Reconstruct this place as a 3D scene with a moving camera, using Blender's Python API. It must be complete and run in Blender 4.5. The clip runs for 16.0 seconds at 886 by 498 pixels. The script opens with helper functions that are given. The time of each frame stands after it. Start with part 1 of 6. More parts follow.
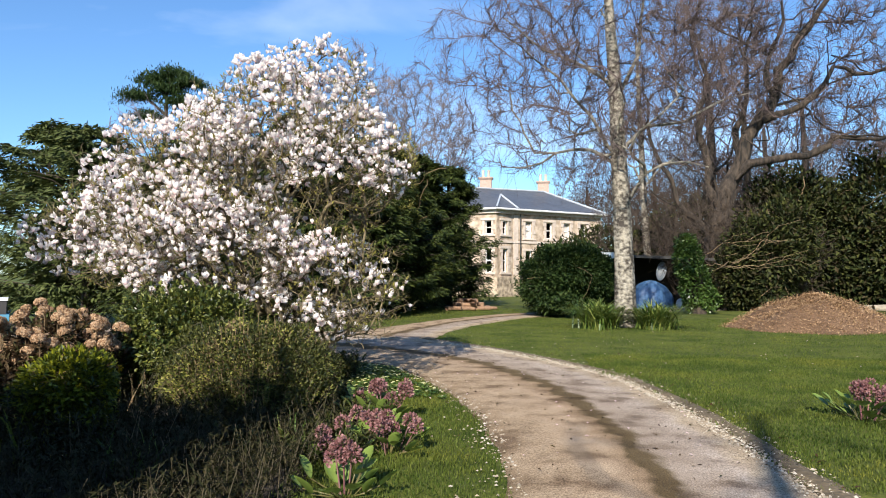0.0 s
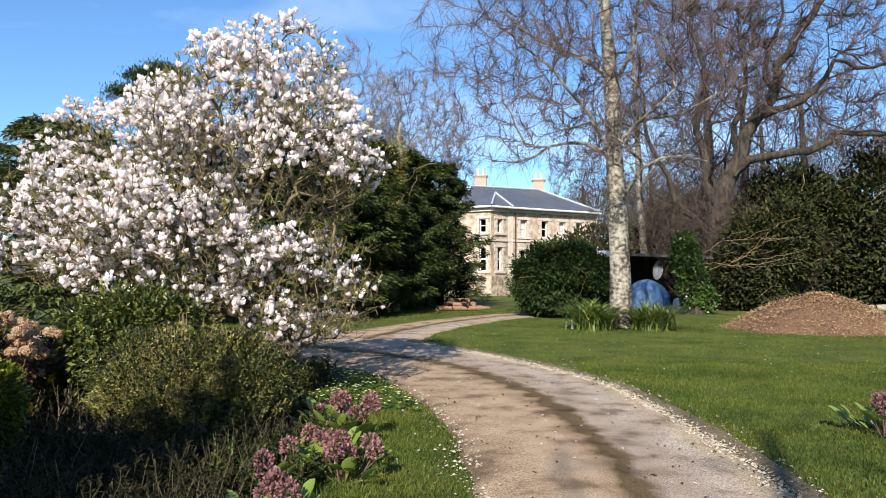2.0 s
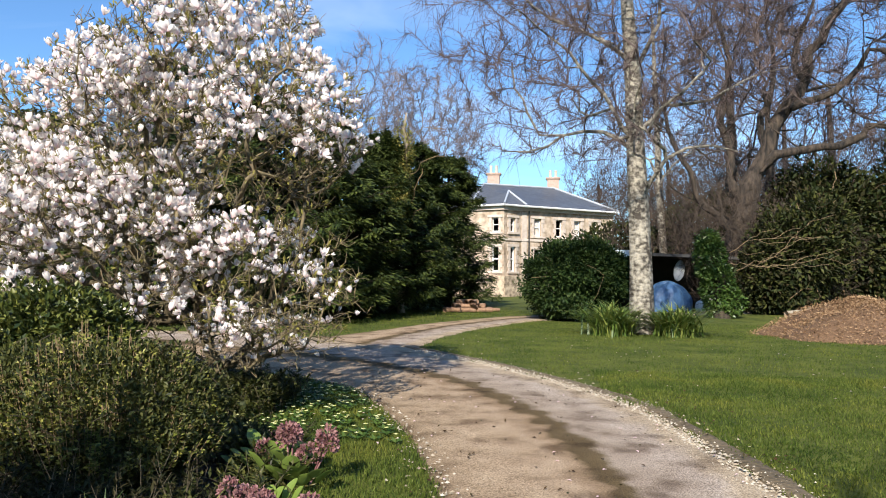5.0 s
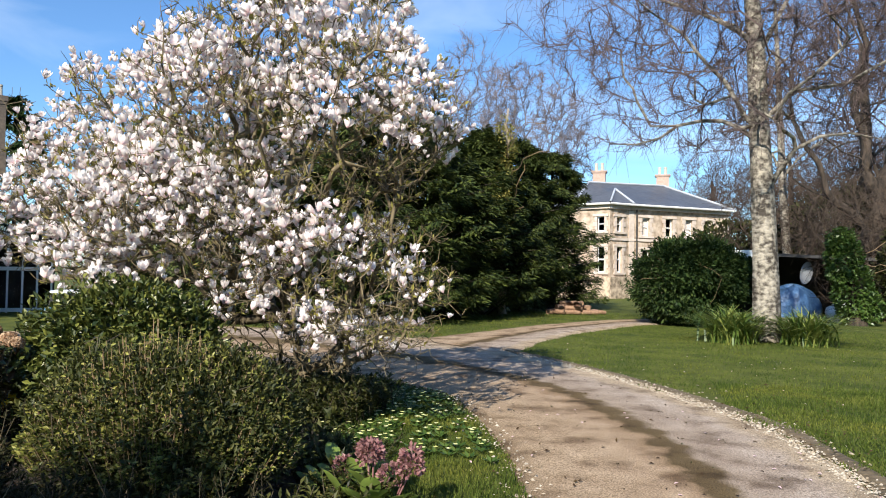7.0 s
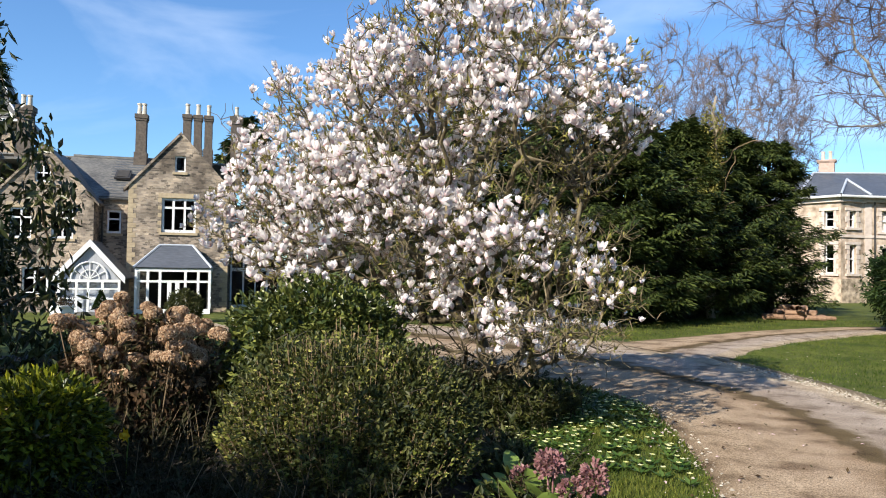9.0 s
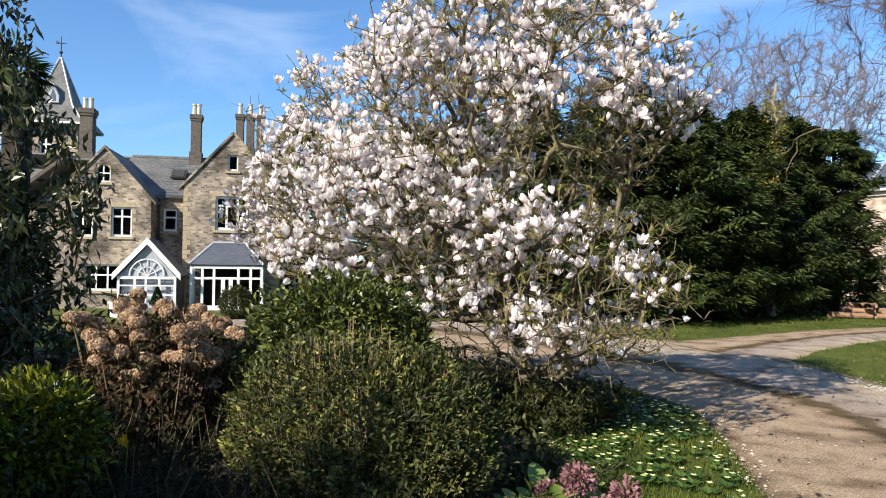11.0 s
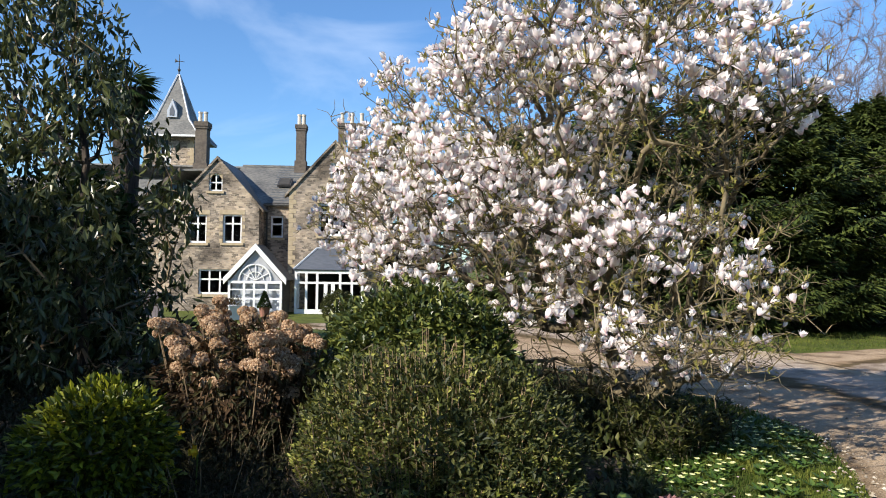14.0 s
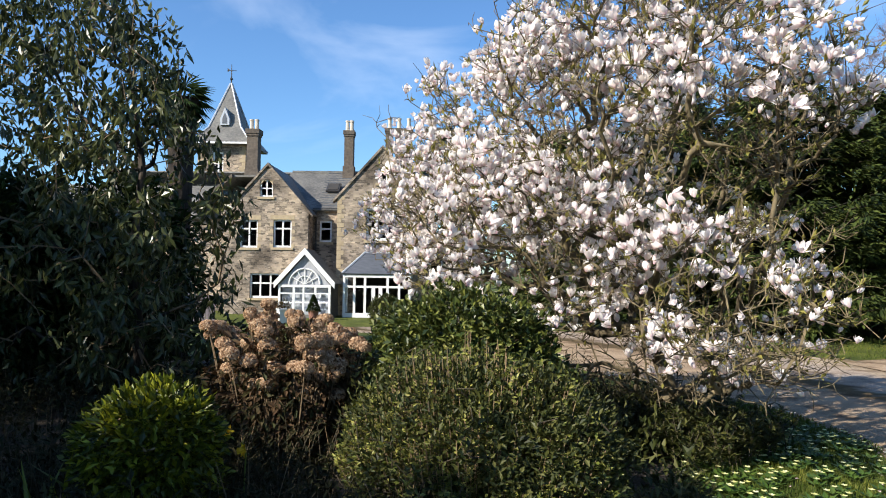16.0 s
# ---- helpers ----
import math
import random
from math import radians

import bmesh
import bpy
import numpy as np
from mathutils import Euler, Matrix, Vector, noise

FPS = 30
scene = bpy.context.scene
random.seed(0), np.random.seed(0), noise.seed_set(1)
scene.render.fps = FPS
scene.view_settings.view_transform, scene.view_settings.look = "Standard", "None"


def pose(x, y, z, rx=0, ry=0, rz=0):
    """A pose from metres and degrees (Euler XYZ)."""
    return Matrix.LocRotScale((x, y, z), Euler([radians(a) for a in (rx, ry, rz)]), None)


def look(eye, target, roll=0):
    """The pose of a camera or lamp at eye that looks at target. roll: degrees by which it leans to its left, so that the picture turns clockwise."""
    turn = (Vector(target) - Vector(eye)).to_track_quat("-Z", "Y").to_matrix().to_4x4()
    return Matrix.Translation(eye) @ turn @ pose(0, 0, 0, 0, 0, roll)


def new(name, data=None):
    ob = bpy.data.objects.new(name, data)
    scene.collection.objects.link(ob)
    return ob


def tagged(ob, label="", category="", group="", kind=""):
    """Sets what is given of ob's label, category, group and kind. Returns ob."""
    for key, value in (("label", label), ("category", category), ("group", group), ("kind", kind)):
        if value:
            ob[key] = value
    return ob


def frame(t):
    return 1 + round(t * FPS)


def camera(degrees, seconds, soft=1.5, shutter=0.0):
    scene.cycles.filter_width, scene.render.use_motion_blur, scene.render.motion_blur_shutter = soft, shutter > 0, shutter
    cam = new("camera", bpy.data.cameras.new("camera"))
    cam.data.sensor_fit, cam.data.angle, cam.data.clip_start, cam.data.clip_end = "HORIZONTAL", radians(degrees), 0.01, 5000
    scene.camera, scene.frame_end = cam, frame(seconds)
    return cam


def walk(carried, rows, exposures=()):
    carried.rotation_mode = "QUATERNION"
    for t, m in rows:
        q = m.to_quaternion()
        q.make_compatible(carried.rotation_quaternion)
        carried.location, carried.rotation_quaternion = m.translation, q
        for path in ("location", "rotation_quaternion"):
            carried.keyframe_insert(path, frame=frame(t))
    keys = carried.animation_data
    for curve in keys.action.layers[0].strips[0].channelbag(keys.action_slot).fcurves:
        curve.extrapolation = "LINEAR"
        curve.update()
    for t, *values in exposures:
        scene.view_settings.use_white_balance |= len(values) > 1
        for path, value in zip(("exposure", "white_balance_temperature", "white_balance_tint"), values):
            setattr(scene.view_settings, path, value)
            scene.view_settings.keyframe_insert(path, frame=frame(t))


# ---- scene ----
cam = camera(64.8, 16.0, 1.0)
EXPOSURE = 0.8
SKY_STRENGTH = 0.081
SUN_STRENGTH = 5.0
PATH = [
    (0, (1.498, -0.227, 1.379), (1.253, 1.757, 1.45), 0.1),
    (0.5, (1.579, 0.007, 1.38), (1.332, 1.99, 1.453), 0.1),
    (1, (1.623, 0.18, 1.373), (1.374, 2.163, 1.444), 0.0),
    (1.5, (1.615, 0.408, 1.38), (1.376, 2.392, 1.449), 0.1),
    (2, (1.62, 0.555, 1.375), (1.385, 2.54, 1.443), 0.1),
    (2.5, (1.679, 1.087, 1.369), (1.43, 3.07, 1.45), 0.2),
    (3, (1.661, 1.254, 1.358), (1.451, 3.242, 1.435), 0.2),
    (5.5, (1.673, 2.146, 1.359), (1.336, 4.116, 1.422), 0.7),
    (6, (1.673, 2.292, 1.354), (1.229, 4.241, 1.417), 0.8),
    (6.5, (1.617, 2.454, 1.358), (1.112, 4.388, 1.421), 0.9),
    (7, (1.595, 2.562, 1.348), (1.033, 4.48, 1.413), 0.9),
    (7.5, (1.632, 2.658, 1.355), (0.925, 4.527, 1.421), 0.9),
    (8, (1.696, 2.698, 1.351), (0.821, 4.495, 1.423), 0.8),
    (8.5, (1.721, 2.715, 1.351), (0.721, 4.446, 1.421), 0.8),
    (9, (1.608, 2.843, 1.34), (0.531, 4.527, 1.399), 0.9),
    (11.5, (1.568, 3.308, 1.336), (0.355, 4.897, 1.385), 0.8),
    (12, (1.467, 3.402, 1.339), (0.241, 4.982, 1.39), 0.9),
    (12.5, (1.414, 3.44, 1.343), (0.16, 4.997, 1.398), 0.9),
    (13, (1.417, 3.461, 1.348), (0.081, 4.948, 1.406), 0.9),
    (13.5, (1.482, 3.479, 1.353), (0.086, 4.91, 1.412), 0.8),
    (14, (1.508, 3.502, 1.354), (0.091, 4.912, 1.411), 0.8),
    (14.5, (1.523, 3.506, 1.355), (0.088, 4.897, 1.414), 0.8),
    (15, (1.538, 3.505, 1.354), (0.081, 4.874, 1.416), 0.8),
    (15.5, (1.545, 3.5, 1.351), (0.059, 4.838, 1.415), 0.8),
    (16, (1.543, 3.505, 1.351), (0.034, 4.816, 1.418), 0.8),
]
walk(cam, [(t, look(eye, target, roll)) for t, eye, target, roll in PATH], [(0, EXPOSURE), (16, EXPOSURE)])

# ---- sky and sun ----
SUN_EL, SUN_AZ = 33.0, 187.0          # degrees; azimuth clockwise from +y
world = bpy.data.worlds.new("sky")
scene.world = world
world.use_nodes = True
wn, wl = world.node_tree.nodes, world.node_tree.links
sky = wn.new("ShaderNodeTexSky")
sky.sky_type, sky.sun_disc = "NISHITA", False
sky.sun_elevation, sky.sun_rotation = radians(SUN_EL), radians(SUN_AZ)
sky.air_density, sky.dust_density, sky.ozone_density = 1.1, 0.2, 3.0
wc = wn.new("ShaderNodeTexCoord")
wm = wn.new("ShaderNodeMapping")
wm.inputs["Scale"].default_value = (1.2, 2.2, 5.0)
wt = wn.new("ShaderNodeTexNoise")
wt.inputs["Scale"].default_value, wt.inputs["Detail"].default_value, wt.inputs["Distortion"].default_value = 1.6, 8, 0.6
wr = wn.new("ShaderNodeMapRange")
wr.inputs["From Min"].default_value, wr.inputs["From Max"].default_value, wr.inputs["To Max"].default_value = 0.52, 0.8, 0.3
wx = wn.new("ShaderNodeMixRGB")
wx.inputs["Color2"].default_value = (9.0, 10.0, 11.5, 1)
wl.new(wc.outputs["Generated"], wm.inputs["Vector"])
wl.new(wm.outputs[0], wt.inputs["Vector"])
wl.new(wt.outputs["Fac"], wr.inputs["Value"])
wl.new(wr.outputs[0], wx.inputs["Fac"])
wq = wn.new("ShaderNodeMixRGB")
wq.blend_type, wq.inputs["Fac"].default_value, wq.inputs["Color2"].default_value = "MULTIPLY", 1.0, (0.80, 1.09, 1.38, 1)
wl.new(sky.outputs[0], wq.inputs["Color1"])
wl.new(wq.outputs[0], wx.inputs["Color1"])
wl.new(wx.outputs[0], wn["Background"].inputs["Color"])
wn["Background"].inputs["Strength"].default_value = SKY_STRENGTH
sun = new("sun", bpy.data.lights.new("sun", "SUN"))
sun.data.energy, sun.data.angle, sun.data.color = SUN_STRENGTH, radians(0.6), (1.0, 0.93, 0.82)
to_sun = Vector((math.sin(radians(SUN_AZ)) * math.cos(radians(SUN_EL)), math.cos(radians(SUN_AZ)) * math.cos(radians(SUN_EL)), math.sin(radians(SUN_EL))))
sun.matrix_world = look(to_sun * 60, (0, 0, 0))

# ---- mesh helpers ----
rng = np.random.default_rng(7)


class Builder:
    """Collects vertices and faces for one mesh."""

    def __init__(self):
        self.v, self.f, self.a, self.n = [], [], [], 0

    def add(self, verts, faces, along=None):
        verts = np.asarray(verts, float).reshape(-1, 3)
        self.v.append(verts)
        self.a.append(np.zeros(len(verts)) if along is None else np.asarray(along, float))
        if isinstance(faces, np.ndarray):
            self.f.append(faces + self.n)
        else:
            by = {}
            for f in faces:
                by.setdefault(len(f), []).append(f)
            for fs in by.values():
                self.f.append(np.array(fs) + self.n)
        self.n += len(verts)
        return self

    def box(self, x0, x1, y0, y1, z0, z1):
        v = [(x, y, z) for z in (z0, z1) for y in (y0, y1) for x in (x0, x1)]
        return self.add(v, [(0, 2, 3, 1), (4, 5, 7, 6), (0, 1, 5, 4), (2, 6, 7, 3), (0, 4, 6, 2), (1, 3, 7, 5)])

    def prism(self, pts, d):
        """A polygon of 3D points, thickened along d."""
        p = np.array(pts, float)
        n = len(p)
        fs = [tuple(range(n))[::-1], tuple(range(n, 2 * n))] + [(i, (i + 1) % n, n + (i + 1) % n, n + i) for i in range(n)]
        return self.add(np.vstack([p, p + np.array(d)]), fs)

    def tube(self, pts, radii, sides=6, cap=True):
        p = np.asarray(pts, float)
        r = np.broadcast_to(np.asarray(radii, float), (len(p),))
        t = np.gradient(p, axis=0)
        t /= np.linalg.norm(t, axis=1)[:, None] + 1e-9
        ref = np.array([0.0, 0.0, 1.0]) if abs(t[0][2]) < 0.8 else np.array([1.0, 0.0, 0.0])
        u = np.cross(t, ref)
        u /= np.linalg.norm(u, axis=1)[:, None] + 1e-9
        w = np.cross(t, u)
        ang = np.arange(sides) * 2 * math.pi / sides
        v = p[:, None, :] + r[:, None, None] * (np.cos(ang)[None, :, None] * u[:, None, :] + np.sin(ang)[None, :, None] * w[:, None, :])
        i = np.arange(len(p) - 1)[:, None] * sides
        k = np.arange(sides)[None, :]
        k2 = (k + 1) % sides
        q = np.stack([i + k, i + k2, i + sides + k2, i + sides + k], -1).reshape(-1, 4)
        self.add(v.reshape(-1, 3), q)
        if cap and sides > 3:
            m = len(p) * sides
            self.f.append(np.array([list(range(m - sides, m))]) + self.n - m)
        return self

    def leaves(self, p, d, nrm, length, width, fold=0.25):
        """Folded pointed leaves: base points p, directions d, upper sides nrm."""
        p = np.asarray(p, float)
        n = len(p)
        d = d / (np.linalg.norm(d, axis=1)[:, None] + 1e-9)
        s = np.cross(d, nrm)
        s /= np.linalg.norm(s, axis=1)[:, None] + 1e-9
        up = np.cross(s, d)
        length = np.broadcast_to(np.asarray(length, float), (n,))[:, None]
        width = np.broadcast_to(np.asarray(width, float), (n,))[:, None]
        mid = p + d * length * 0.5 + up * width * fold
        v = np.stack([p, mid + s * width * 0.5, p + d * length, mid - s * width * 0.5], 1).reshape(-1, 3)
        i = np.arange(n)[:, None] * 4
        f = np.concatenate([i + np.array([[0, 1, 2]]), i + np.array([[0, 2, 3]])], 0)
        return self.add(v, f, np.tile([0.0, 0.5, 1.0, 0.5], n))

    def mesh(self, name, material, smooth=False, along=False):
        me = bpy.data.meshes.new(name)
        v = np.vstack(self.v).astype(np.float32)
        me.vertices.add(len(v))
        me.vertices.foreach_set("co", v.ravel())
        sizes = np.concatenate([np.full(len(f), f.shape[1]) for f in self.f])
        idx = np.concatenate([f.ravel() for f in self.f]).astype(np.int32)
        me.loops.add(len(idx))
        me.loops.foreach_set("vertex_index", idx)
        me.polygons.add(len(sizes))
        me.polygons.foreach_set("loop_start", np.concatenate([[0], np.cumsum(sizes)[:-1]]).astype(np.int32))
        if along:
            me.attributes.new("along", "FLOAT", "POINT").data.foreach_set("value", np.concatenate(self.a).astype(np.float32))
        me.materials.append(material)
        me.update(calc_edges=True)
        me.polygons.foreach_set("use_smooth", np.full(len(sizes), smooth))
        return me


def part(name, b, material, parent=None, label="", smooth=False, along=False):
    """Links one mesh object under a thing or a part."""
    me = b.mesh(name, material, smooth, along) if isinstance(b, Builder) else b
    ob = new(name, me)
    if parent is not None:
        ob.parent = parent
    return tagged(ob, label)


def thing(name, m, label, category, group="", kind=""):
    ob = new(name)
    ob.matrix_world = m
    ob.empty_display_size = 0.2
    return tagged(ob, label, category, group, kind)


def unit(v):
    return v / (np.linalg.norm(v, axis=-1, keepdims=True) + 1e-9)


def smooth_step(a, b, x):
    t = np.clip((np.asarray(x, float) - a) / (b - a), 0, 1)
    return t * t * (3 - 2 * t)


def ground_z(x, y):
    """Height of the ground: level by the drive, falling to both houses."""
    w = (np.asarray(x, float) - 1.54) * -0.743 + (np.asarray(y, float) - 3.5) * 0.669
    return -1.25 * smooth_step(12, 34, w) * smooth_step(-3, -16, x) - 0.55 * smooth_step(32, 58, y) * smooth_step(-20, -10, x)


def wobble(p, scale, amount, seed=0.0):
    """Smooth random offsets, made of a few sines."""
    p = np.asarray(p, float) * scale + seed
    return amount * (np.sin(p[..., 0] * 1.7 + 2.1 * np.sin(p[..., 1] * 1.3)) + np.sin(p[..., 1] * 2.3 + 1.7 * np.sin(p[..., 2] * 1.9)) + np.sin(p[..., 2] * 2.9 + p[..., 0])) / 3


def in_blobs(n, blobs, shell=0.0, seed=1):
    """n random points in a union of ellipsoids (cx, cy, cz, rx, ry, rz), pushed towards the outside by shell."""
    g = np.random.default_rng(seed)
    vol = np.array([b[3] * b[4] * b[5] for b in blobs]) ** 0.8
    pick = g.choice(len(blobs), n, p=vol / vol.sum())
    b = np.array(blobs, float)[pick]
    d = unit(g.normal(size=(n, 3)))
    r = g.random(n) ** (1 / 3)
    r = r * (1 - shell) + shell * (0.8 + 0.2 * g.random(n))
    r = r * (1 + wobble(d * 2 + b[:, :3], 1.6, 0.22, seed))
    return b[:, :3] + d * r[:, None] * b[:, 3:], d


def gnarl(line, radii=None, amp=0.12, step=0.45, seed=1):
    """A polyline made crooked, and its radii."""
    g = np.random.default_rng(seed)
    p = np.array(line, float)
    s = np.concatenate([[0], np.cumsum(np.linalg.norm(np.diff(p, axis=0), axis=1))])
    t = np.linspace(0, s[-1], max(3, int(s[-1] / step)))
    q = np.stack([np.interp(t, s, p[:, i]) for i in range(3)], 1)
    off = g.normal(size=q.shape) * amp
    off[1:] = 0.6 * off[1:] + 0.4 * off[:-1]
    off[0] = 0
    q = q + off
    return (q, np.interp(t, s, radii) * (1 + 0.08 * g.normal(size=len(t)))) if radii is not None else q


def grow(trunk, targets, seg=0.3, reach=0.35, bend=0.35, jitter=0.05, seed=1, sag=0.0, limbs=()):
    """A branching skeleton: a trunk polyline, and a limb to every target from the node that suits it best.
    Returns node places, parents and the chains of node numbers."""
    g = np.random.default_rng(seed)
    pts = [np.array(p, float) for p in trunk]
    par = list(range(-1, len(pts) - 1))
    dist = [0.0]
    for i in range(1, len(pts)):
        dist.append(dist[-1] + np.linalg.norm(pts[i] - pts[i - 1]))
    chains = [list(range(len(pts)))]
    for limb in limbs:
        j = int(np.argmin([np.linalg.norm(q - np.array(limb[0])) for q in pts]))
        chain = [j]
        for q in limb[1:]:
            q = np.array(q, float)
            par.append(chain[-1])
            dist.append(dist[chain[-1]] + np.linalg.norm(q - pts[chain[-1]]))
            pts.append(q)
            chain.append(len(pts) - 1)
        chains.append(chain)
    cap = len(pts) + len(targets) * 14
    P = np.zeros((cap, 3))
    D = np.zeros(cap)
    n = len(pts)
    P[:n] = pts
    D[:n] = dist
    skip = max(1, len(trunk) // 4)
    ref = P[skip]
    order = np.argsort(np.linalg.norm(targets - ref, axis=1))
    for k in order:
        t = targets[k]
        away = np.linalg.norm(P[skip:n] - t, axis=1)
        j = int(np.argmin(away + reach * D[skip:n])) + skip
        L = away[j - skip]
        if L < 0.03:
            continue
        m = int(min(10, max(1, round(L / seg))))
        back = P[j] - P[par[j]] if par[j] >= 0 else np.array([0, 0, 1.0])
        c = P[j] + unit(back) * L * bend
        chain = [j]
        for i in range(1, m + 1):
            s = i / m
            q = (1 - s) ** 2 * P[j] + 2 * s * (1 - s) * c + s * s * t
            q = q + g.normal(size=3) * jitter * L * (0.35 if i == m else 1) * 0.4
            q[2] -= sag * L * s * s
            P[n] = q
            par.append(chain[-1])
            D[n] = D[chain[-1]] + L / m
            chain.append(n)
            n += 1
        chains.append(chain)
    return P[:n], par, chains


def branch_tubes(b_thick, b_thin, P, par, chains, tip, power, split, root=None, sides=7, top=None):
    """Tubes for a skeleton: radii add up from the tips."""
    n = len(P)
    load = np.zeros(n)
    has = np.zeros(n, bool)
    for p in par:
        if p >= 0:
            has[p] = True
    load[~has] = 1
    for i in range(n - 1, -1, -1):
        if par[i] >= 0:
            load[par[i]] += load[i]
    r = tip * load ** power
    if top is not None:
        r = np.minimum(r, top)
    for c in chains:
        rr = r[c].copy()
        rr[0] = min(rr[0], rr[1] * 1.25) if c is not chains[0] else rr[0]
        if root is not None and c is chains[0]:
            rr[:len(root)] = root
        thick = rr.max() > split
        (b_thick if thick else b_thin).tube(P[c], rr, sides if thick else 3, cap=False)
    return r


# ---- materials ----
def material(name):
    m = bpy.data.materials.new(name)
    m.use_nodes = True
    return m, m.node_tree.nodes, m.node_tree.links, m.node_tree.nodes["Principled BSDF"]


def ramp(nodes, stops):
    r = nodes.new("ShaderNodeValToRGB")
    el = r.color_ramp.elements
    while len(el) < len(stops):
        el.new(0.5)
    for e, (pos, col) in zip(el, stops):
        e.position, e.color = pos, (*col, 1)
    return r


def noise_node(nodes, links, scale, detail=5, coord=None, stretch=None):
    t = nodes.new("ShaderNodeTexNoise")
    t.inputs["Scale"].default_value, t.inputs["Detail"].default_value = scale, detail
    if coord is None:
        coord = nodes.new("ShaderNodeTexCoord").outputs["Object"]
    if stretch:
        mp = nodes.new("ShaderNodeMapping")
        mp.inputs["Scale"].default_value = stretch
        links.new(coord, mp.inputs["Vector"])
        coord = mp.outputs[0]
    links.new(coord, t.inputs["Vector"])
    return t


def surface(name, dark, light, scale=8.0, rough=0.8, bump=0.3, depth=0.01, metal=0.0, big=0.6, stretch=None, contrast=(0.3, 0.7)):
    """Grain and stains at two scales, with fine relief."""
    m, n, l, p = material(name)
    a = noise_node(n, l, scale, 6, stretch=stretch)
    b = noise_node(n, l, big, 3)
    mx = n.new("ShaderNodeMath")
    mx.operation = "MULTIPLY_ADD"
    mx.inputs[1].default_value = 0.65
    l.new(a.outputs["Fac"], mx.inputs[0])
    sc = n.new("ShaderNodeMath")
    sc.operation = "MULTIPLY"
    sc.inputs[1].default_value = 0.35
    l.new(b.outputs["Fac"], sc.inputs[0])
    l.new(sc.outputs[0], mx.inputs[2])
    r = ramp(n, [(contrast[0], dark), (contrast[1], light)])
    l.new(mx.outputs[0], r.inputs["Fac"])
    l.new(r.outputs[0], p.inputs["Base Color"])
    p.inputs["Roughness"].default_value, p.inputs["Metallic"].default_value = rough, metal
    if bump:
        bp = n.new("ShaderNodeBump")
        bp.inputs["Strength"].default_value, bp.inputs["Distance"].default_value = bump, depth
        l.new(a.outputs["Fac"], bp.inputs["Height"])
        l.new(bp.outputs[0], p.inputs["Normal"])
    return m


def leafy(name, cols, rough=0.5, through_light=0.3, along=None, spec=0.4):
    """Leaves: each island its own tint, some light passing through. along: colour at the base, for petals."""
    m, n, l, p = material(name)
    geo = n.new("ShaderNodeNewGeometry")
    r = ramp(n, [(i / max(1, len(cols) - 1), c) for i, c in enumerate(cols)])
    l.new(geo.outputs["Random Per Island"], r.inputs["Fac"])
    col = r.outputs[0]
    if along:
        at = n.new("ShaderNodeAttribute")
        at.attribute_name = "along"
        mr = n.new("ShaderNodeMapRange")
        mr.inputs["From Min"].default_value, mr.inputs["From Max"].default_value = 0.0, 0.42
        mr.inputs["To Min"].default_value, mr.inputs["To Max"].default_value = 1.0, 0.0
        l.new(at.outputs["Fac"], mr.inputs["Value"])
        mix = n.new("ShaderNodeMixRGB")
        mix.inputs["Color2"].default_value = (*along, 1)
        l.new(mr.outputs[0], mix.inputs["Fac"])
        l.new(col, mix.inputs["Color1"])
        col = mix.outputs[0]
    l.new(col, p.inputs["Base Color"])
    p.inputs["Roughness"].default_value = rough
    p.inputs["Specular IOR Level"].default_value = spec
    tr = n.new("ShaderNodeBsdfTranslucent")
    l.new(col, tr.inputs["Color"])
    ms = n.new("ShaderNodeMixShader")
    ms.inputs["Fac"].default_value = through_light
    l.new(p.outputs[0], ms.inputs[1])
    l.new(tr.outputs[0], ms.inputs[2])
    l.new(ms.outputs[0], n["Material Output"].inputs["Surface"])
    return m


STONE_WALL, _n, _l, _p = material("rubble_stone")
_br = _n.new("ShaderNodeTexBrick")
_br.inputs["Scale"].default_value = 1.0
_br.inputs["Brick Width"].default_value, _br.inputs["Row Height"].default_value = 0.26, 0.115
_br.inputs["Mortar Size"].default_value, _br.inputs["Mortar Smooth"].default_value = 0.012, 0.4
_br.inputs["Color1"].default_value, _br.inputs["Color2"].default_value = (0.44, 0.36, 0.275, 1), (0.11, 0.092, 0.073, 1)
_br.inputs["Mortar"].default_value = (0.33, 0.285, 0.23, 1)
_co = _n.new("ShaderNodeTexCoord")
_sw = _n.new("ShaderNodeSeparateXYZ")
_cb = _n.new("ShaderNodeCombineXYZ")
_ad = _n.new("ShaderNodeMath")
_l.new(_co.outputs["Object"], _sw.inputs[0])
_l.new(_sw.outputs["X"], _ad.inputs[0])
_l.new(_sw.outputs["Y"], _ad.inputs[1])
_l.new(_ad.outputs[0], _cb.inputs["X"])
_l.new(_sw.outputs["Z"], _cb.inputs["Y"])
_ds = noise_node(_n, _l, 3.4, 6)
_vm = _n.new("ShaderNodeVectorMath")
_vm.operation = "MULTIPLY_ADD"
_vm.inputs[1].default_value = (0.42, 0.24, 0.0)
_l.new(_ds.outputs["Color"], _vm.inputs[0])
_l.new(_cb.outputs[0], _vm.inputs[2])
_l.new(_vm.outputs[0], _br.inputs["Vector"])
_st = noise_node(_n, _l, 0.7, 6)
_rp = ramp(_n, [(0.34, (0.38, 0.36, 0.34)), (0.5, (0.9, 0.88, 0.86)), (0.64, (1.3, 1.24, 1.15))])
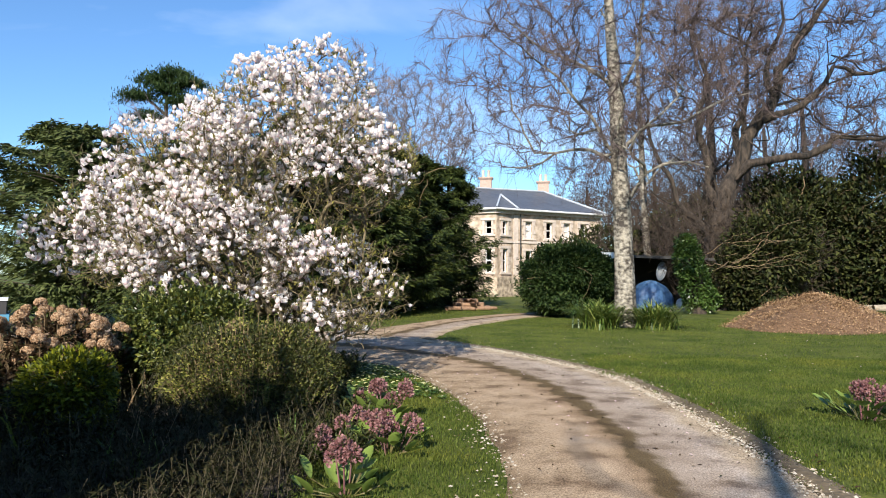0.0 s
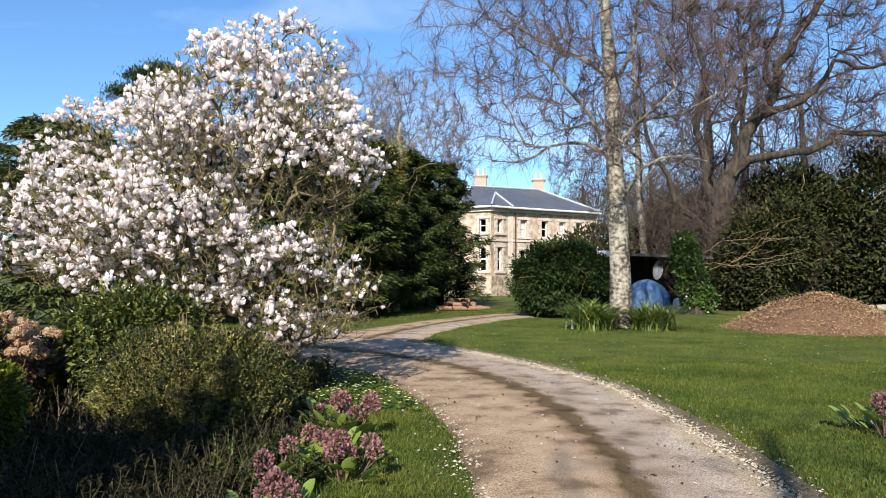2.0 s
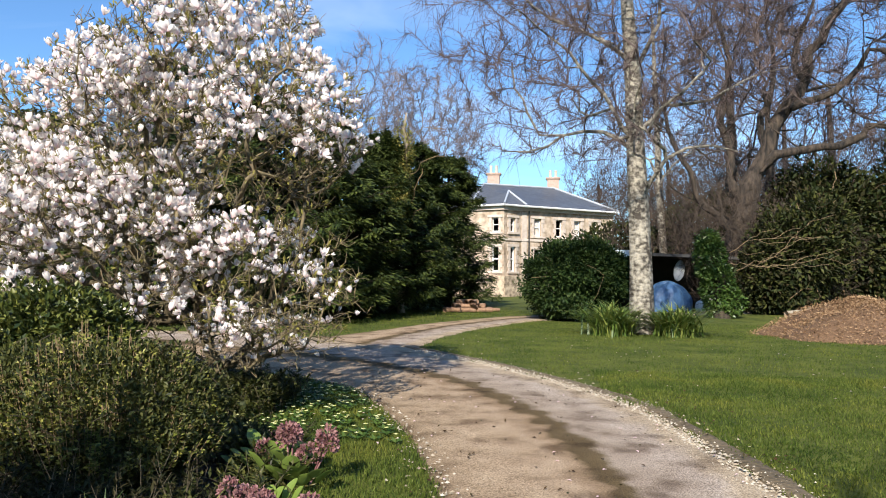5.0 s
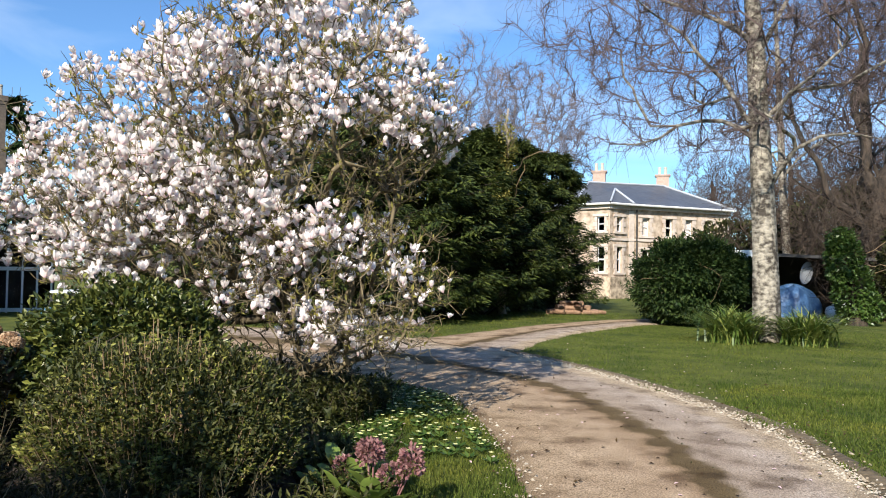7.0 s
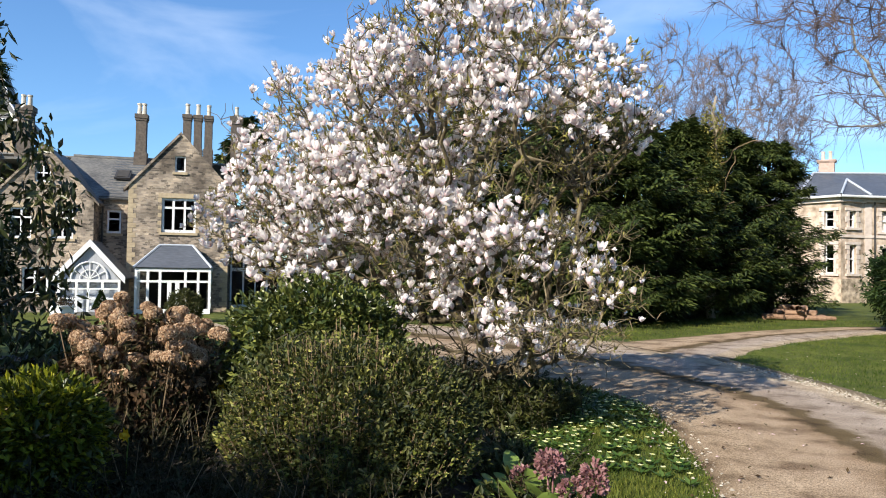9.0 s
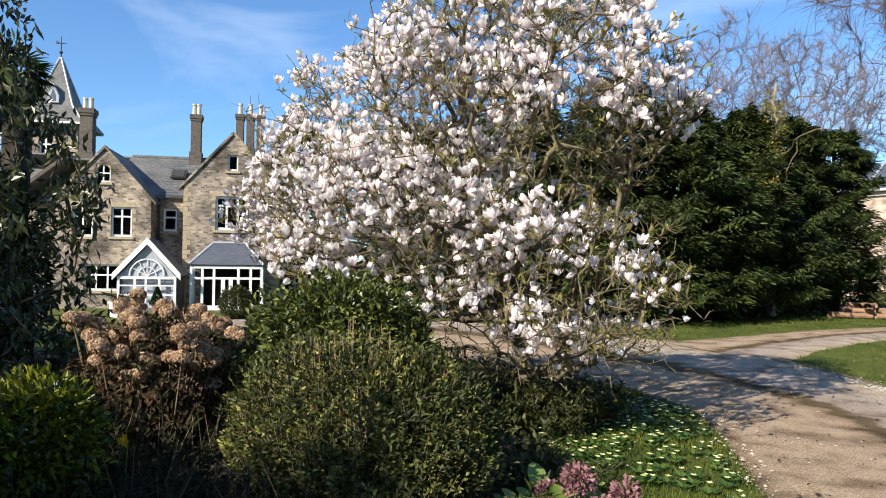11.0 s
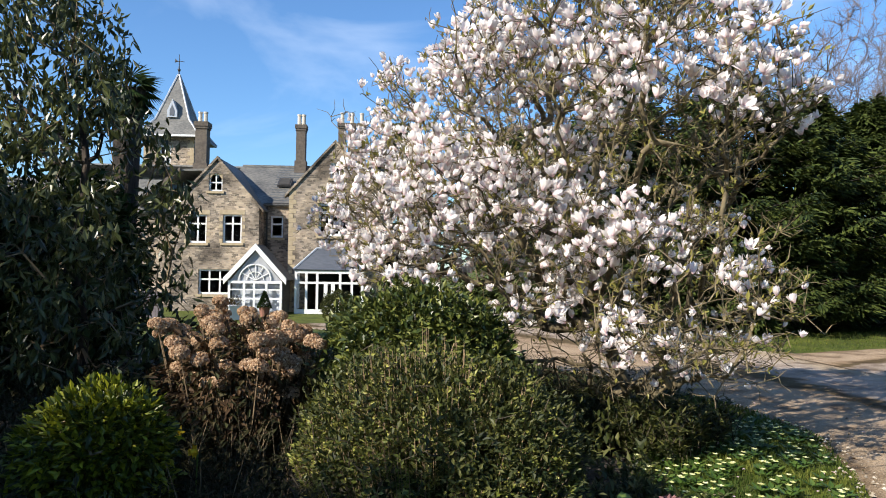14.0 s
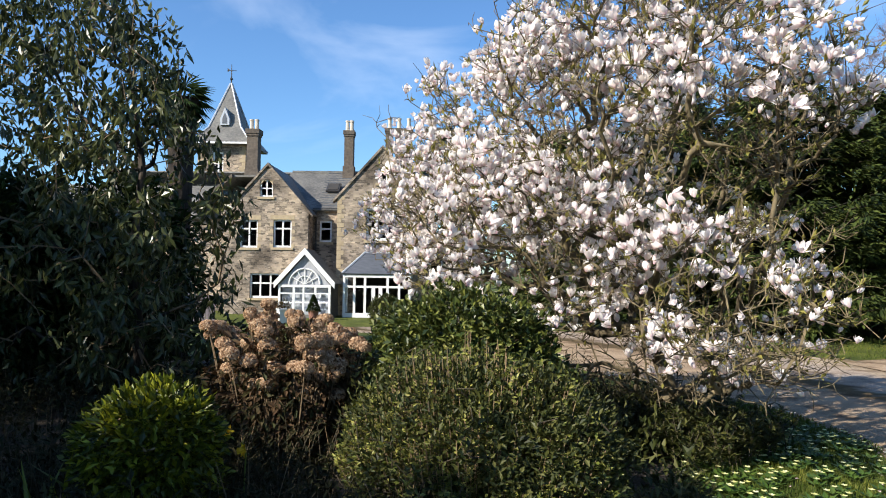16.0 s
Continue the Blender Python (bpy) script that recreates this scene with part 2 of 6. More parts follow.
_l.new(_st.outputs["Fac"], _rp.inputs["Fac"])
_mu = _n.new("ShaderNodeMixRGB")
_mu.blend_type = "MULTIPLY"
_mu.inputs["Fac"].default_value = 1.0
_l.new(_br.outputs["Color"], _mu.inputs["Color1"])
_l.new(_rp.outputs[0], _mu.inputs["Color2"])
_l.new(_mu.outputs[0], _p.inputs["Base Color"])
_p.inputs["Roughness"].default_value = 0.92
_bp = _n.new("ShaderNodeBump")
_bp.inputs["Strength"].default_value, _bp.inputs["Distance"].default_value = 0.8, 0.03
_bp.invert = True
_l.new(_br.outputs["Fac"], _bp.inputs["Height"])
_l.new(_bp.outputs[0], _p.inputs["Normal"])

ASHLAR = surface("pale_limestone", (0.42, 0.34, 0.28), (0.62, 0.53, 0.45), 3.0, 0.85, 0.3, 0.01)
VILLA_STONE = surface("rough_buff_villa_stone", (0.20, 0.145, 0.095), (0.56, 0.45, 0.345), 2.2, 0.9, 0.9, 0.05, big=0.5, contrast=(0.36, 0.62))
VILLA_BASE = surface("rubble_villa_plinth", (0.12, 0.09, 0.06), (0.50, 0.40, 0.29), 3.2, 0.92, 1.0, 0.08, contrast=(0.38, 0.6))
QUOIN = surface("buff_dressed_stone", (0.30, 0.23, 0.14), (0.46, 0.37, 0.24), 5.0, 0.85, 0.3, 0.01)
PINK_STONE = surface("weathered_pinkish_chimney_stone", (0.32, 0.215, 0.165), (0.50, 0.37, 0.30), 5.0, 0.88, 0.3, 0.01)
STACK = surface("sooty_chimney_stone", (0.045, 0.036, 0.03), (0.15, 0.12, 0.09), 6.0, 0.9, 0.5, 0.02)
SLATE = surface("blue_grey_slate", (0.045, 0.052, 0.065), (0.11, 0.12, 0.14), 3.0, 0.5, 0.5, 0.02, stretch=(1, 1, 6))
SLATE_OLD = surface("lichened_slate", (0.055, 0.055, 0.055), (0.20, 0.19, 0.165), 5.0, 0.6, 0.6, 0.02, stretch=(1, 1, 6), contrast=(0.36, 0.64))
LEAD = surface("lead_flashing", (0.30, 0.33, 0.37), (0.48, 0.5, 0.53), 6.0, 0.45, 0.2, 0.005)
WHITE = surface("white_gloss_paint", (0.70, 0.70, 0.68), (0.83, 0.83, 0.81), 4.0, 0.35, 0.05, 0.002)
POT = surface("clay_chimney_pot", (0.42, 0.36, 0.28), (0.62, 0.56, 0.47), 6.0, 0.8, 0.2, 0.005)
RIDGE = surface("red_clay_ridge", (0.16, 0.07, 0.05), (0.28, 0.13, 0.09), 5.0, 0.8, 0.2, 0.005)
# near-black: the shade of unlit interiors put into the colour
INTERIOR_SHADE = surface("painted_interior_shade", (0.02, 0.02, 0.02), (0.05, 0.045, 0.04), 2.0, 0.9, 0)
CURTAIN = surface("grey_net_curtain", (0.30, 0.31, 0.33), (0.42, 0.43, 0.45), 3.0, 0.9, 0.3, 0.02, stretch=(8, 8, 0.4))
IRON = surface("dark_cast_iron", (0.02, 0.02, 0.02), (0.05, 0.045, 0.04), 9.0, 0.5, 0.2, 0.003)
GLASS, _n, _l, _p = material("window_glass")
_p.inputs["Base Color"].default_value = (0.9, 0.95, 1.0, 1)
_p.inputs["Roughness"].default_value = 0.03
_p.inputs["Transmission Weight"].default_value = 1.0
_p.inputs["IOR"].default_value = 1.12

# lawn sheet: mown turf, clover and bare specks
LAWN, _n, _l, _p = material("mown_turf")
_a, _b, _c = noise_node(_n, _l, 55, 4), noise_node(_n, _l, 1.3, 5), noise_node(_n, _l, 9, 5)
_r1 = ramp(_n, [(0.3, (0.045, 0.062, 0.011)), (0.7, (0.14, 0.165, 0.036))])
_r2 = ramp(_n, [(0.35, (0.55, 0.6, 0.5)), (0.65, (1.15, 1.05, 0.9))])
_mu = _n.new("ShaderNodeMixRGB")
_mu.blend_type, _mu.inputs["Fac"].default_value = "MULTIPLY", 1.0
_ad = _n.new("ShaderNodeMixRGB")
_ad.inputs["Fac"].default_value = 0.5
_l.new(_a.outputs["Fac"], _ad.inputs["Color1"])
_l.new(_c.outputs["Fac"], _ad.inputs["Color2"])
_l.new(_ad.outputs[0], _r1.inputs["Fac"])
_l.new(_b.outputs["Fac"], _r2.inputs["Fac"])
_l.new(_r1.outputs[0], _mu.inputs["Color1"])
_l.new(_r2.outputs[0], _mu.inputs["Color2"])
_l.new(_mu.outputs[0], _p.inputs["Base Color"])
_p.inputs["Roughness"].default_value = 0.9
_p.inputs["Specular IOR Level"].default_value = 0.2
_bp = _n.new("ShaderNodeBump")
_bp.inputs["Strength"].default_value, _bp.inputs["Distance"].default_value = 0.8, 0.03
_l.new(_ad.outputs[0], _bp.inputs["Height"])
_l.new(_bp.outputs[0], _p.inputs["Normal"])

# drive: compacted hoggin, worn wheel tracks, mossy middle strip, loose gravel on the edges.
# The attribute "along" holds how far across the drive a point lies.
DRIVE, _n, _l, _p = material("compacted_gravel")
_at = _n.new("ShaderNodeAttribute")
_at.attribute_name = "along"
_w = noise_node(_n, _l, 3.2, 9)
_sh = _n.new("ShaderNodeMath")
_sh.operation = "MULTIPLY_ADD"
_sh.inputs[1].default_value = 0.2
_l.new(_w.outputs["Fac"], _sh.inputs[0])
_l.new(_at.outputs["Fac"], _sh.inputs[2])
_ac = ramp(_n, [(0.07, (0.13, 0.09, 0.05)), (0.17, (0.36, 0.275, 0.185)), (0.49, (0.42, 0.32, 0.22)), (0.565, (0.30, 0.215, 0.135)), (0.60, (0.11, 0.078, 0.038)), (0.655, (0.13, 0.095, 0.048)), (0.70, (0.35, 0.285, 0.225)), (0.92, (0.42, 0.355, 0.295)), (1.02, (0.43, 0.35, 0.25))])
_l.new(_sh.outputs[0], _ac.inputs["Fac"])
_g1, _g2 = noise_node(_n, _l, 85, 5), noise_node(_n, _l, 2.6, 9)
_rg = ramp(_n, [(0.34, (0.5, 0.48, 0.45)), (0.64, (1.3, 1.3, 1.3))])
_l.new(_g1.outputs["Fac"], _rg.inputs["Fac"])
_rs = ramp(_n, [(0.34, (0.45, 0.40, 0.36)), (0.46, (0.84, 0.80, 0.76)), (0.68, (1.08, 1.06, 1.04))])
_l.new(_g2.outputs["Fac"], _rs.inputs["Fac"])
_m1, _m2 = _n.new("ShaderNodeMixRGB"), _n.new("ShaderNodeMixRGB")
for _m, _x, _y in ((_m1, _ac, _rg), (_m2, _m1, _rs)):
    _m.blend_type, _m.inputs["Fac"].default_value = "MULTIPLY", 1.0
    _l.new(_x.outputs[0], _m.inputs["Color1"])
    _l.new(_y.outputs[0], _m.inputs["Color2"])
_l.new(_m2.outputs[0], _p.inputs["Base Color"])
_p.inputs["Roughness"].default_value = 0.95
_p.inputs["Specular IOR Level"].default_value = 0.2
_bp = _n.new("ShaderNodeBump")
_bp.inputs["Strength"].default_value, _bp.inputs["Distance"].default_value = 0.7, 0.012
_l.new(_g1.outputs["Fac"], _bp.inputs["Height"])
_l.new(_bp.outputs[0], _p.inputs["Normal"])

SOIL = surface("dark_bed_soil", (0.018, 0.013, 0.009), (0.06, 0.045, 0.03), 25, 0.95, 0.9, 0.03)
BARK_MAG = surface("lichened_magnolia_bark", (0.04, 0.029, 0.016), (0.22, 0.175, 0.095), 22, 0.85, 0.6, 0.01)
BARK_BIRCH = surface("birch_bark", (0.045, 0.036, 0.027), (0.35, 0.315, 0.25), 9, 0.85, 1.0, 0.04, big=2.0, stretch=(1, 1, 1.3), contrast=(0.41, 0.6))
BARK_TWIG = surface("purple_brown_twigs", (0.05, 0.034, 0.03), (0.13, 0.09, 0.08), 6, 0.8, 0)
THICKET = surface("dark_brown_twigs", (0.018, 0.013, 0.009), (0.08, 0.054, 0.036), 5, 0.85, 0)
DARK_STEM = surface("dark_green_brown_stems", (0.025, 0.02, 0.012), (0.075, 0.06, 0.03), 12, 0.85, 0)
BARK_OAK = surface("rugged_grey_brown_bark", (0.008, 0.006, 0.004), (0.075, 0.054, 0.037), 7, 0.9, 1.0, 0.09, stretch=(1, 1, 0.3), contrast=(0.4, 0.64))
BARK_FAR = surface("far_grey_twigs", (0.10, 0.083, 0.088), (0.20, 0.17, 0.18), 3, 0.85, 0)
DEAD_STEM = surface("dry_brown_stems", (0.10, 0.065, 0.035), (0.28, 0.20, 0.11), 14, 0.85, 0.2, 0.003)
DEAD_WOOD = surface("bleached_dead_wood", (0.18, 0.145, 0.10), (0.38, 0.32, 0.24), 10, 0.8, 0.4, 0.006)
PETAL = leafy("magnolia_petal", [(0.90, 0.86, 0.83), (0.93, 0.90, 0.87), (0.90, 0.81, 0.80)], 0.55, 0.42, (0.80, 0.60, 0.62), 0.3)
MAG_LEAF = leafy("young_magnolia_leaf", [(0.24, 0.21, 0.05), (0.33, 0.30, 0.08), (0.17, 0.16, 0.04)], 0.5, 0.4)
OLIVE_CONIFER = leafy("sunlit_olive_foliage", [(0.035, 0.05, 0.014), (0.075, 0.095, 0.027), (0.12, 0.14, 0.045), (0.05, 0.066, 0.02)], 0.65, 0.15, None, 0.2)
CONIFER = leafy("cypress_foliage", [(0.012, 0.022, 0.006), (0.036, 0.055, 0.011), (0.09, 0.112, 0.022), (0.018, 0.033, 0.008)], 0.65, 0.12, None, 0.25)
DARK_LEAF = leafy("dark_evergreen_leaf", [(0.012, 0.026, 0.008), (0.026, 0.05, 0.013), (0.05, 0.075, 0.018)], 0.55, 0.12, None, 0.15)
LAUREL = leafy("glossy_laurel_leaf", [(0.02, 0.034, 0.009), (0.05, 0.07, 0.014), (0.20, 0.21, 0.045), (0.02, 0.036, 0.009), (0.085, 0.105, 0.022)], 0.36, 0.15, None, 0.4)
# outer shoots of the olive shrub, sunlight painted in as brighter leaf tones
HEBE_LIT = leafy("lit_olive_shrub_leaf", [(0.045, 0.062, 0.010), (0.15, 0.17, 0.028), (0.38, 0.36, 0.09), (0.07, 0.095, 0.016), (0.25, 0.235, 0.05)], 0.5, 0.25)
LIME = leafy("yellow_green_leaf", [(0.012, 0.022, 0.004), (0.07, 0.09, 0.008), (0.32, 0.32, 0.02), (0.02, 0.036, 0.005), (0.16, 0.18, 0.012)], 0.4, 0.3)
WILLOWY = leafy("drooping_dark_leaf", [(0.020, 0.028, 0.009), (0.05, 0.062, 0.019), (0.13, 0.14, 0.045)], 0.36, 0.3, None, 0.45)
IVY = leafy("ivy_leaf", [(0.03, 0.065, 0.012), (0.06, 0.11, 0.02), (0.09, 0.14, 0.03)], 0.4, 0.2)
HEDGE = leafy("mixed_hedge_leaf", [(0.011, 0.015, 0.006), (0.026, 0.037, 0.010), (0.075, 0.08, 0.022), (0.014, 0.021, 0.007), (0.055, 0.042, 0.02)], 0.6, 0.12, None, 0.15)
BLADE = leafy("grass_blade", [(0.045, 0.068, 0.010), (0.085, 0.12, 0.02), (0.165, 0.19, 0.042)], 0.6, 0.35, None, 0.2)
_n, _l = BLADE.node_tree.nodes, BLADE.node_tree.links
_pn = noise_node(_n, _l, 1.1, 6)
_pr = ramp(_n, [(0.34, (0.5, 0.62, 0.5)), (0.5, (0.95, 0.98, 0.9)), (0.66, (1.35, 1.16, 1.05))])
_l.new(_pn.outputs["Fac"], _pr.inputs["Fac"])
for _lk in [q for q in _l if q.to_socket.name in ("Base Color", "Color") and q.to_node.type in ("BSDF_PRINCIPLED", "BSDF_TRANSLUCENT")]:
    _src, _dst = _lk.from_socket, _lk.to_socket
    _m = _n.new("ShaderNodeMixRGB")
    _m.blend_type, _m.inputs["Fac"].default_value = "MULTIPLY", 1.0
    _l.new(_src, _m.inputs["Color1"])
    _l.new(_pr.outputs[0], _m.inputs["Color2"])
    _l.new(_m.outputs[0], _dst)
# olive shrub's inner shade as leaf colour; also plain dark green ground plants
DARK_OLIVE_LEAF = leafy("dark_and_shaded_olive_leaf", [(0.012, 0.018, 0.004), (0.04, 0.05, 0.010), (0.10, 0.10, 0.025), (0.02, 0.03, 0.007)], 0.55, 0.2, None, 0.3)
# border leaves darkened to near-black, deep shade put into their colour
SHADED_BORDER_LEAF = leafy("shaded_border_leaf", [(0.010, 0.012, 0.005), (0.024, 0.026, 0.010), (0.05, 0.042, 0.018), (0.016, 0.022, 0.008)], 0.7, 0.15, None, 0.1)
STRAP = leafy("daffodil_leaf", [(0.06, 0.115, 0.025), (0.13, 0.19, 0.035), (0.26, 0.28, 0.07)], 0.45, 0.3)
MOPHEAD = leafy("dry_hydrangea_floret", [(0.20, 0.11, 0.06), (0.46, 0.30, 0.18), (0.68, 0.51, 0.34)], 0.8, 0.3, None, 0.1)
HYD_LEAF = leafy("withered_brown_leaf", [(0.035, 0.02, 0.010), (0.085, 0.05, 0.024), (0.04, 0.046, 0.014)], 0.7, 0.2, None, 0.2)
BERG_LEAF = leafy("leathery_green_leaf", [(0.06, 0.12, 0.02), (0.13, 0.21, 0.04), (0.20, 0.27, 0.06), (0.14, 0.10, 0.05)], 0.35, 0.25)
BERG_FLOWER = leafy("mauve_pink_floret", [(0.22, 0.095, 0.095), (0.42, 0.23, 0.225), (0.12, 0.06, 0.045), (0.31, 0.13, 0.15)], 0.6, 0.3)
YELLOW = leafy("pale_yellow_petal", [(0.55, 0.55, 0.16), (0.72, 0.70, 0.32), (0.80, 0.79, 0.50)], 0.6, 0.3)
GOLD = leafy("golden_petal", [(0.80, 0.52, 0.02), (0.85, 0.6, 0.04)], 0.6, 0.3)
CHIP = leafy("wood_chips", [(0.07, 0.04, 0.02), (0.26, 0.155, 0.085), (0.46, 0.31, 0.18), (0.15, 0.085, 0.045)], 0.9, 0.0, None, 0.1)
PEBBLE = leafy("loose_gravel", [(0.24, 0.19, 0.13), (0.36, 0.30, 0.22), (0.50, 0.45, 0.37), (0.16, 0.13, 0.09)], 0.9, 0.0, None, 0.2)

# ---- ground, drive and beds ----
axis = np.concatenate([-np.geomspace(60, 1500, 10)[::-1], np.linspace(-50, 50, 101), np.geomspace(60, 1500, 10)])
gx, gy = np.meshgrid(axis, axis + 20)
k = len(axis)
gi = (np.arange(k - 1)[:, None] * k + np.arange(k - 1)[None, :]).ravel()
b = Builder()
b.add(np.stack([gx, gy, ground_z(gx, gy) - 0.012], -1).reshape(-1, 3), np.stack([gi, gi + 1, gi + k + 1, gi + k], -1))
tagged(part("ground", b, LAWN, smooth=True), "mown green lawn sloping gently to the houses", "lawn", kind="structure")


def spline(pts, n):
    p = np.array(pts, float)
    s = np.concatenate([[0], np.cumsum(np.linalg.norm(np.diff(p, axis=0), axis=1))])
    t = np.linspace(0, s[-1], n)
    q = np.stack([np.interp(t, s, p[:, i]) for i in range(p.shape[1])], 1)
    for _ in range(6):
        q[1:-1] = (q[:-2] + 2 * q[1:-1] + q[2:]) / 4
    return q


def ribbon(left, right, n, m, lift, rough=0.05, seed=0.0):
    """A strip between two edge lines; 'along' runs 0 to 1 from the left edge to the right."""
    L, R = spline(left, n), spline(right, n)
    s = np.linspace(0, 1, m)[None, :, None]
    p = L[:, None, :] * (1 - s) + R[:, None, :] * s
    d = unit(R - L)
    ragged = wobble(np.column_stack([L * 3.1, L[:, 0]]), 1.0, rough, seed)
    ragged2 = wobble(np.column_stack([R * 3.7, R[:, 1]]), 1.0, rough, seed + 4)
    p[:, 0] += d * ragged[:, None]
    p[:, -1] += d * ragged2[:, None]
    z = ground_z(p[..., 0], p[..., 1]) + lift
    z[:, 1:-1] += 0.012 * np.sin(np.linspace(0, math.pi, m))[None, 1:-1]
    z[:, 0] -= 0.02
    z[:, -1] -= 0.02
    i = (np.arange(n - 1)[:, None] * m + np.arange(m - 1)[None, :]).ravel()
    b = Builder()
    b.add(np.dstack([p, z]).reshape(-1, 3), np.stack([i, i + 1, i + m + 1, i + m], -1), np.tile(np.linspace(0, 1, m), n))
    return b


DRIVE_LEFT = [(1.5, -14), (1.42, 0), (1.36, 4.3), (1.28, 5.0), (1.04, 6.4), (0.54, 7.9), (-0.36, 9.85), (-1.55, 10.75), (-2.9, 11.2), (-4.9, 11.6), (-9, 12.4), (-16, 14), (-27, 18.5)]
DRIVE_RIGHT = [(3.9, -14), (3.6, 0), (3.3, 4.4), (3.26, 5.7), (3.06, 7.5), (2.66, 9.5), (1.88, 10.95), (0.92, 12.46), (-0.5, 14.2), (-3.0, 16.1), (-9, 17.6), (-16, 19.6), (-24, 24)]
tagged(part("road", ribbon(DRIVE_LEFT, DRIVE_RIGHT, 260, 15, 0.012), DRIVE, smooth=True, along=True), "worn tan gravel drive with a mossy middle strip", "driveway", kind="structure")
EDGE_EARTH = surface("bare_verge_earth", (0.05, 0.037, 0.019), (0.19, 0.14, 0.08), 26, 0.95, 0.9, 0.02, big=1.6)
tagged(part("worn_edge", ribbon(DRIVE_RIGHT[:10], [(x + 0.2, y + 0.14) for x, y in DRIVE_RIGHT[:10]], 200, 6, 0.004, 0.1, 9.0), EDGE_EARTH, smooth=True), "bare brown earth along the drive's grassy edge", "verge", kind="structure")
BRANCH_LEFT = [(-2.9, 15.7), (-2.3, 17.4), (-1.2, 20.8), (0.4, 23.9), (4, 27), (9, 30)]
BRANCH_RIGHT = [(-0.55, 13.9), (-0.4, 16.4), (0.1, 18.7), (1.4, 22.0), (4.6, 25.3), (10, 28.3)]
tagged(part("road_2", ribbon(BRANCH_LEFT, BRANCH_RIGHT, 120, 9, 0.010), DRIVE, smooth=True, along=True), "pale gravel track curving round the lawn", "driveway", kind="structure")
BED_LEFT = [(-16, -4), (-12, 4), (-9, 8.5), (-7.5, 10.6)]
BED_RIGHT = [(-0.2, -4), (0.05, 4.2), (-0.2, 6.6), (-1.6, 9.4)]
tagged(part("planting_bed", ribbon(BED_LEFT, BED_RIGHT, 80, 30, 0.006, 0.12), SOIL, smooth=True), "dark soil of the planted border", "flower bed", kind="structure")


# ---- houses ----
def wall_columns(b, x0, x1, z0, top, openings, y0, y1, breaks=()):
    """A wall along x with a roofline top(x) and real openings (xa, xb, za, zb)."""
    xs = sorted({x0, x1, *breaks, *[o[0] for o in openings], *[o[1] for o in openings]})
    for xa, xb in zip(xs, xs[1:]):
        cuts = sorted((o[2], o[3]) for o in openings if o[0] <= xa + 1e-6 and o[1] >= xb - 1e-6)
        z = z0
        for za, zb in cuts:
            b.box(xa, xb, y0, y1, z, za)
            z = zb
        ta, tb = top(xa), top(xb)
        b.prism([(xa, y0, z), (xb, y0, z), (xb, y0, tb), (xa, y0, ta)], (0, y1 - y0, 0))
    return b


def window(parent, x, z, w, h, y, cols=2, rows=2, bar=0.07, split=None, sill=True, name="window", blind=0.0):
    """A white painted window set in an opening of a wall whose face is at y: frame, panes, sill."""
    wd = new(name)
    wd.parent = parent
    wd.location = (x, y + 0.12, z)
    f = Builder()
    f.box(0, w, 0, 0.09, 0, bar * 1.3).box(0, w, 0, 0.09, h - bar * 1.1, h)
    f.box(0, bar, 0.002, 0.088, bar * 1.3, h - bar * 1.1).box(w - bar, w, 0.002, 0.088, bar * 1.3, h - bar * 1.1)
    for i in range(1, cols):
        c = w * i / cols
        f.box(c - bar / 2, c + bar / 2, 0.004, 0.086, bar * 1.3, h - bar * 1.1)
    zs = [h * split] if split else [h * i / rows for i in range(1, rows)]
    for c in zs:
        f.box(bar, w - bar, 0.006, 0.084, c - bar / 2, c + bar / 2)
    part("window_frame", f, WHITE, wd)
    for i in range(cols):
        g = Builder().box(w * i / cols + 0.01, w * (i + 1) / cols - 0.01, 0.04, 0.046, 0.02, h - 0.02)
        o = part("pane", g, GLASS, wd)
        o.visible_shadow = False
    if blind:
        part("curtain", Builder().box(0.02, w - 0.02, 0.16, 0.17, h * (1 - blind), h - 0.02), CURTAIN, wd, "pale grey net curtain")
    if sill:
        part("window_sill", Builder().box(-0.12, w + 0.12, -0.2, 0.0, -0.14, 0), QUOIN, wd, "dressed stone sill")
    return wd


def chimney(parent, x, y, z0, z1, w, d, pots, base=None, mat_=None):
    """A stack with a plinth, a moulded cap and clay pots."""
    c = new("chimney")
    c.parent = parent
    c.location = (x, y, 0)
    h = z1 - z0
    pl_ = Builder().box(-w * 0.62, w * 0.62, -d * 0.62, d * 0.62, z0 - 1.2, z0 + h * 0.16)
    part("plinth", pl_, mat_ or STACK, c)
    part("shaft", Builder().box(-w * 0.5, w * 0.5, -d * 0.5, d * 0.5, z0 + h * 0.16, z0 + h * 0.86), mat_ or STACK, c)
    part("necking", Builder().box(-w * 0.57, w * 0.57, -d * 0.57, d * 0.57, z0 + h * 0.86, z0 + h * 0.91), mat_ or STACK, c)
    part("cap", Builder().box(-w * 0.63, w * 0.63, -d * 0.63, d * 0.63, z0 + h * 0.91, z1), mat_ or STACK, c)
    for i in range(pots):
        px = (i - (pots - 1) / 2) * w / max(1, pots) * 0.95
        part("chimney_pot", Builder().tube([(px, 0, z1), (px, 0, z1 + 0.1), (px, 0, z1 + 0.62), (px, 0, z1 + 0.62), (px, 0, z1 + 0.72)], [0.15, 0.135, 0.12, 0.15, 0.15], 10), POT, c, "pale clay chimney pot")
    return c


def slab(b, pts, t=0.12):
    """A roof plane through pts, thickened downwards."""
    p = [np.array(q, float) for q in pts]
    n = unit(np.cross(p[1] - p[0], p[2] - p[0]))
    n = -n if n[2] > 0 else n
    return b.prism(p, n * t)


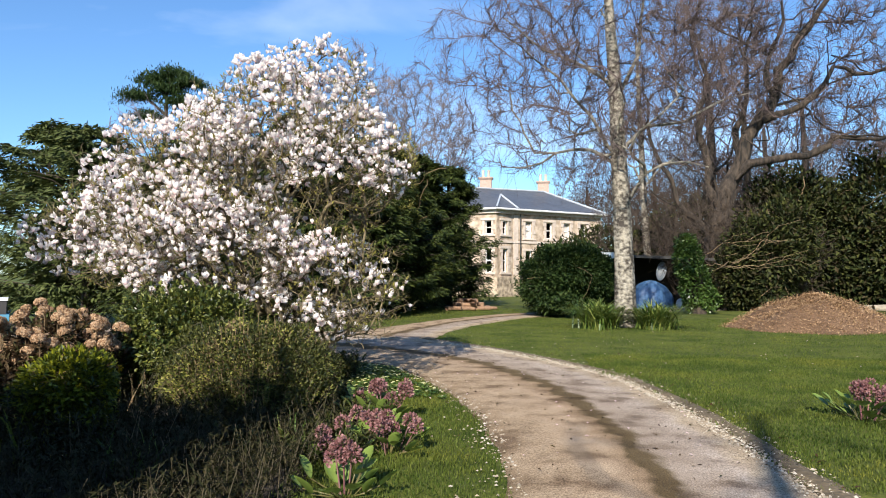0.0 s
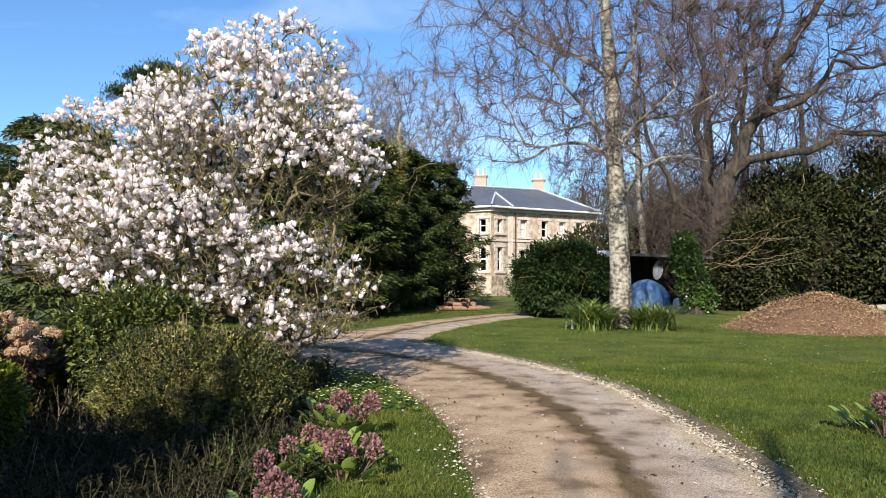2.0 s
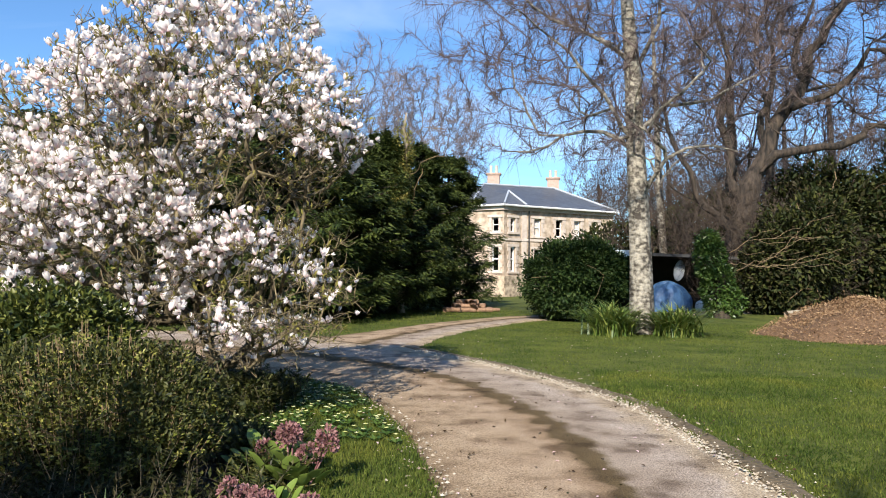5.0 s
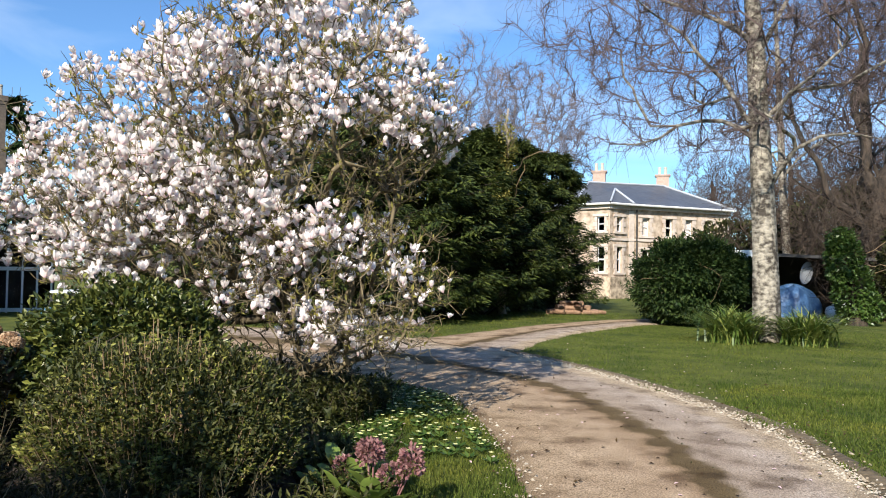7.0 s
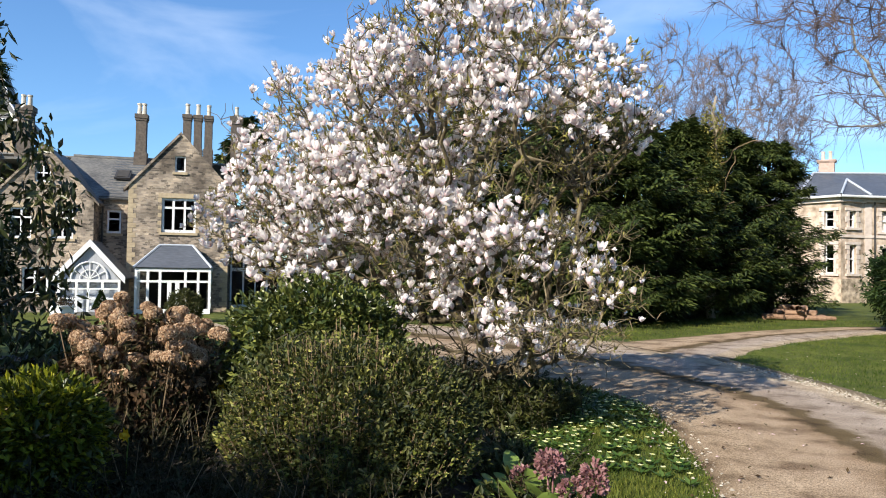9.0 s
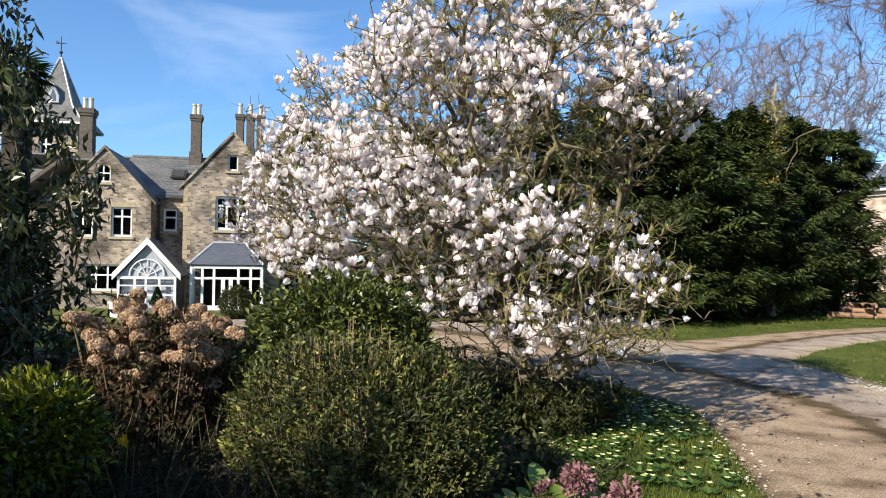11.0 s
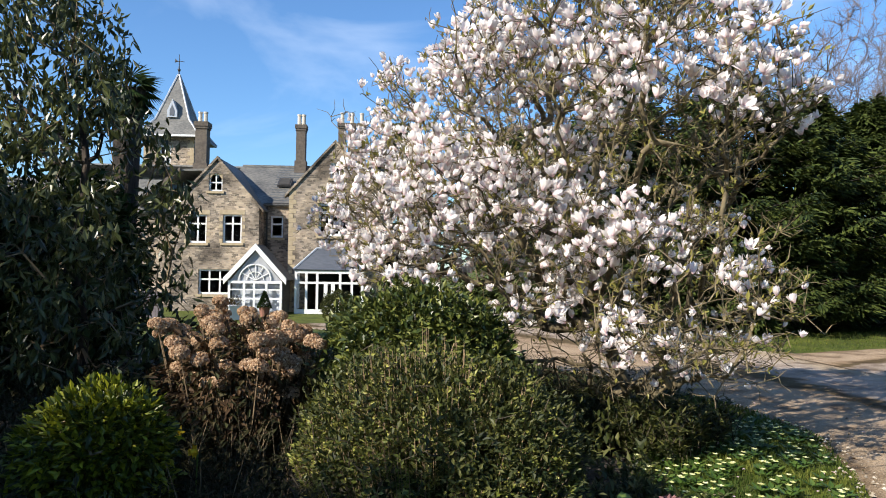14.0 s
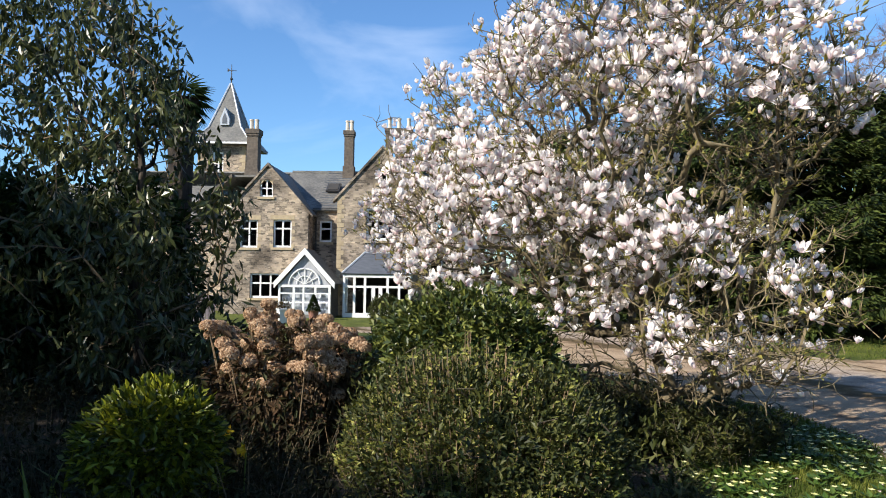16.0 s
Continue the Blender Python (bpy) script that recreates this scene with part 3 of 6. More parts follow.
M_HEAD = radians(48)
MANOR = Matrix(((math.cos(M_HEAD), -math.sin(M_HEAD), 0, 1.543), (math.sin(M_HEAD), math.cos(M_HEAD), 0, 3.505), (0, 0, 1, 0), (0, 0, 0, 1)))
manor = thing("manor_house", MANOR, "large brown stone gabled country house with slate roofs", "house")
G = -1.3
# left gable block
LG = (-13.6, -8.7, 4.87, 7.56)
lg_top = lambda x: LG[2] + (LG[3] - LG[2]) * (1 - abs(x + 11.15) / 2.45)
lg_open = [(-12.75, -11.7, 2.66, 4.31), (-10.77, -9.69, 2.69, 4.34), (-11.62, -10.85, 5.68, 6.7), (-12.1, -10.3, -0.3, 1.15)]
wb = wall_columns(Builder(), LG[0], LG[1], G, lg_top, lg_open, 41, 41.45, (-11.15,))
part("wall", wb, STONE_WALL, manor)
for o in lg_open[:2]:
    window(manor, o[0], o[2], o[1] - o[0], o[3] - o[2], 41, 2, 2, 0.09, 0.68)
window(manor, lg_open[2][0], lg_open[2][2], 0.77, 1.02, 41, 2, 2, 0.07, 0.5)
ah = Builder()
for sgn in (-1, 1):
    ah.prism([(-11.235 + sgn * 0.4, 41.05, 6.72), (-11.235 + sgn * 0.4, 41.05, 6.25), (-11.235 + sgn * 0.33, 41.05, 6.42), (-11.235 + sgn * 0.2, 41.05, 6.6), (-11.235, 41.05, 6.72)], (0, 0.25, 0))
part("pointed_arch", ah, QUOIN, manor)
window(manor, lg_open[3][0], lg_open[3][2], 1.8, 1.45, 41, 3, 2, 0.09, 0.6)
# right gable block
rg_top = lambda x: 5.75 + (8.65 - 5.75) * (1 - abs(x + 4.35) / 2.65)
rg_open = [(-5.27, -3.47, 3.17, 5.1), (-4.64, -4.08, 6.56, 7.47)]
wb = wall_columns(Builder(), -7.0, -1.7, G, rg_top, rg_open + [(-6.0, -2.8, G + 0.05, 0.95)], 41, 41.45, (-4.35,))
part("wall", wb, STONE_WALL, manor)
window(manor, -5.27, 3.17, 1.8, 1.93, 41, 3, 2, 0.12, 0.72)
window(manor, -4.64, 6.56, 0.56, 0.91, 41, 1, 1, 0.08)
# stone dressings: quoins, lintels and copings
for i in range(26):
    zq = G + 0.1 + i * 0.27
    for xq, sgn in ((-7.0, 1), (-1.7, -1)):
        wq = 0.42 if i % 2 else 0.26
        if zq < 5.6:
            part("quoin", Builder().box(min(xq, xq + sgn * wq), max(xq, xq + sgn * wq), 40.985, 41.0, zq, zq + 0.25), QUOIN, manor)
for o in lg_open[:2] + [rg_open[0]]:
    part("lintel", Builder().box(o[0] - 0.18, o[1] + 0.18, 40.98, 41.0, o[3], o[3] + 0.26), QUOIN, manor)
    for zq in np.arange(o[2], o[3] - 0.2, 0.42):
        part("jamb_stone", Builder().box(o[0] - 0.2, o[0], 40.985, 41.0, zq, zq + 0.22), QUOIN, manor)
        part("jamb_stone", Builder().box(o[1], o[1] + 0.2, 40.985, 41.0, zq, zq + 0.22), QUOIN, manor)
cp = Builder()
for xa, za, xb, zb in ((-13.85, 4.65, -11.15, 7.72), (-8.45, 4.65, -11.15, 7.72), (-7.25, 5.55, -4.35, 8.82), (-1.45, 5.55, -4.35, 8.82)):
    cp.prism([(xa, 40.9, za), (xb, 40.9, zb), (xb, 40.9, zb - 0.17), (xa, 40.9, za - 0.17)], (0, 0.5, 0))
part("gable_coping", cp, STONE_WALL, manor, "weathered stone gable coping")
# recess between the gables
wb = wall_columns(Builder(), -8.7, -7.0, G, lambda x: 5.1, [(-8.35, -7.6, 3.1, 4.42)], 42.6, 43.0)
wb.box(-8.72, -8.35 - 0.36, 41.45, 42.6, G, 4.9).box(-7.0, -6.6, 41.45, 42.6, G, 5.1)
wb.box(-13.6, -13.2, 41.45, 52, G, 4.9).box(-2.1, -1.7, 41.45, 52, G, 5.8).box(-24, -1.7, 51.6, 52, G, 5.5)
part("wall", wb, STONE_WALL, manor)
window(manor, -8.35, 3.1, 0.75, 1.32, 42.6, 1, 2, 0.1, 0.62)
part("gutter", Builder().box(-8.75, -6.95, 42.42, 42.56, 5.06, 5.18), IRON, manor, "dark cast iron gutter")
part("downpipe", Builder().tube([(-8.55, 42.5, 5.1), (-8.55, 42.5, G)], 0.05, 8), IRON, manor, "dark cast iron downpipe")
# roofs
rb = Builder()
slab(rb, [(-13.85, 41.3, 4.68), (-13.85, 50, 4.68), (-11.15, 50, 7.68), (-11.15, 41.3, 7.68)])
slab(rb, [(-8.45, 41.3, 4.68), (-8.45, 50, 4.68), (-11.15, 50, 7.68), (-11.15, 41.3, 7.68)])
slab(rb, [(-7.25, 41.3, 5.55), (-7.25, 50, 5.55), (-4.35, 50, 8.75), (-4.35, 41.3, 8.75)])
slab(rb, [(-1.45, 41.3, 5.55), (-1.45, 50, 5.55), (-4.35, 50, 8.75), (-4.35, 41.3, 8.75)])
part("roof", rb, SLATE_OLD, manor, "dark weathered slate roof")
rb = Builder()
slab(rb, [(-11.2, 42.35, 5.08), (-4.4, 42.35, 5.08), (-4.4, 47, 8.0), (-11.2, 47, 8.0)])
slab(rb, [(-24, 51.8, 5.0), (-1.6, 51.8, 5.0), (-1.6, 47, 8.0), (-24, 47, 8.0)])
part("roof", rb, SLATE_OLD, manor, "mottled grey slate roof")
# slate courses on the middle roof
cs = Builder()
for i in range(15):
    t = (i + 0.5) / 15
    cs.box(-8.6, -6.8, 42.35 + t * 4.65 - 0.02, 42.35 + t * 4.65 + 0.02, 5.08 + t * 2.92 - 0.01, 5.08 + t * 2.92 + 0.03)
part("slate_course", cs, SLATE, manor)
part("ridge", Builder().box(-11.1, -4.5, 46.88, 47.12, 7.95, 8.1), SLATE_OLD, manor, "dark weathered ridge tiles")
sk = new("skylight")
sk.parent = manor
part("frame", Builder().prism([(-8.3, 44.2, 6.36), (-7.45, 44.2, 6.36), (-7.45, 45.1, 6.93), (-8.3, 45.1, 6.93)], (0, -0.06, 0.1)), IRON, sk)
pn = part("pane", Builder().prism([(-8.2, 44.3, 6.45), (-7.55, 44.3, 6.45), (-7.55, 45.0, 6.9), (-8.2, 45.0, 6.9)], (0, -0.065, 0.104)), INTERIOR_SHADE, sk)
# chimneys
chimney(manor, -7.22, 46.6, 7.9, 10.75, 0.6, 0.62, 2)
for dx in (-0.64, 0, 0.64):
    chimney(manor, -3.85 + dx, 46.2, 8.3, 10.85, 0.46, 0.6, 1)
chimney(manor, -1.6, 50, 8.0, 11.7, 0.7, 0.7, 1)
# west wing behind the shrubs
wb = wall_columns(Builder(), -30, -13.6, G, lambda x: 4.7, [(-18.2, -17.4, 2.35, 3.7), (-21, -20.1, 2.35, 3.7)], 44, 44.4)
wb.box(-30, -29.6, 44.4, 52, G, 4.7)
part("wall", wb, STONE_WALL, manor)
window(manor, -18.2, 2.35, 0.8, 1.35, 44, 2, 2, 0.08)
window(manor, -21, 2.35, 0.9, 1.35, 44, 2, 2, 0.08)
rb = Builder()
slab(rb, [(-30.2, 43.7, 4.6), (-13.4, 43.7, 4.6), (-13.4, 47, 7.0), (-30.2, 47, 7.0)])
part("roof", rb, SLATE_OLD, manor)
# small gable in front of the tower
rb = Builder()
slab(rb, [(-16.6, 43.0, 5.0), (-13.9, 43.0, 7.2), (-13.9, 48, 7.2), (-16.6, 48, 5.0)])
slab(rb, [(-14.0, 43.0, 7.2), (-11.15, 43.0, 7.3), (-11.15, 48, 7.3), (-14.0, 48, 7.2)])
part("roof", rb, SLATE_OLD, manor)
part("barge_board", Builder().prism([(-16.7, 42.85, 4.95), (-13.9, 42.85, 7.3), (-13.9, 42.85, 7.05), (-16.7, 42.85, 4.7)], (0, 0.15, 0)), STACK, manor)
# tower with a two-stage slate spire
tower = new("tower")
tower.parent = manor
tw = wall_columns(Builder(), -18.0, -14.65, G, lambda x: 10.15, [(-16.95, -16.2, 7.95, 9.5)], 48, 48.4)
tw.box(-18.0, -17.6, 48.4, 51.4, G, 10.15).box(-15.05, -14.65, 48.4, 51.4, G, 10.15).box(-18, -14.65, 51.0, 51.4, G, 10.15)
part("wall", tw, STONE_WALL, tower)
for i in range(12):
    zq = 6.9 + i * 0.27
    wq = 0.42 if i % 2 else 0.26
    part("quoin", Builder().box(-14.65 - wq, -14.65, 47.985, 48.0, zq, zq + 0.25), QUOIN, tower)
    part("quoin", Builder().box(-18, -18 + wq, 47.985, 48.0, zq, zq + 0.25), QUOIN, tower)
cx, cy = -16.33, 49.7
sp = Builder()
lv = [(2.15, 10.1), (1.15, 11.35), (0.04, 14.75)]
for (ra, za), (rb_, zb_) in zip(lv, lv[1:]):
    for i in range(4):
        ca = [(math.copysign(1, math.cos(math.pi / 4 + j * math.pi / 2)), math.copysign(1, math.sin(math.pi / 4 + j * math.pi / 2))) for j in (i, i + 1)]
        sp.add([(cx + ca[0][0] * ra, cy + ca[0][1] * ra, za), (cx + ca[1][0] * ra, cy + ca[1][1] * ra, za), (cx + ca[1][0] * rb_, cy + ca[1][1] * rb_, zb_), (cx + ca[0][0] * rb_, cy + ca[0][1] * rb_, zb_)], [(0, 1, 2, 3)])
sp.box(cx - 2.15, cx + 2.15, cy - 2.15, cy + 2.15, 10.0, 10.1)
part("spire", sp, SLATE_OLD, tower, "steep grey slate spire")
hp = Builder()
for sx in (-1, 1):
    for sy in (-1, 1):
        hp.tube([(cx + sx * r_, cy + sy * r_, z_) for r_, z_ in lv], 0.07, 6)
part("hip_flashing", hp, LEAD, tower, "pale lead hip flashing")
lucarne = Builder().prism([(cx - 0.33, cy - 1.25, 11.5), (cx + 0.33, cy - 1.25, 11.5), (cx + 0.33, cy - 1.25, 11.95), (cx, cy - 1.25, 12.75), (cx - 0.33, cy - 1.25, 11.95)], (0, 0.6, 0))
part("lucarne", lucarne, LEAD, tower, "small pale pointed spire vent")
part("louvre", Builder().prism([(cx - 0.16, cy - 1.27, 11.6), (cx + 0.16, cy - 1.27, 11.6), (cx + 0.16, cy - 1.27, 11.95), (cx, cy - 1.27, 12.35), (cx - 0.16, cy - 1.27, 11.95)], (0, 0.05, 0)), SLATE, tower)
vane = Builder().tube([(cx, cy, 14.7), (cx, cy, 16.2)], [0.05, 0.02], 6).tube([(cx - 0.3, cy, 15.7), (cx + 0.35, cy, 15.7)], 0.025, 5).tube([(cx, cy, 14.95), (cx, cy, 15.1), (cx, cy, 15.25)], [0.03, 0.12, 0.03], 8)
vane.prism([(cx - 0.3, cy, 15.62), (cx - 0.05, cy, 15.72), (cx - 0.3, cy, 15.9)], (0, 0.03, 0))
part("weather_vane", vane, IRON, tower, "black iron weather vane")
part("gutter", Builder().box(cx - 2.2, cx + 2.2, cy - 2.3, cy - 2.18, 10.0, 10.12), WHITE, tower)
window(manor, -16.95, 7.95, 0.75, 1.55, 48, 2, 2, 0.1)
chimney(manor, -13.85, 47.2, 7.6, 10.9, 0.75, 0.8, 2)
# gabled white porch
porch = new("porch")
porch.parent = manor
pg = Builder()
for sgn in (-1, 1):
    pg.prism([(-8.3, 38.3, 2.6), (-8.3, 38.3, 2.24), (-8.3 + sgn * 1.68, 38.3, 0.36), (-8.3 + sgn * 1.68, 38.3, 0.72)], (0, 0.14, 0))
part("barge_board", pg, WHITE, porch)
pw = Builder()
pw.box(-9.75, -6.85, 38.42, 38.5, 0.42, 0.56)
for xw in (-9.75, -8.95, -7.75, -6.97):
    pw.box(xw, xw + 0.12, 38.42, 38.52, G + 0.2, 0.42)
pw.box(-8.4, -8.3, 38.42, 38.5, G + 0.2, 0.42)
pw.box(-9.63, -6.97, 38.425, 38.5, -0.45, -0.37)
pw.box(-9.63, -6.97, 38.425, 38.5, 0.05, 0.12)
arc = [(-8.3 + 0.85 * math.cos(a), 38.46, 0.6 + 0.85 * math.sin(a)) for a in np.linspace(0, math.pi, 17)]
pw.tube(arc, 0.05, 6)
pw.tube([(-8.3 + 0.45 * math.cos(a), 38.46, 0.6 + 0.45 * math.sin(a)) for a in np.linspace(0, math.pi, 13)], 0.03, 5)
for a in (0.5, 1.05, 1.57, 2.09, 2.64):
    pw.tube([(-8.3, 38.46, 0.58), (-8.3 + 0.85 * math.cos(a), 38.46, 0.6 + 0.85 * math.sin(a))], 0.025, 5)
part("glazing_frame", pw, WHITE, porch)
part("gable_panel", Builder().prism([(-9.7, 38.52, 0.56), (-6.9, 38.52, 0.56), (-8.3, 38.52, 2.2)], (0, 0.05, 0)), CURTAIN, porch, "pale grey gable glazing")
part("pane", Builder().box(-9.65, -6.95, 38.47, 38.48, G + 0.2, 0.5), GLASS, porch).visible_shadow = False
part("inner_screen", Builder().box(-9.6, -7.0, 38.75, 38.8, G + 0.2, 0.5), CURTAIN, porch, "grey blinds behind the glass")
rb = Builder()
for sgn in (-1, 1):
    slab(rb, [(-8.3, 38.5, 2.55), (-8.3, 41.0, 2.55), (-8.3 + sgn * 1.72, 41.0, 0.62), (-8.3 + sgn * 1.72, 38.5, 0.62)], 0.1)
part("roof", rb, SLATE_OLD, porch, "dark tiled porch roof")
part("plinth", Builder().box(-9.75, -6.85, 38.4, 41, G, G + 0.2).box(-6.95, -6.85, 38.6, 41, G + 0.2, 0.6).box(-9.75, -9.65, 38.6, 41, G + 0.2, 0.6), SLATE_OLD, porch)
# glazed bay with a lead-hipped slate roof
bay = new("glazed_bay")
bay.parent = manor
rb = Builder()
e = [(-6.35, 39.1, 1.22), (-2.45, 39.1, 1.22), (-2.45, 41.0, 1.22), (-6.35, 41.0, 1.22)]
t_ = [(-5.25, 40.6, 2.45), (-3.55, 40.6, 2.45), (-3.55, 41.0, 2.5), (-5.25, 41.0, 2.5)]
slab(rb, [e[0], e[1], t_[1], t_[0]], 0.08)
slab(rb, [e[1], e[2], t_[2], t_[1]], 0.08)
slab(rb, [e[0], t_[0], t_[3], e[3]], 0.08)
slab(rb, [t_[0], t_[1], t_[2], t_[3]], 0.08)
part("roof", rb, SLATE, bay, "dark slate hipped bay roof")
hp = Builder().tube([e[0], t_[0]], 0.07, 6).tube([e[1], t_[1]], 0.07, 6).tube([t_[0], t_[1]], 0.07, 6)
part("hip_flashing", hp, LEAD, bay)
fr = Builder().box(-6.3, -2.5, 39.2, 39.36, 1.0, 1.2).box(-6.3, -2.5, 39.21, 39.35, 0.42, 0.54).box(-6.3, -2.5, 39.2, 39.36, G + 0.05, G + 0.3)
for xw in (-6.3, -5.72, -5.12, -3.85, -3.2, -2.62):
    fr.box(xw, xw + 0.13, 39.2, 39.34, G + 0.3, 1.0)
for xw in (-4.68, -4.28):
    fr.box(xw, xw + 0.2, 39.19, 39.33, G + 0.3, 0.42)
for xw in (-6.3, -2.62):
    fr.box(xw, xw + 0.12, 39.36, 41, 1.0, 1.2).box(xw, xw + 0.12, 39.36, 41, 0.42, 0.54)
    fr.box(xw, xw + 0.12, 40.1, 40.25, G + 0.3, 1.0)
part("frame", fr, WHITE, bay)
part("pane", Builder().box(-6.25, -2.55, 39.26, 39.27, G + 0.3, 1.0), GLASS, bay).visible_shadow = False
# near-black sheet behind the panes stands in for the room's shade
part("back_room", Builder().box(-6.2, -2.6, 42.6, 42.7, G, 1.6), INTERIOR_SHADE, bay)
# glazed garden room beside the right gable
gr = new("garden_room")
gr.parent = manor
fr = Builder()
for xw in (-1.62, -0.9, -0.2, 0.5, 1.2):
    fr.box(xw, xw + 0.1, 44, 44.1, G, 3.2 - 0.28 * (xw + 1.6))
for zw in (G + 0.1, 1.05):
    fr.box(-1.62, 1.3, 44.005, 44.095, zw, zw + 0.2)
fr.prism([(-1.65, 43.95, 3.3), (1.35, 43.95, 2.4), (1.35, 43.95, 2.15), (-1.65, 43.95, 3.05)], (0, 0.2, 0))
part("frame", fr, WHITE, gr)
part("pane", Builder().box(-1.6, 1.2, 44.04, 44.05, G, 2.3), GLASS, gr).visible_shadow = False
part("back_room", Builder().box(-1.6, 1.3, 46.5, 46.6, G, 3.2).box(1.3, 1.4, 44.1, 46.5, G, 2.4).prism([(-1.7, 44, 3.3), (1.4, 44, 2.42), (1.4, 44, 2.5), (-1.7, 44, 3.38)], (0, 2.6, 0)), INTERIOR_SHADE, gr)
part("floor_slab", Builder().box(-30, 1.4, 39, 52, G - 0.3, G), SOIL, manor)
# inner floor and walls coloured near-black, as rooms without light
part("upper_floor", Builder().box(-13.2, -2.1, 43.05, 51.5, 1.7, 1.85), INTERIOR_SHADE, manor)
part("inner_wall", Builder().box(-13.1, -9.1, 44.4, 44.5, G, 4.95).box(-6.5, -2.2, 44.4, 44.5, G, 5.85), INTERIOR_SHADE, manor)

# ---- villa ----
villa = thing("villa", Matrix.Identity(4), "pale cream stone villa with a low slate hipped roof", "house")
VZ = -0.7


def facade(parent, p0, p1, z0, z1, openings, thick=0.4, mat_=None, name="wall"):
    """A wall from p0 to p1 in plan, with openings; returns its frame."""
    d = Vector((p1[0] - p0[0], p1[1] - p0[1], 0))
    ob = new(name)
    ob.parent = parent
    ob.matrix_world = Matrix.Translation((*p0, 0)) @ pose(0, 0, 0, 0, 0, math.degrees(math.atan2(d.y, d.x)))
    part("masonry", wall_columns(Builder(), 0, d.length, z0, lambda x: z1, openings, 0, thick), mat_ or VILLA_STONE, ob)
    return ob, d.length


def villa_windows(ob, spec):
    for x, z, w, h in spec:
        pane = Builder().box(x, x + w, 0.2, 0.21, z, z + h)
        part("pane", pane, GLASS, ob).visible_shadow = False
        f = Builder().box(x, x + 0.06, 0.16, 0.24, z, z + h).box(x + w - 0.06, x + w, 0.16, 0.24, z, z + h).box(x + 0.06, x + w - 0.06, 0.16, 0.24, z + h * 0.48, z + h * 0.53).box(x + 0.06, x + w - 0.06, 0.16, 0.24, z + h - 0.07, z + h).box(x + 0.06, x + w - 0.06, 0.16, 0.24, z, z + 0.09)
        part("window_frame", f, WHITE, ob)
        k_ = max(2, int(h / 0.34))
        for i in range(k_):
            e_ = 0.34 if i % 2 else 0.2
            za, zb = z + h * i / k_, z + h * (i + 1) / k_ - 0.02
            part("jamb_stone", Builder().box(x - e_, x, -0.06, 0.0, za, zb), ASHLAR, ob)
            part("jamb_stone", Builder().box(x + w, x + w + e_, -0.06, 0, za, zb), ASHLAR, ob)
        part("lintel", Builder().box(x - 0.36, x + w + 0.36, -0.1, 0, z + h, z + h + 0.2), ASHLAR, ob)
        part("window_sill", Builder().box(x - 0.36, x + w + 0.36, -0.14, 0, z - 0.16, z - 0.002), ASHLAR, ob)


VA, VB, VC, VD = (-3.9, 60.0), (-1.25, 59.0), (0.1, 60.6), (8.2, 67.0)
sa = [(1.75, 1.5, 0.62, 2.05), (1.75, 4.75, 0.62, 1.2)]
ob, ln = facade(villa, VA, VB, VZ, 6.9, [(x, x + w, z, z + h) for x, z, w, h in sa])
villa_windows(ob, sa)
part("string_course", Builder().box(-0.05, ln + 0.05, -0.09, 0, 4.05, 4.25), ASHLAR, ob)
part("cornice", Builder().box(-0.05, ln + 0.08, -0.2, 0, 6.55, 6.9), ASHLAR, ob)
part("rubble_base", Builder().box(-0.1, ln + 0.1, -0.22, 0, VZ, 1.15), VILLA_BASE, ob, "rough rubble stone base wall")
sb = [(0.75, 1.5, 0.62, 2.05), (0.75, 4.75, 0.62, 1.2)]
ob, ln = facade(villa, VB, VC, VZ, 6.9, [(x, x + w, z, z + h) for x, z, w, h in sb])
villa_windows(ob, sb)
part("string_course", Builder().box(-0.05, ln + 0.05, -0.09, 0, 4.05, 4.25), ASHLAR, ob)
part("cornice", Builder().box(-0.08, ln + 0.05, -0.2, 0, 6.55, 6.9), ASHLAR, ob)
part("rubble_base", Builder().box(-0.1, ln + 0.1, -0.22, 0, VZ, 1.15), VILLA_BASE, ob, "rough rubble stone base wall")
sc_ = [(x, z, 0.75, h) for z, h in ((4.5, 1.5), (1.3, 2.1)) for x in (1.35, 3.7, 5.75, 7.75)]
ob, ln = facade(villa, VC, VD, VZ, 6.9, [(x, x + w, z, z + h) for x, z, w, h in sc_])
villa_windows(ob, sc_)
part("string_course", Builder().box(0, ln, -0.09, 0, 4.05, 4.25), ASHLAR, ob)
part("cornice", Builder().box(0, ln, -0.25, 0, 6.6, 6.9), ASHLAR, ob)
for x in (1.35, 5.75):
    part("blind", Builder().box(x + 0.06, x + 0.69, 0.26, 0.27, 4.6, 5.95), ASHLAR, ob, "pale drawn roller blind")
for x in (0.05, 9.9):
    part("pilaster", Builder().box(x, x + 0.5, -0.05, 0, 1.3, 6.5), ASHLAR, ob)
part("downpipe", Builder().tube([(0.75, -0.12, 6.6), (0.75, -0.12, VZ)], 0.06, 6), IRON, ob, "dark brown downpipe")
for q0, q1 in ((VD, (3.5, 74)), ((3.5, 74), (-9, 68)), ((-9, 68), (-8.5, 62.5)), ((-8.5, 62.5), VA)):
    facade(villa, q0, q1, VZ, 6.9, [])
rb = Builder()
EV = [(-9.0, 62.0), (-4.1, 59.5), (-1.2, 58.5), (0.6, 60.2), (8.8, 66.8), (3.6, 74.8), (-9.6, 68.2)]
RA, RB_ = (-3.4, 64.8, 9.35), (3.0, 69.4, 9.45)
ez = 6.95
slab(rb, [(*EV[2], ez), (*EV[3], ez), (-1.0, 61.8, 8.35)], 0.1)
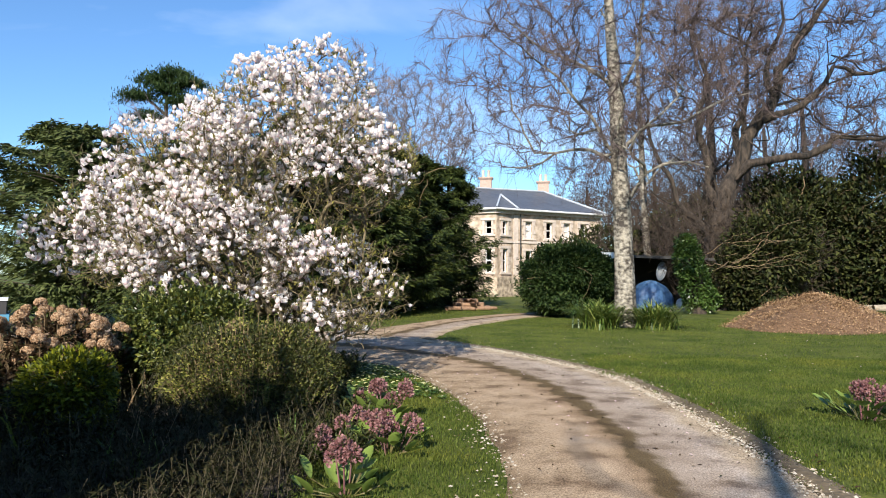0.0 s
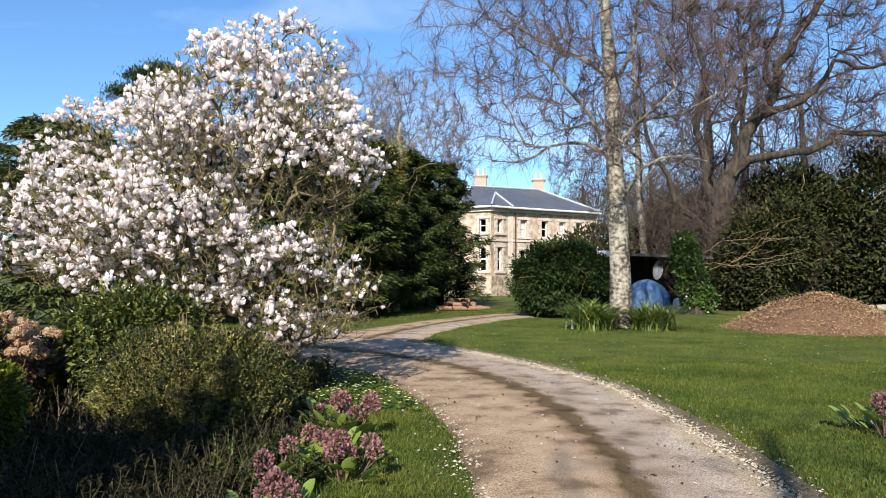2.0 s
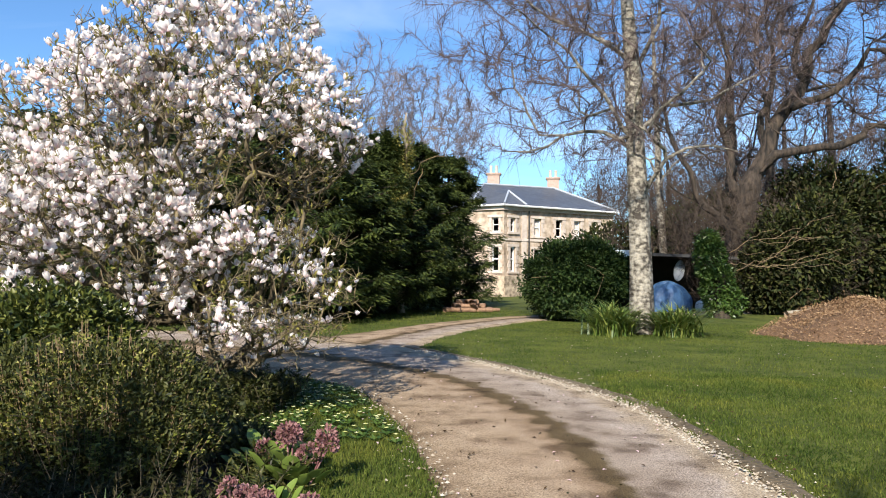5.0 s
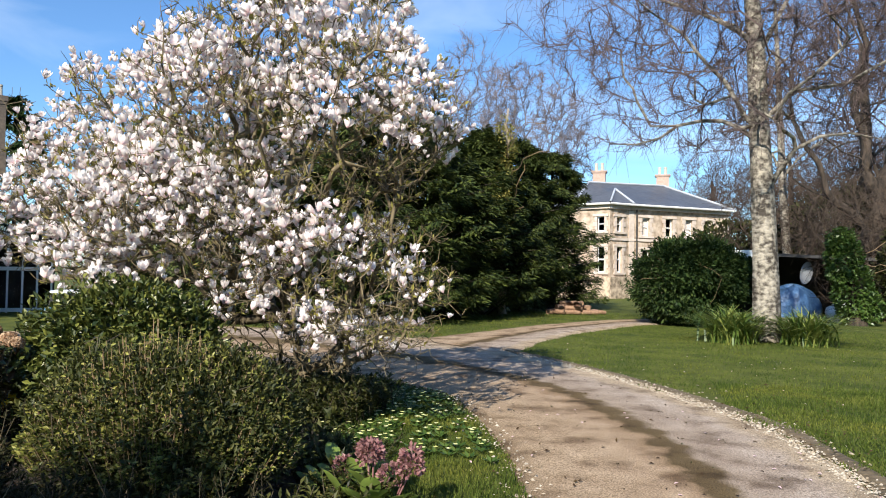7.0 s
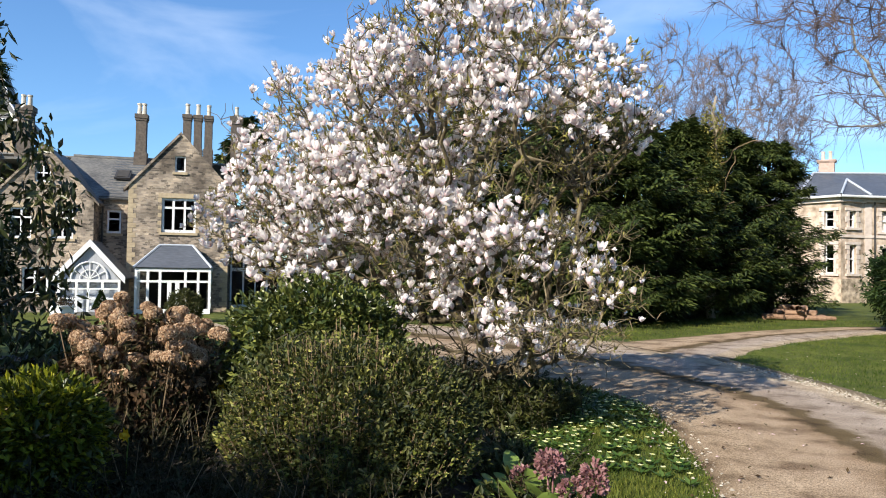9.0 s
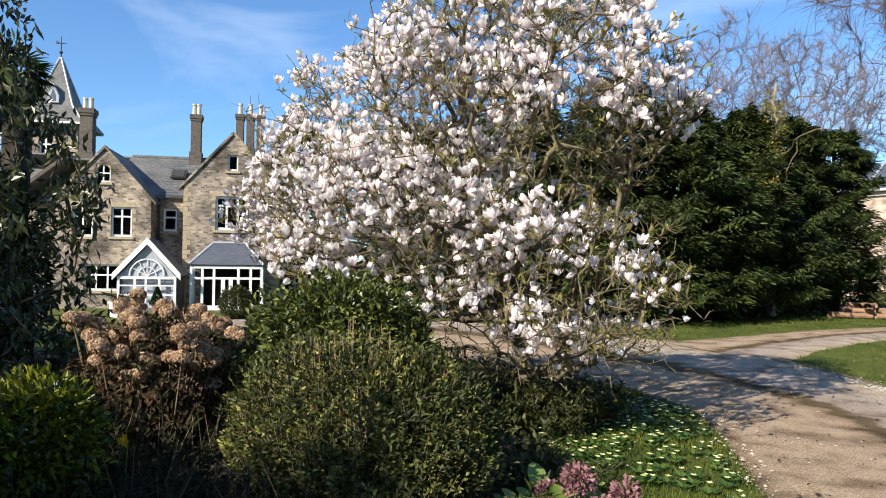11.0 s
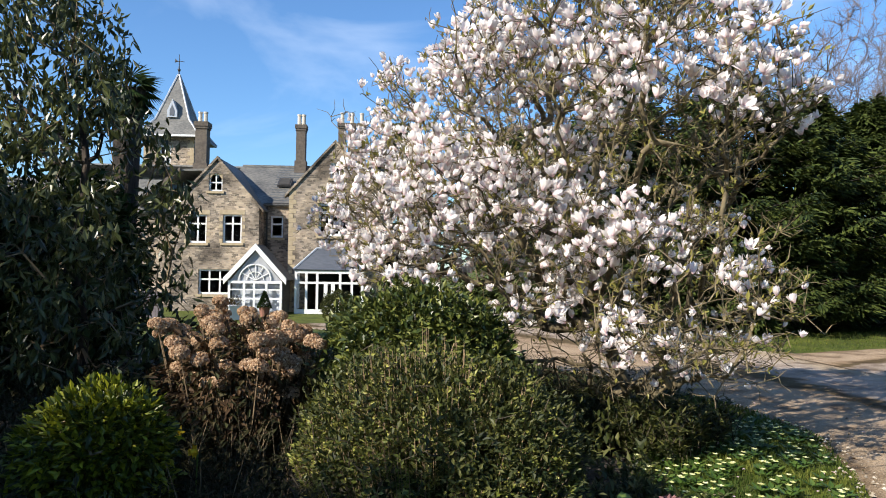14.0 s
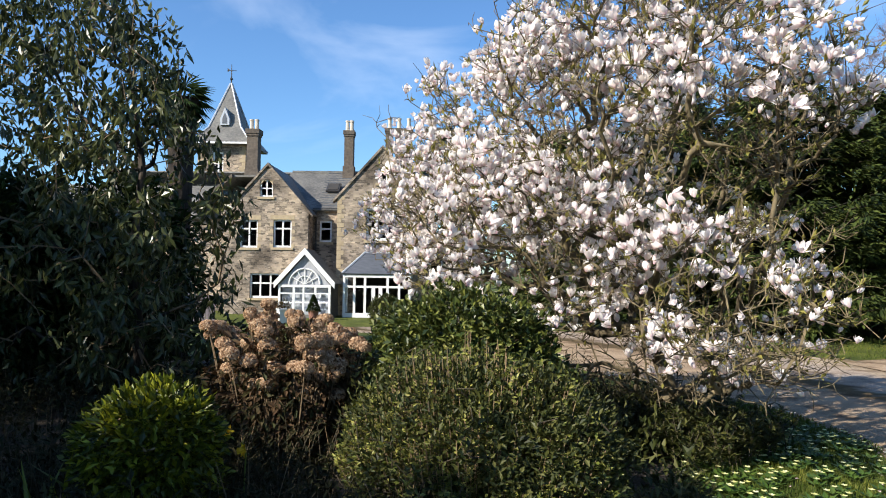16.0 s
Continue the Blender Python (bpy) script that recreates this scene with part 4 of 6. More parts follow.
slab(rb, [(*EV[1], ez), (*EV[2], ez), (-1.0, 61.8, 8.35)], 0.1)
slab(rb, [(*EV[3], ez), (*EV[4], ez), RB_, RA], 0.1)
slab(rb, [(*EV[4], ez), (*EV[5], ez), RB_], 0.1)
slab(rb, [(*EV[5], ez), (*EV[6], ez), RA, RB_], 0.1)
slab(rb, [(*EV[0], ez), (*EV[1], ez), RA], 0.1)
slab(rb, [(*EV[1], ez), (*EV[3], ez), RA], 0.1)
slab(rb, [(*EV[6], ez), (*EV[0], ez), RA], 0.1)
part("roof", rb, SLATE, villa, "dark blue slate hipped roof")
hp = Builder()
for a_, b_ in (((*EV[2], ez), (-1.0, 61.8, 8.35)), ((*EV[3], ez), (-1.0, 61.8, 8.35)), ((*EV[4], ez), RB_), (RA, RB_), ((*EV[1], ez), RA)):
    hp.tube([np.array(a_) + (0, 0, 0.08), np.array(b_) + (0, 0, 0.08)], 0.09, 6)
part("hip_flashing", hp, LEAD, villa, "pale lead hips and ridge")
gt = Builder()
for a_, b_ in zip(EV[1:5], EV[2:5]):
    gt.tube([(*a_, 6.92), (*b_, 6.92)], 0.09, 6)
part("gutter", gt, WHITE, villa, "white painted gutter")
chimney(villa, -2.6, 66.5, 9.2, 10.6, 1.1, 0.8, 2, mat_=PINK_STONE)
chimney(villa, 2.9, 70, 9.2, 10.6, 1.1, 0.8, 2, mat_=PINK_STONE)
# near-black walls give the unlit rooms their shade by colour
part("inner_wall", Builder().box(-4.5, 1.5, 66, 66.1, VZ, 6.8).box(2, 6, 69, 69.1, VZ, 6.8), INTERIOR_SHADE, villa)


# ---- plants: kinds ----
def cloud(b, p, out, length, width, droop=0.0, spread=0.7, g=None):
    """Leaves at points p, pointing outwards with some spread."""
    g = g or rng
    n = len(p)
    d = unit(out + g.normal(size=(n, 3)) * spread + np.array([0, 0, -droop]))
    up = unit(np.array([0, 0, 1.0]) + out * 0.5 + g.normal(size=(n, 3)) * 0.4)
    s = g.uniform(0.7, 1.3, n)
    return b.leaves(p, d, up, length * s, width * s)


def shrub(name, label, base, blobs, n, length, width, leaf, stem=None, stems=60, droop=0.0, spread=0.7, shell=0.75, seed=3, twig=0.006, category="shrub"):
    """A leafy shrub: stems from the base into a lumpy crown, leaves over and inside it. blobs are relative to the base."""
    t = thing(name, pose(*base), label, category)
    g = np.random.default_rng(seed)
    tg, _ = in_blobs(stems, blobs, 0.6, seed + 9)
    bt = Builder()
    zmid = max(0.05, min(c[2] for c in blobs) * 0.3)
    P, par, ch = grow([(0, 0, -0.05), (0.01, 0, zmid * 0.5), (0.0, 0.02, zmid)], tg, 0.2, 0.3, 0.3, 0.1, seed)
    branch_tubes(bt, bt, P, par, ch, twig, 0.4, 0.02, sides=5)
    part("stem_framework", bt, stem or DEAD_STEM, t)
    p, d = in_blobs(n, blobs, shell, seed)
    p[:, 2] = np.maximum(p[:, 2], 0.03)
    c = cloud(Builder(), p, d, length, width, droop, spread, g)
    q, e = in_blobs(n // 3, blobs, 0.3, seed + 1)
    q[:, 2] = np.maximum(q[:, 2], 0.03)
    cloud(c, q, e, length, width, droop, 1.0, g)
    tagged(part("foliage", c, leaf, t), kind="stuff")
    return t


def conifer(name, label, base, height, radius, n, leaf=None, seed=5, top=0.25, lean=(0, 0), size=1.0, leaf_len=0.30, per=130):
    """A dense cypress: a trunk, tiers of limbs and drooping sprays with a ragged outline."""
    t = thing(name, pose(*base), label, "conifer")
    g = np.random.default_rng(seed)
    part("trunk", Builder().tube([(0, 0, -0.2), (0.03, 0, height * 0.4), (lean[0] * 0.6, lean[1] * 0.6, height * 0.92)], [0.22, 0.14, 0.03], 8), BARK_OAK, t)
    lb, fb = Builder(), Builder()
    limbs = int(n / 130)
    for i in range(limbs):
        h = (i + g.random()) / limbs
        z = height * (0.03 + 0.95 * h)
        prof = ((1 - h) / (1 - top)) ** 0.5 * (0.86 + 0.14 * math.sin(h * 9 + seed)) if h > top else (0.92 + 0.1 * g.random())
        r = radius * max(0.10, prof) * g.uniform(0.6, 1.2)
        a = g.uniform(0, 2 * math.pi)
        dr = np.array([math.cos(a), math.sin(a), 0])
        cx_, cy_ = lean[0] * h, lean[1] * h
        tip = np.array([cx_, cy_, z]) + dr * r + np.array([0, 0, 0.22 * r - 0.25 * g.random()])
        st = np.array([cx_, cy_, z - 0.25 * r])
        mid = (st + tip) / 2 + np.array([0, 0, 0.12 * r])
        lb.tube([st, mid, tip], [0.035, 0.025, 0.008], 3)
        m = per
        s = g.uniform(0.25, 1.08, m) ** 0.6
        ctr = st[None] * ((1 - s) ** 2)[:, None] + 2 * mid[None] * (s * (1 - s))[:, None] + tip[None] * (s * s)[:, None]
        side = np.cross(dr, [0, 0, 1])
        off = g.normal(size=m) * 0.30 * size * (1.25 - 0.75 * s)
        p = ctr + side[None] * off[:, None] + np.array([0, 0, 1]) * (-np.abs(off) * 0.45 + g.normal(size=m) * 0.06)[:, None]
        d = unit(dr[None] * 0.8 + side[None] * (np.sign(off) * 0.55)[:, None] + np.array([0, 0, -0.35]) + g.normal(size=(m, 3)) * 0.3)
        up = unit(np.array([0, 0, 1.0]) + dr * 0.5 + g.normal(size=(m, 3)) * 0.3)
        sc = g.uniform(0.6, 1.3, m)
        fb.leaves(p, d, up, leaf_len * sc * size, leaf_len * 0.3 * sc * size, 0.1)
    tagged(part("limb_framework", lb, BARK_OAK, t), kind="stuff")
    tagged(part("foliage", fb, leaf or CONIFER, t), kind="stuff")
    return t


def bare_tree(name, label, trunk, root, blobs, n, tip, bark, twig_bark, seg=0.5, power=0.42, reach=0.3, seed=4, shell=0.45, sag=0.0, pend=0, pend_len=0.8, split=0.02, bend=0.35, jitter=0.12, base=(0, 0, 0), twigs=0, twig_len=0.5, limbs=()):
    """A leafless tree. pend: hanging twigs; twigs: side twigs on the outer limbs."""
    t = thing(name, pose(*base), label, "tree")
    g = np.random.default_rng(seed)
    tg, _ = in_blobs(n, blobs, shell, seed)
    P, par, ch = grow(trunk, tg, seg, reach, bend, jitter, seed, sag, limbs)
    bt, bn = Builder(), Builder()
    r = branch_tubes(bt, bn, P, par, ch, tip, power, split, root)
    thin = np.where(r < tip * 2.6)[0]
    thin = thin[thin > len(trunk)]
    for cnt, ln, down in ((pend, pend_len, 1.0), (twigs, twig_len, 0.0)):
        if not cnt:
            continue
        pick = g.choice(thin, cnt)
        foot = P[np.maximum(np.array(par)[pick], 0)]
        course = unit(P[pick] - foot)
        at = P[pick] + (foot - P[pick]) * g.random((cnt, 1))
        d = unit(course * (0.35 if down else 0.9) + g.normal(size=(cnt, 3)) * (0.4 if down else 0.5) + np.array([0, 0, -0.45 * down + 0.1 * (1 - down)]))
        turn = g.normal(size=(cnt, 3)) * 0.35
        L = ln * g.uniform(0.4, 1.2, cnt)
        for i in range(cnt):
            e1 = at[i] + d[i] * L[i] * 0.5
            e2 = e1 + (d[i] + turn[i] + np.array([0, 0, -0.8 * down])) * L[i] * 0.5
            bn.tube([at[i], e1, e2], [tip * 0.8, tip * 0.6, tip * 0.35], 3, cap=False)
    part("trunk", bt, bark, t, smooth=True)
    tagged(part("fine_branching", bn, twig_bark, t), kind="stuff")
    return t, P, r


def blossom(open_, seed):
    """A magnolia flower: a goblet of pointed petals, more or less open."""
    g = np.random.default_rng(seed)
    b = Builder()
    n = 6 if open_ < 0.5 else 8
    for i in range(n):
        a = i * 2 * math.pi / n + g.normal() * 0.15
        lean = (0.10 + 0.5 * open_ * (1 if i % 2 else 0.55)) * g.uniform(0.8, 1.25)
        o = np.array([math.cos(a), math.sin(a), 0])
        s = np.array([-math.sin(a), math.cos(a), 0])
        prof = ((0.0, 0.004, 0.008), (0.45, 0.018 + 0.035 * lean, 0.024), (0.8, 0.014 + 0.075 * lean, 0.020), (1.0, 0.004 + 0.11 * lean, 0.002))
        h = 0.105 * (1.08 - 0.25 * lean) * g.uniform(0.9, 1.1)
        v, al = [], []
        for zz, rr, ww in prof:
            v += [o * rr - s * ww + np.array([0, 0, zz * h]), o * (rr + ww * 0.3) + np.array([0, 0, zz * h]), o * rr + s * ww + np.array([0, 0, zz * h])]
            al += [zz] * 3
        fs = []
        for k_ in range(3):
            q = k_ * 3
            fs += [(q, q + 1, q + 4, q + 3), (q + 1, q + 2, q + 5, q + 4)]
        b.add(v, fs, al)
    return b


# ---- magnolia ----
MAG = (-1.65, 8.9)
MAG_BLOBS = [(-1.55, 8.3, 2.55, 1.45, 1.4, 1.55), (-3.3, 8.0, 2.0, 0.95, 0.95, 0.75), (-4.2, 8.2, 1.85, 0.78, 0.7, 0.6), (-2.7, 8.2, 2.5, 1.35, 1.2, 1.05), (-0.9, 8.15, 1.25, 0.85, 0.95, 0.66), (-0.6, 8.15, 1.05, 0.7, 0.75, 0.42), (-2.3, 7.6, 1.6, 1.3, 0.9, 0.85), (-0.75, 8.3, 2.75, 0.85, 0.9, 0.75), (-1.1, 8.2, 3.65, 0.75, 0.7, 0.65), (-1.9, 8.2, 3.4, 0.8, 0.7, 0.6)]
magnolia = thing("magnolia_tree", Matrix.Identity(4), "magnolia tree covered in pale pink-white blossom", "tree")
g = np.random.default_rng(21)
mt, _ = in_blobs(3400, MAG_BLOBS, 0.5, 31)
low, _ = in_blobs(330, [(-1.8, 8.55, 0.75, 1.15, 0.85, 0.5), (-1.0, 8.4, 0.75, 0.8, 0.8, 0.4)], 0.3, 33)
mt = np.vstack([mt[mt[:, 2] > 0.45], low[low[:, 2] > 0.2]])
P, par, ch = grow([(-1.55, 9.0, -0.1), (-1.6, 8.95, 0.12), (-1.66, 8.9, 0.32), (-1.7, 8.8, 0.55), (-1.75, 8.7, 0.8)], mt, 0.16, 0.28, 0.45, 0.11, 5)
bt, bn = Builder(), Builder()
mr_ = branch_tubes(bt, bn, P, par, ch, 0.0042, 0.46, 0.012, [0.10, 0.085, 0.075, 0.065, 0.05])
part("trunk", bt, BARK_MAG, magnolia, "grey lichen-spotted trunk and limbs", smooth=True)
thin = np.where(mr_ < 0.012)[0]
at = P[g.choice(thin, 7500)]
dt = unit(g.normal(size=at.shape) + np.array([0, 0, 0.5])) * g.uniform(0.06, 0.2, len(at))[:, None]
kink = g.normal(size=at.shape) * 0.02
for q, dv, kv in zip(at, dt, kink):
    bn.tube([q, q + dv * 0.5 + kv, q + dv], [0.0036, 0.003, 0.002], 3, cap=False)
tagged(part("fine_branching", bn, BARK_MAG, magnolia), kind="stuff")
# blossoms in loose clumps, few of them in the hollow of the crown and on the low boughs
fc, _ = in_blobs(2500, MAG_BLOBS, 0.68, 41)
hollow = np.exp(-(((fc - np.array([-0.75, 8.3, 2.15])) / np.array([0.8, 1.3, 0.42])) ** 2).sum(1))
keep = (fc[:, 2] > 0.5) & (wobble(fc, 2.2, 1.0, 3.0) + g.random(len(fc)) * 0.8 - 2.2 * hollow - 0.3 * (fc[:, 2] < 1.6) - 0.3 * smooth_step(-2.2, -0.6, fc[:, 0]) * (fc[:, 2] < 2.6) > -0.08)
fc = fc[keep]
count = g.integers(1, 7, len(fc))
fp = np.repeat(fc, count, 0) + g.normal(size=(count.sum(), 3)) * np.array([0.085, 0.085, 0.07])
# blossoms sit on the nearest twig
tips = P[mr_ < 0.009]
for i in range(len(fp)):
    j = np.argmin(((tips - fp[i]) ** 2).sum(1))
    fp[i] = tips[j] + (fp[i] - tips[j]) * min(1.0, 0.09 / (np.linalg.norm(tips[j] - fp[i]) + 1e-6))
near = np.argsort(np.linalg.norm(fp - np.array([0.4, 5.5, 1.6]), axis=1))
kinds = [blossom(o, 50 + i) for i, o in enumerate((0.15, 0.4, 0.75, 1.1, 1.5))]
kmesh = [k_.mesh("blossom", PETAL, True, True) for k_ in kinds]
rest = Builder()
for rank, i in enumerate(near):
    kd = g.choice(5, p=[0.16, 0.18, 0.24, 0.24, 0.18])
    tilt = pose(0, 0, 0, g.normal() * 32, g.normal() * 32, g.uniform(0, 360))
    size = 0.36 + 0.42 * g.random() ** 1.4
    m = Matrix.Translation(fp[i]) @ tilt @ Matrix.Diagonal((size, size, size, 1))
    if rank < 300:
        ob = part("blossom", kmesh[kd], PETAL, magnolia)
        ob.matrix_world = m
    else:
        A = np.array(m)
        v = np.vstack(kinds[kd].v)
        n0 = rest.n
        rest.v.append(v @ A[:3, :3].T + A[:3, 3])
        rest.a.append(np.concatenate(kinds[kd].a))
        rest.f.extend(f + n0 for f in kinds[kd].f)
        rest.n += len(v)
tagged(part("blossom_mass", rest, PETAL, magnolia, "pale pink-white goblet blossoms", True, True), kind="stuff")
lp, ld = in_blobs(9500, MAG_BLOBS, 0.5, 61)
lp, ld = lp[lp[:, 2] > 0.4], ld[lp[:, 2] > 0.4]
j = [int(np.argmin(((P - q) ** 2).sum(1))) for q in lp]
lp = P[j] + g.normal(size=lp.shape) * 0.02
tagged(part("young_foliage", cloud(Builder(), lp, ld + np.array([0, 0, 0.8]), 0.055, 0.022, 0, 0.6), MAG_LEAF, magnolia, "small yellow-green unfolding leaves"), kind="stuff")

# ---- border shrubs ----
# inner leaves coloured dark for the shade within the crown
shrub("olive_shrub", "twiggy rounded olive-green shrub in the border", (-1.08, 6.0, 0), [(0, 0, 0.45, 0.84, 0.62, 0.48), (-0.35, 0.1, 0.5, 0.46, 0.4, 0.42), (0.35, 0.1, 0.48, 0.46, 0.4, 0.42)], 22000, 0.036, 0.016, DARK_OLIVE_LEAF, DARK_STEM, 500, -0.5, 0.85, 0.7, 71, 0.003)
shrub("laurel_bush", "dense dark green laurel bush behind the olive shrub", (-2.12, 6.85, 0), [(0, 0, 0.62, 0.72, 0.62, 0.62), (0.3, 0.1, 0.62, 0.48, 0.45, 0.52), (-0.3, 0.0, 0.55, 0.5, 0.5, 0.52)], 20000, 0.056, 0.03, LAUREL, None, 90, 0.15, 0.75, 0.88, 81)
shrub("lime_green_shrub", "low bright yellow-green mounded shrub", (-1.98, 4.68, 0), [(0, 0, 0.5, 0.34, 0.34, 0.27), (0.12, 0.04, 0.53, 0.24, 0.24, 0.26), (0.03, 0.04, 0.25, 0.3, 0.3, 0.25)], 6500, 0.05, 0.024, LIME, None, 80, 0, 0.5, 0.75, 91)

sh = [o for o in bpy.data.objects if o.name == "olive_shrub"][0]
g = np.random.default_rng(72)
sb_, lb_ = Builder(), Builder()
for i in range(1500):
    a, q = g.uniform(0, 6.283), math.sqrt(g.random()) * 0.97
    hz = 0.88 * math.sqrt(1 - q * q * 0.92) * g.uniform(0.86, 1.07) * (1 + 0.10 * math.sin(3 * a + 1) + 0.08 * math.sin(5 * a + 9 * q))
    o = np.array([math.cos(a) * q * 0.85, math.sin(a) * q * 0.62, 0])
    tip = o * 1.03 + np.array([0, 0, hz])
    st = o * 0.92 + np.array([0, 0, hz * 0.66])
    sb_.tube([st, tip], [0.003, 0.0018], 3, cap=False)
    t = g.uniform(0.1, 1.08, 11)[:, None]
    lb_.leaves(st + (tip - st) * t, np.column_stack([g.normal(size=(11, 2)) * 1.0, g.uniform(-0.1, 0.9, 11)]) + o, g.normal(size=(11, 3)) + np.array([0, -0.4, 0.4]), 0.032, 0.016, 0.2)
tagged(part("twig_framework", sb_, DEAD_STEM, sh), kind="stuff")
# shoot leaves carry the lit copy of the leaf colour
tagged(part("shoot_foliage", lb_, HEBE_LIT, sh), kind="stuff")

# ---- hydrangea with dry heads ----
hyd = thing("hydrangea", pose(-2.95, 5.93, 0), "hydrangea shrub with dry brown mophead flowers", "shrub")
g = np.random.default_rng(101)
hb = [(0, 0, 0.8, 0.56, 0.54, 0.34), (-0.2, 0.15, 0.76, 0.45, 0.42, 0.34), (0.15, 0.1, 0.7, 0.42, 0.42, 0.3)]
hp_, _ = in_blobs(125, hb, 0.75, 102)
hp_[:, 2] = np.clip(hp_[:, 2], 0.5, 1.16)
st = Builder()
hm = []
for v_ in range(3):
    hbld = Builder()
    d = unit(g.normal(size=(260, 3)) * np.array([1, 1, 0.75]))
    d = d[d[:, 2] > -0.45]
    p = d * np.array([0.095, 0.095, 0.07])
    for s_ in (0, 1):
        tg_ = unit(np.cross(d, g.normal(size=d.shape)))
        hbld.leaves(p, tg_ + d * 0.35, d, 0.035, 0.028, 0.1)
    hm.append(hbld.mesh("flower_head", MOPHEAD))
for q in hp_:
    st.tube([(q[0] * 0.35, q[1] * 0.35, 0), (q[0] * 0.8, q[1] * 0.8, q[2] * 0.5), q], [0.006, 0.005, 0.004], 4)
    ob = part("flower_head", hm[g.integers(3)], MOPHEAD, hyd)
    s_ = g.uniform(0.36, 0.66)
    ob.matrix_basis = Matrix.Translation(q) @ pose(0, 0, 0, g.normal() * 15, g.normal() * 15, g.uniform(0, 360)) @ Matrix.Diagonal((s_, s_, s_, 1))
part("stem_framework", st, DEAD_STEM, hyd)
p, d = in_blobs(5200, [(0, 0, 0.5, 0.56, 0.54, 0.5), (-0.25, 0.2, 0.5, 0.45, 0.45, 0.45)], 0.3, 103)
tagged(part("dry_foliage", cloud(Builder(), p, d, 0.07, 0.03, 0.6, 0.8), HYD_LEAF, hyd), kind="stuff")

for x, y, seed in ((-6.6, 5.93, 105), (-6.85, 5.0, 106), (-6.5, 4.3, 107)):
    tagged(shrub("dark_shrub", "tall dark evergreen shrub under the drooping tree", (x, y, 0), [(0, 0, 1.2, 0.8, 0.8, 1.15), (-0.5, -0.2, 1.0, 0.8, 0.7, 1.0)], 9000, 0.12, 0.05, DARK_LEAF, DARK_STEM, 60, 0.4, 0.7, 0.7, seed), group="dark shrubs")

# ---- tall dark tree with hanging leaves, and a palm behind it ----
lt = thing("weeping_evergreen", pose(-4.9, 5.6, 0), "tall dark evergreen with narrow drooping leaves", "tree")
LB = [(0.0, 0, 1.9, 0.75, 0.9, 1.1), (-0.5, -0.3, 3.0, 0.75, 0.8, 0.9), (-1.2, -0.3, 3.4, 0.9, 1.0, 1.1), (0.2, 0.1, 0.9, 0.8, 0.8, 0.75), (-1.0, -0.3, 1.2, 1.1, 1.0, 1.0), (-1.3, -0.6, 4.0, 0.7, 0.8, 0.7), (-1.8, -0.9, 1.5, 1.1, 1.0, 1.0)]
tg_, _ = in_blobs(700, LB, 0.5, 111)
P, par, ch = grow([(-0.3, 0, -0.1), (-0.3, 0.05, 0.7), (-0.4, 0, 1.5), (-0.5, 0.1, 2.3), (-0.6, 0, 3.2)], tg_, 0.25, 0.3, 0.4, 0.1, 6)
bt, bn = Builder(), Builder()
rr_ = branch_tubes(bt, bn, P, par, ch, 0.005, 0.42, 0.015)
part("trunk", bt, BARK_OAK, lt, smooth=True)
tagged(part("fine_branching", bn, DEAD_STEM, lt), kind="stuff")
pick = np.where(rr_ < 0.012)[0]
g = np.random.default_rng(112)
at = P[g.choice(pick, 12500)] + g.normal(size=(12500, 3)) * 0.07
dd = g.normal(size=(12500, 3)) * 0.5 + np.array([0, 0, -0.75])
tagged(part("foliage", Builder().leaves(at, dd, g.normal(size=(12500, 3)), g.uniform(0.08, 0.145, 12500), g.uniform(0.03, 0.052, 12500), 0.2), WILLOWY, lt), kind="stuff")
pm = thing("palm_tree", pose(-8.9, 7.35, 0), "shaggy palm tree with a dark fibrous trunk", "palm")
part("trunk", Builder().tube([(0, 0, -0.1), (0.02, 0, 1.5), (0.0, 0, 3.0), (0.02, 0, 3.9)], [0.16, 0.15, 0.19, 0.24], 10), BARK_OAK, pm, smooth=True)
fr = Builder()
for i in range(26):
    a, e_ = i * 2.4, 1.0 - 2.2 * i / 26
    o = np.array([math.cos(a) * math.cos(e_), math.sin(a) * math.cos(e_), math.sin(e_)])
    c = np.array([0, 0, 3.9]) + o * 0.22
    fr.tube([(0, 0, 3.85), c], 0.012, 3)
    s_ = unit(np.cross(o, [0, 0, 1.0]))
    an = np.linspace(-1.3, 1.3, 15)
    dv = o[None] * np.cos(an)[:, None] + s_[None] * np.sin(an)[:, None] + np.array([0, 0, -0.6])
    fr.leaves(np.repeat(c[None], 15, 0), dv, np.repeat(np.cross(s_, o)[None], 15, 0), 0.34, 0.035, 0.3)
tagged(part("frond_crown", fr, DARK_LEAF, pm), kind="stuff")

# ---- conifers ----
for i, (x, y, h, r, n) in enumerate(((-7.8, 19.2, 5.9, 2.4, 26000), (-5.5, 19.9, 6.4, 2.3, 30000), (-4.5, 22.0, 6.1, 2.2, 30000), (-3.6, 24.6, 6.2, 2.0, 28000), (-2.9, 27.4, 6.3, 1.9, 24000), (-2.0, 29.8, 6.2, 1.9, 22000))):
    tagged(conifer("conifer", "dense dark green cypress conifer at the drive's edge", (x, y, 0), h, r, n, seed=120 + i, top=(0.5, 0.4, 0.5, 0.35, 0.45, 0.5)[i], leaf_len=0.19, per=240), group="row of conifers")

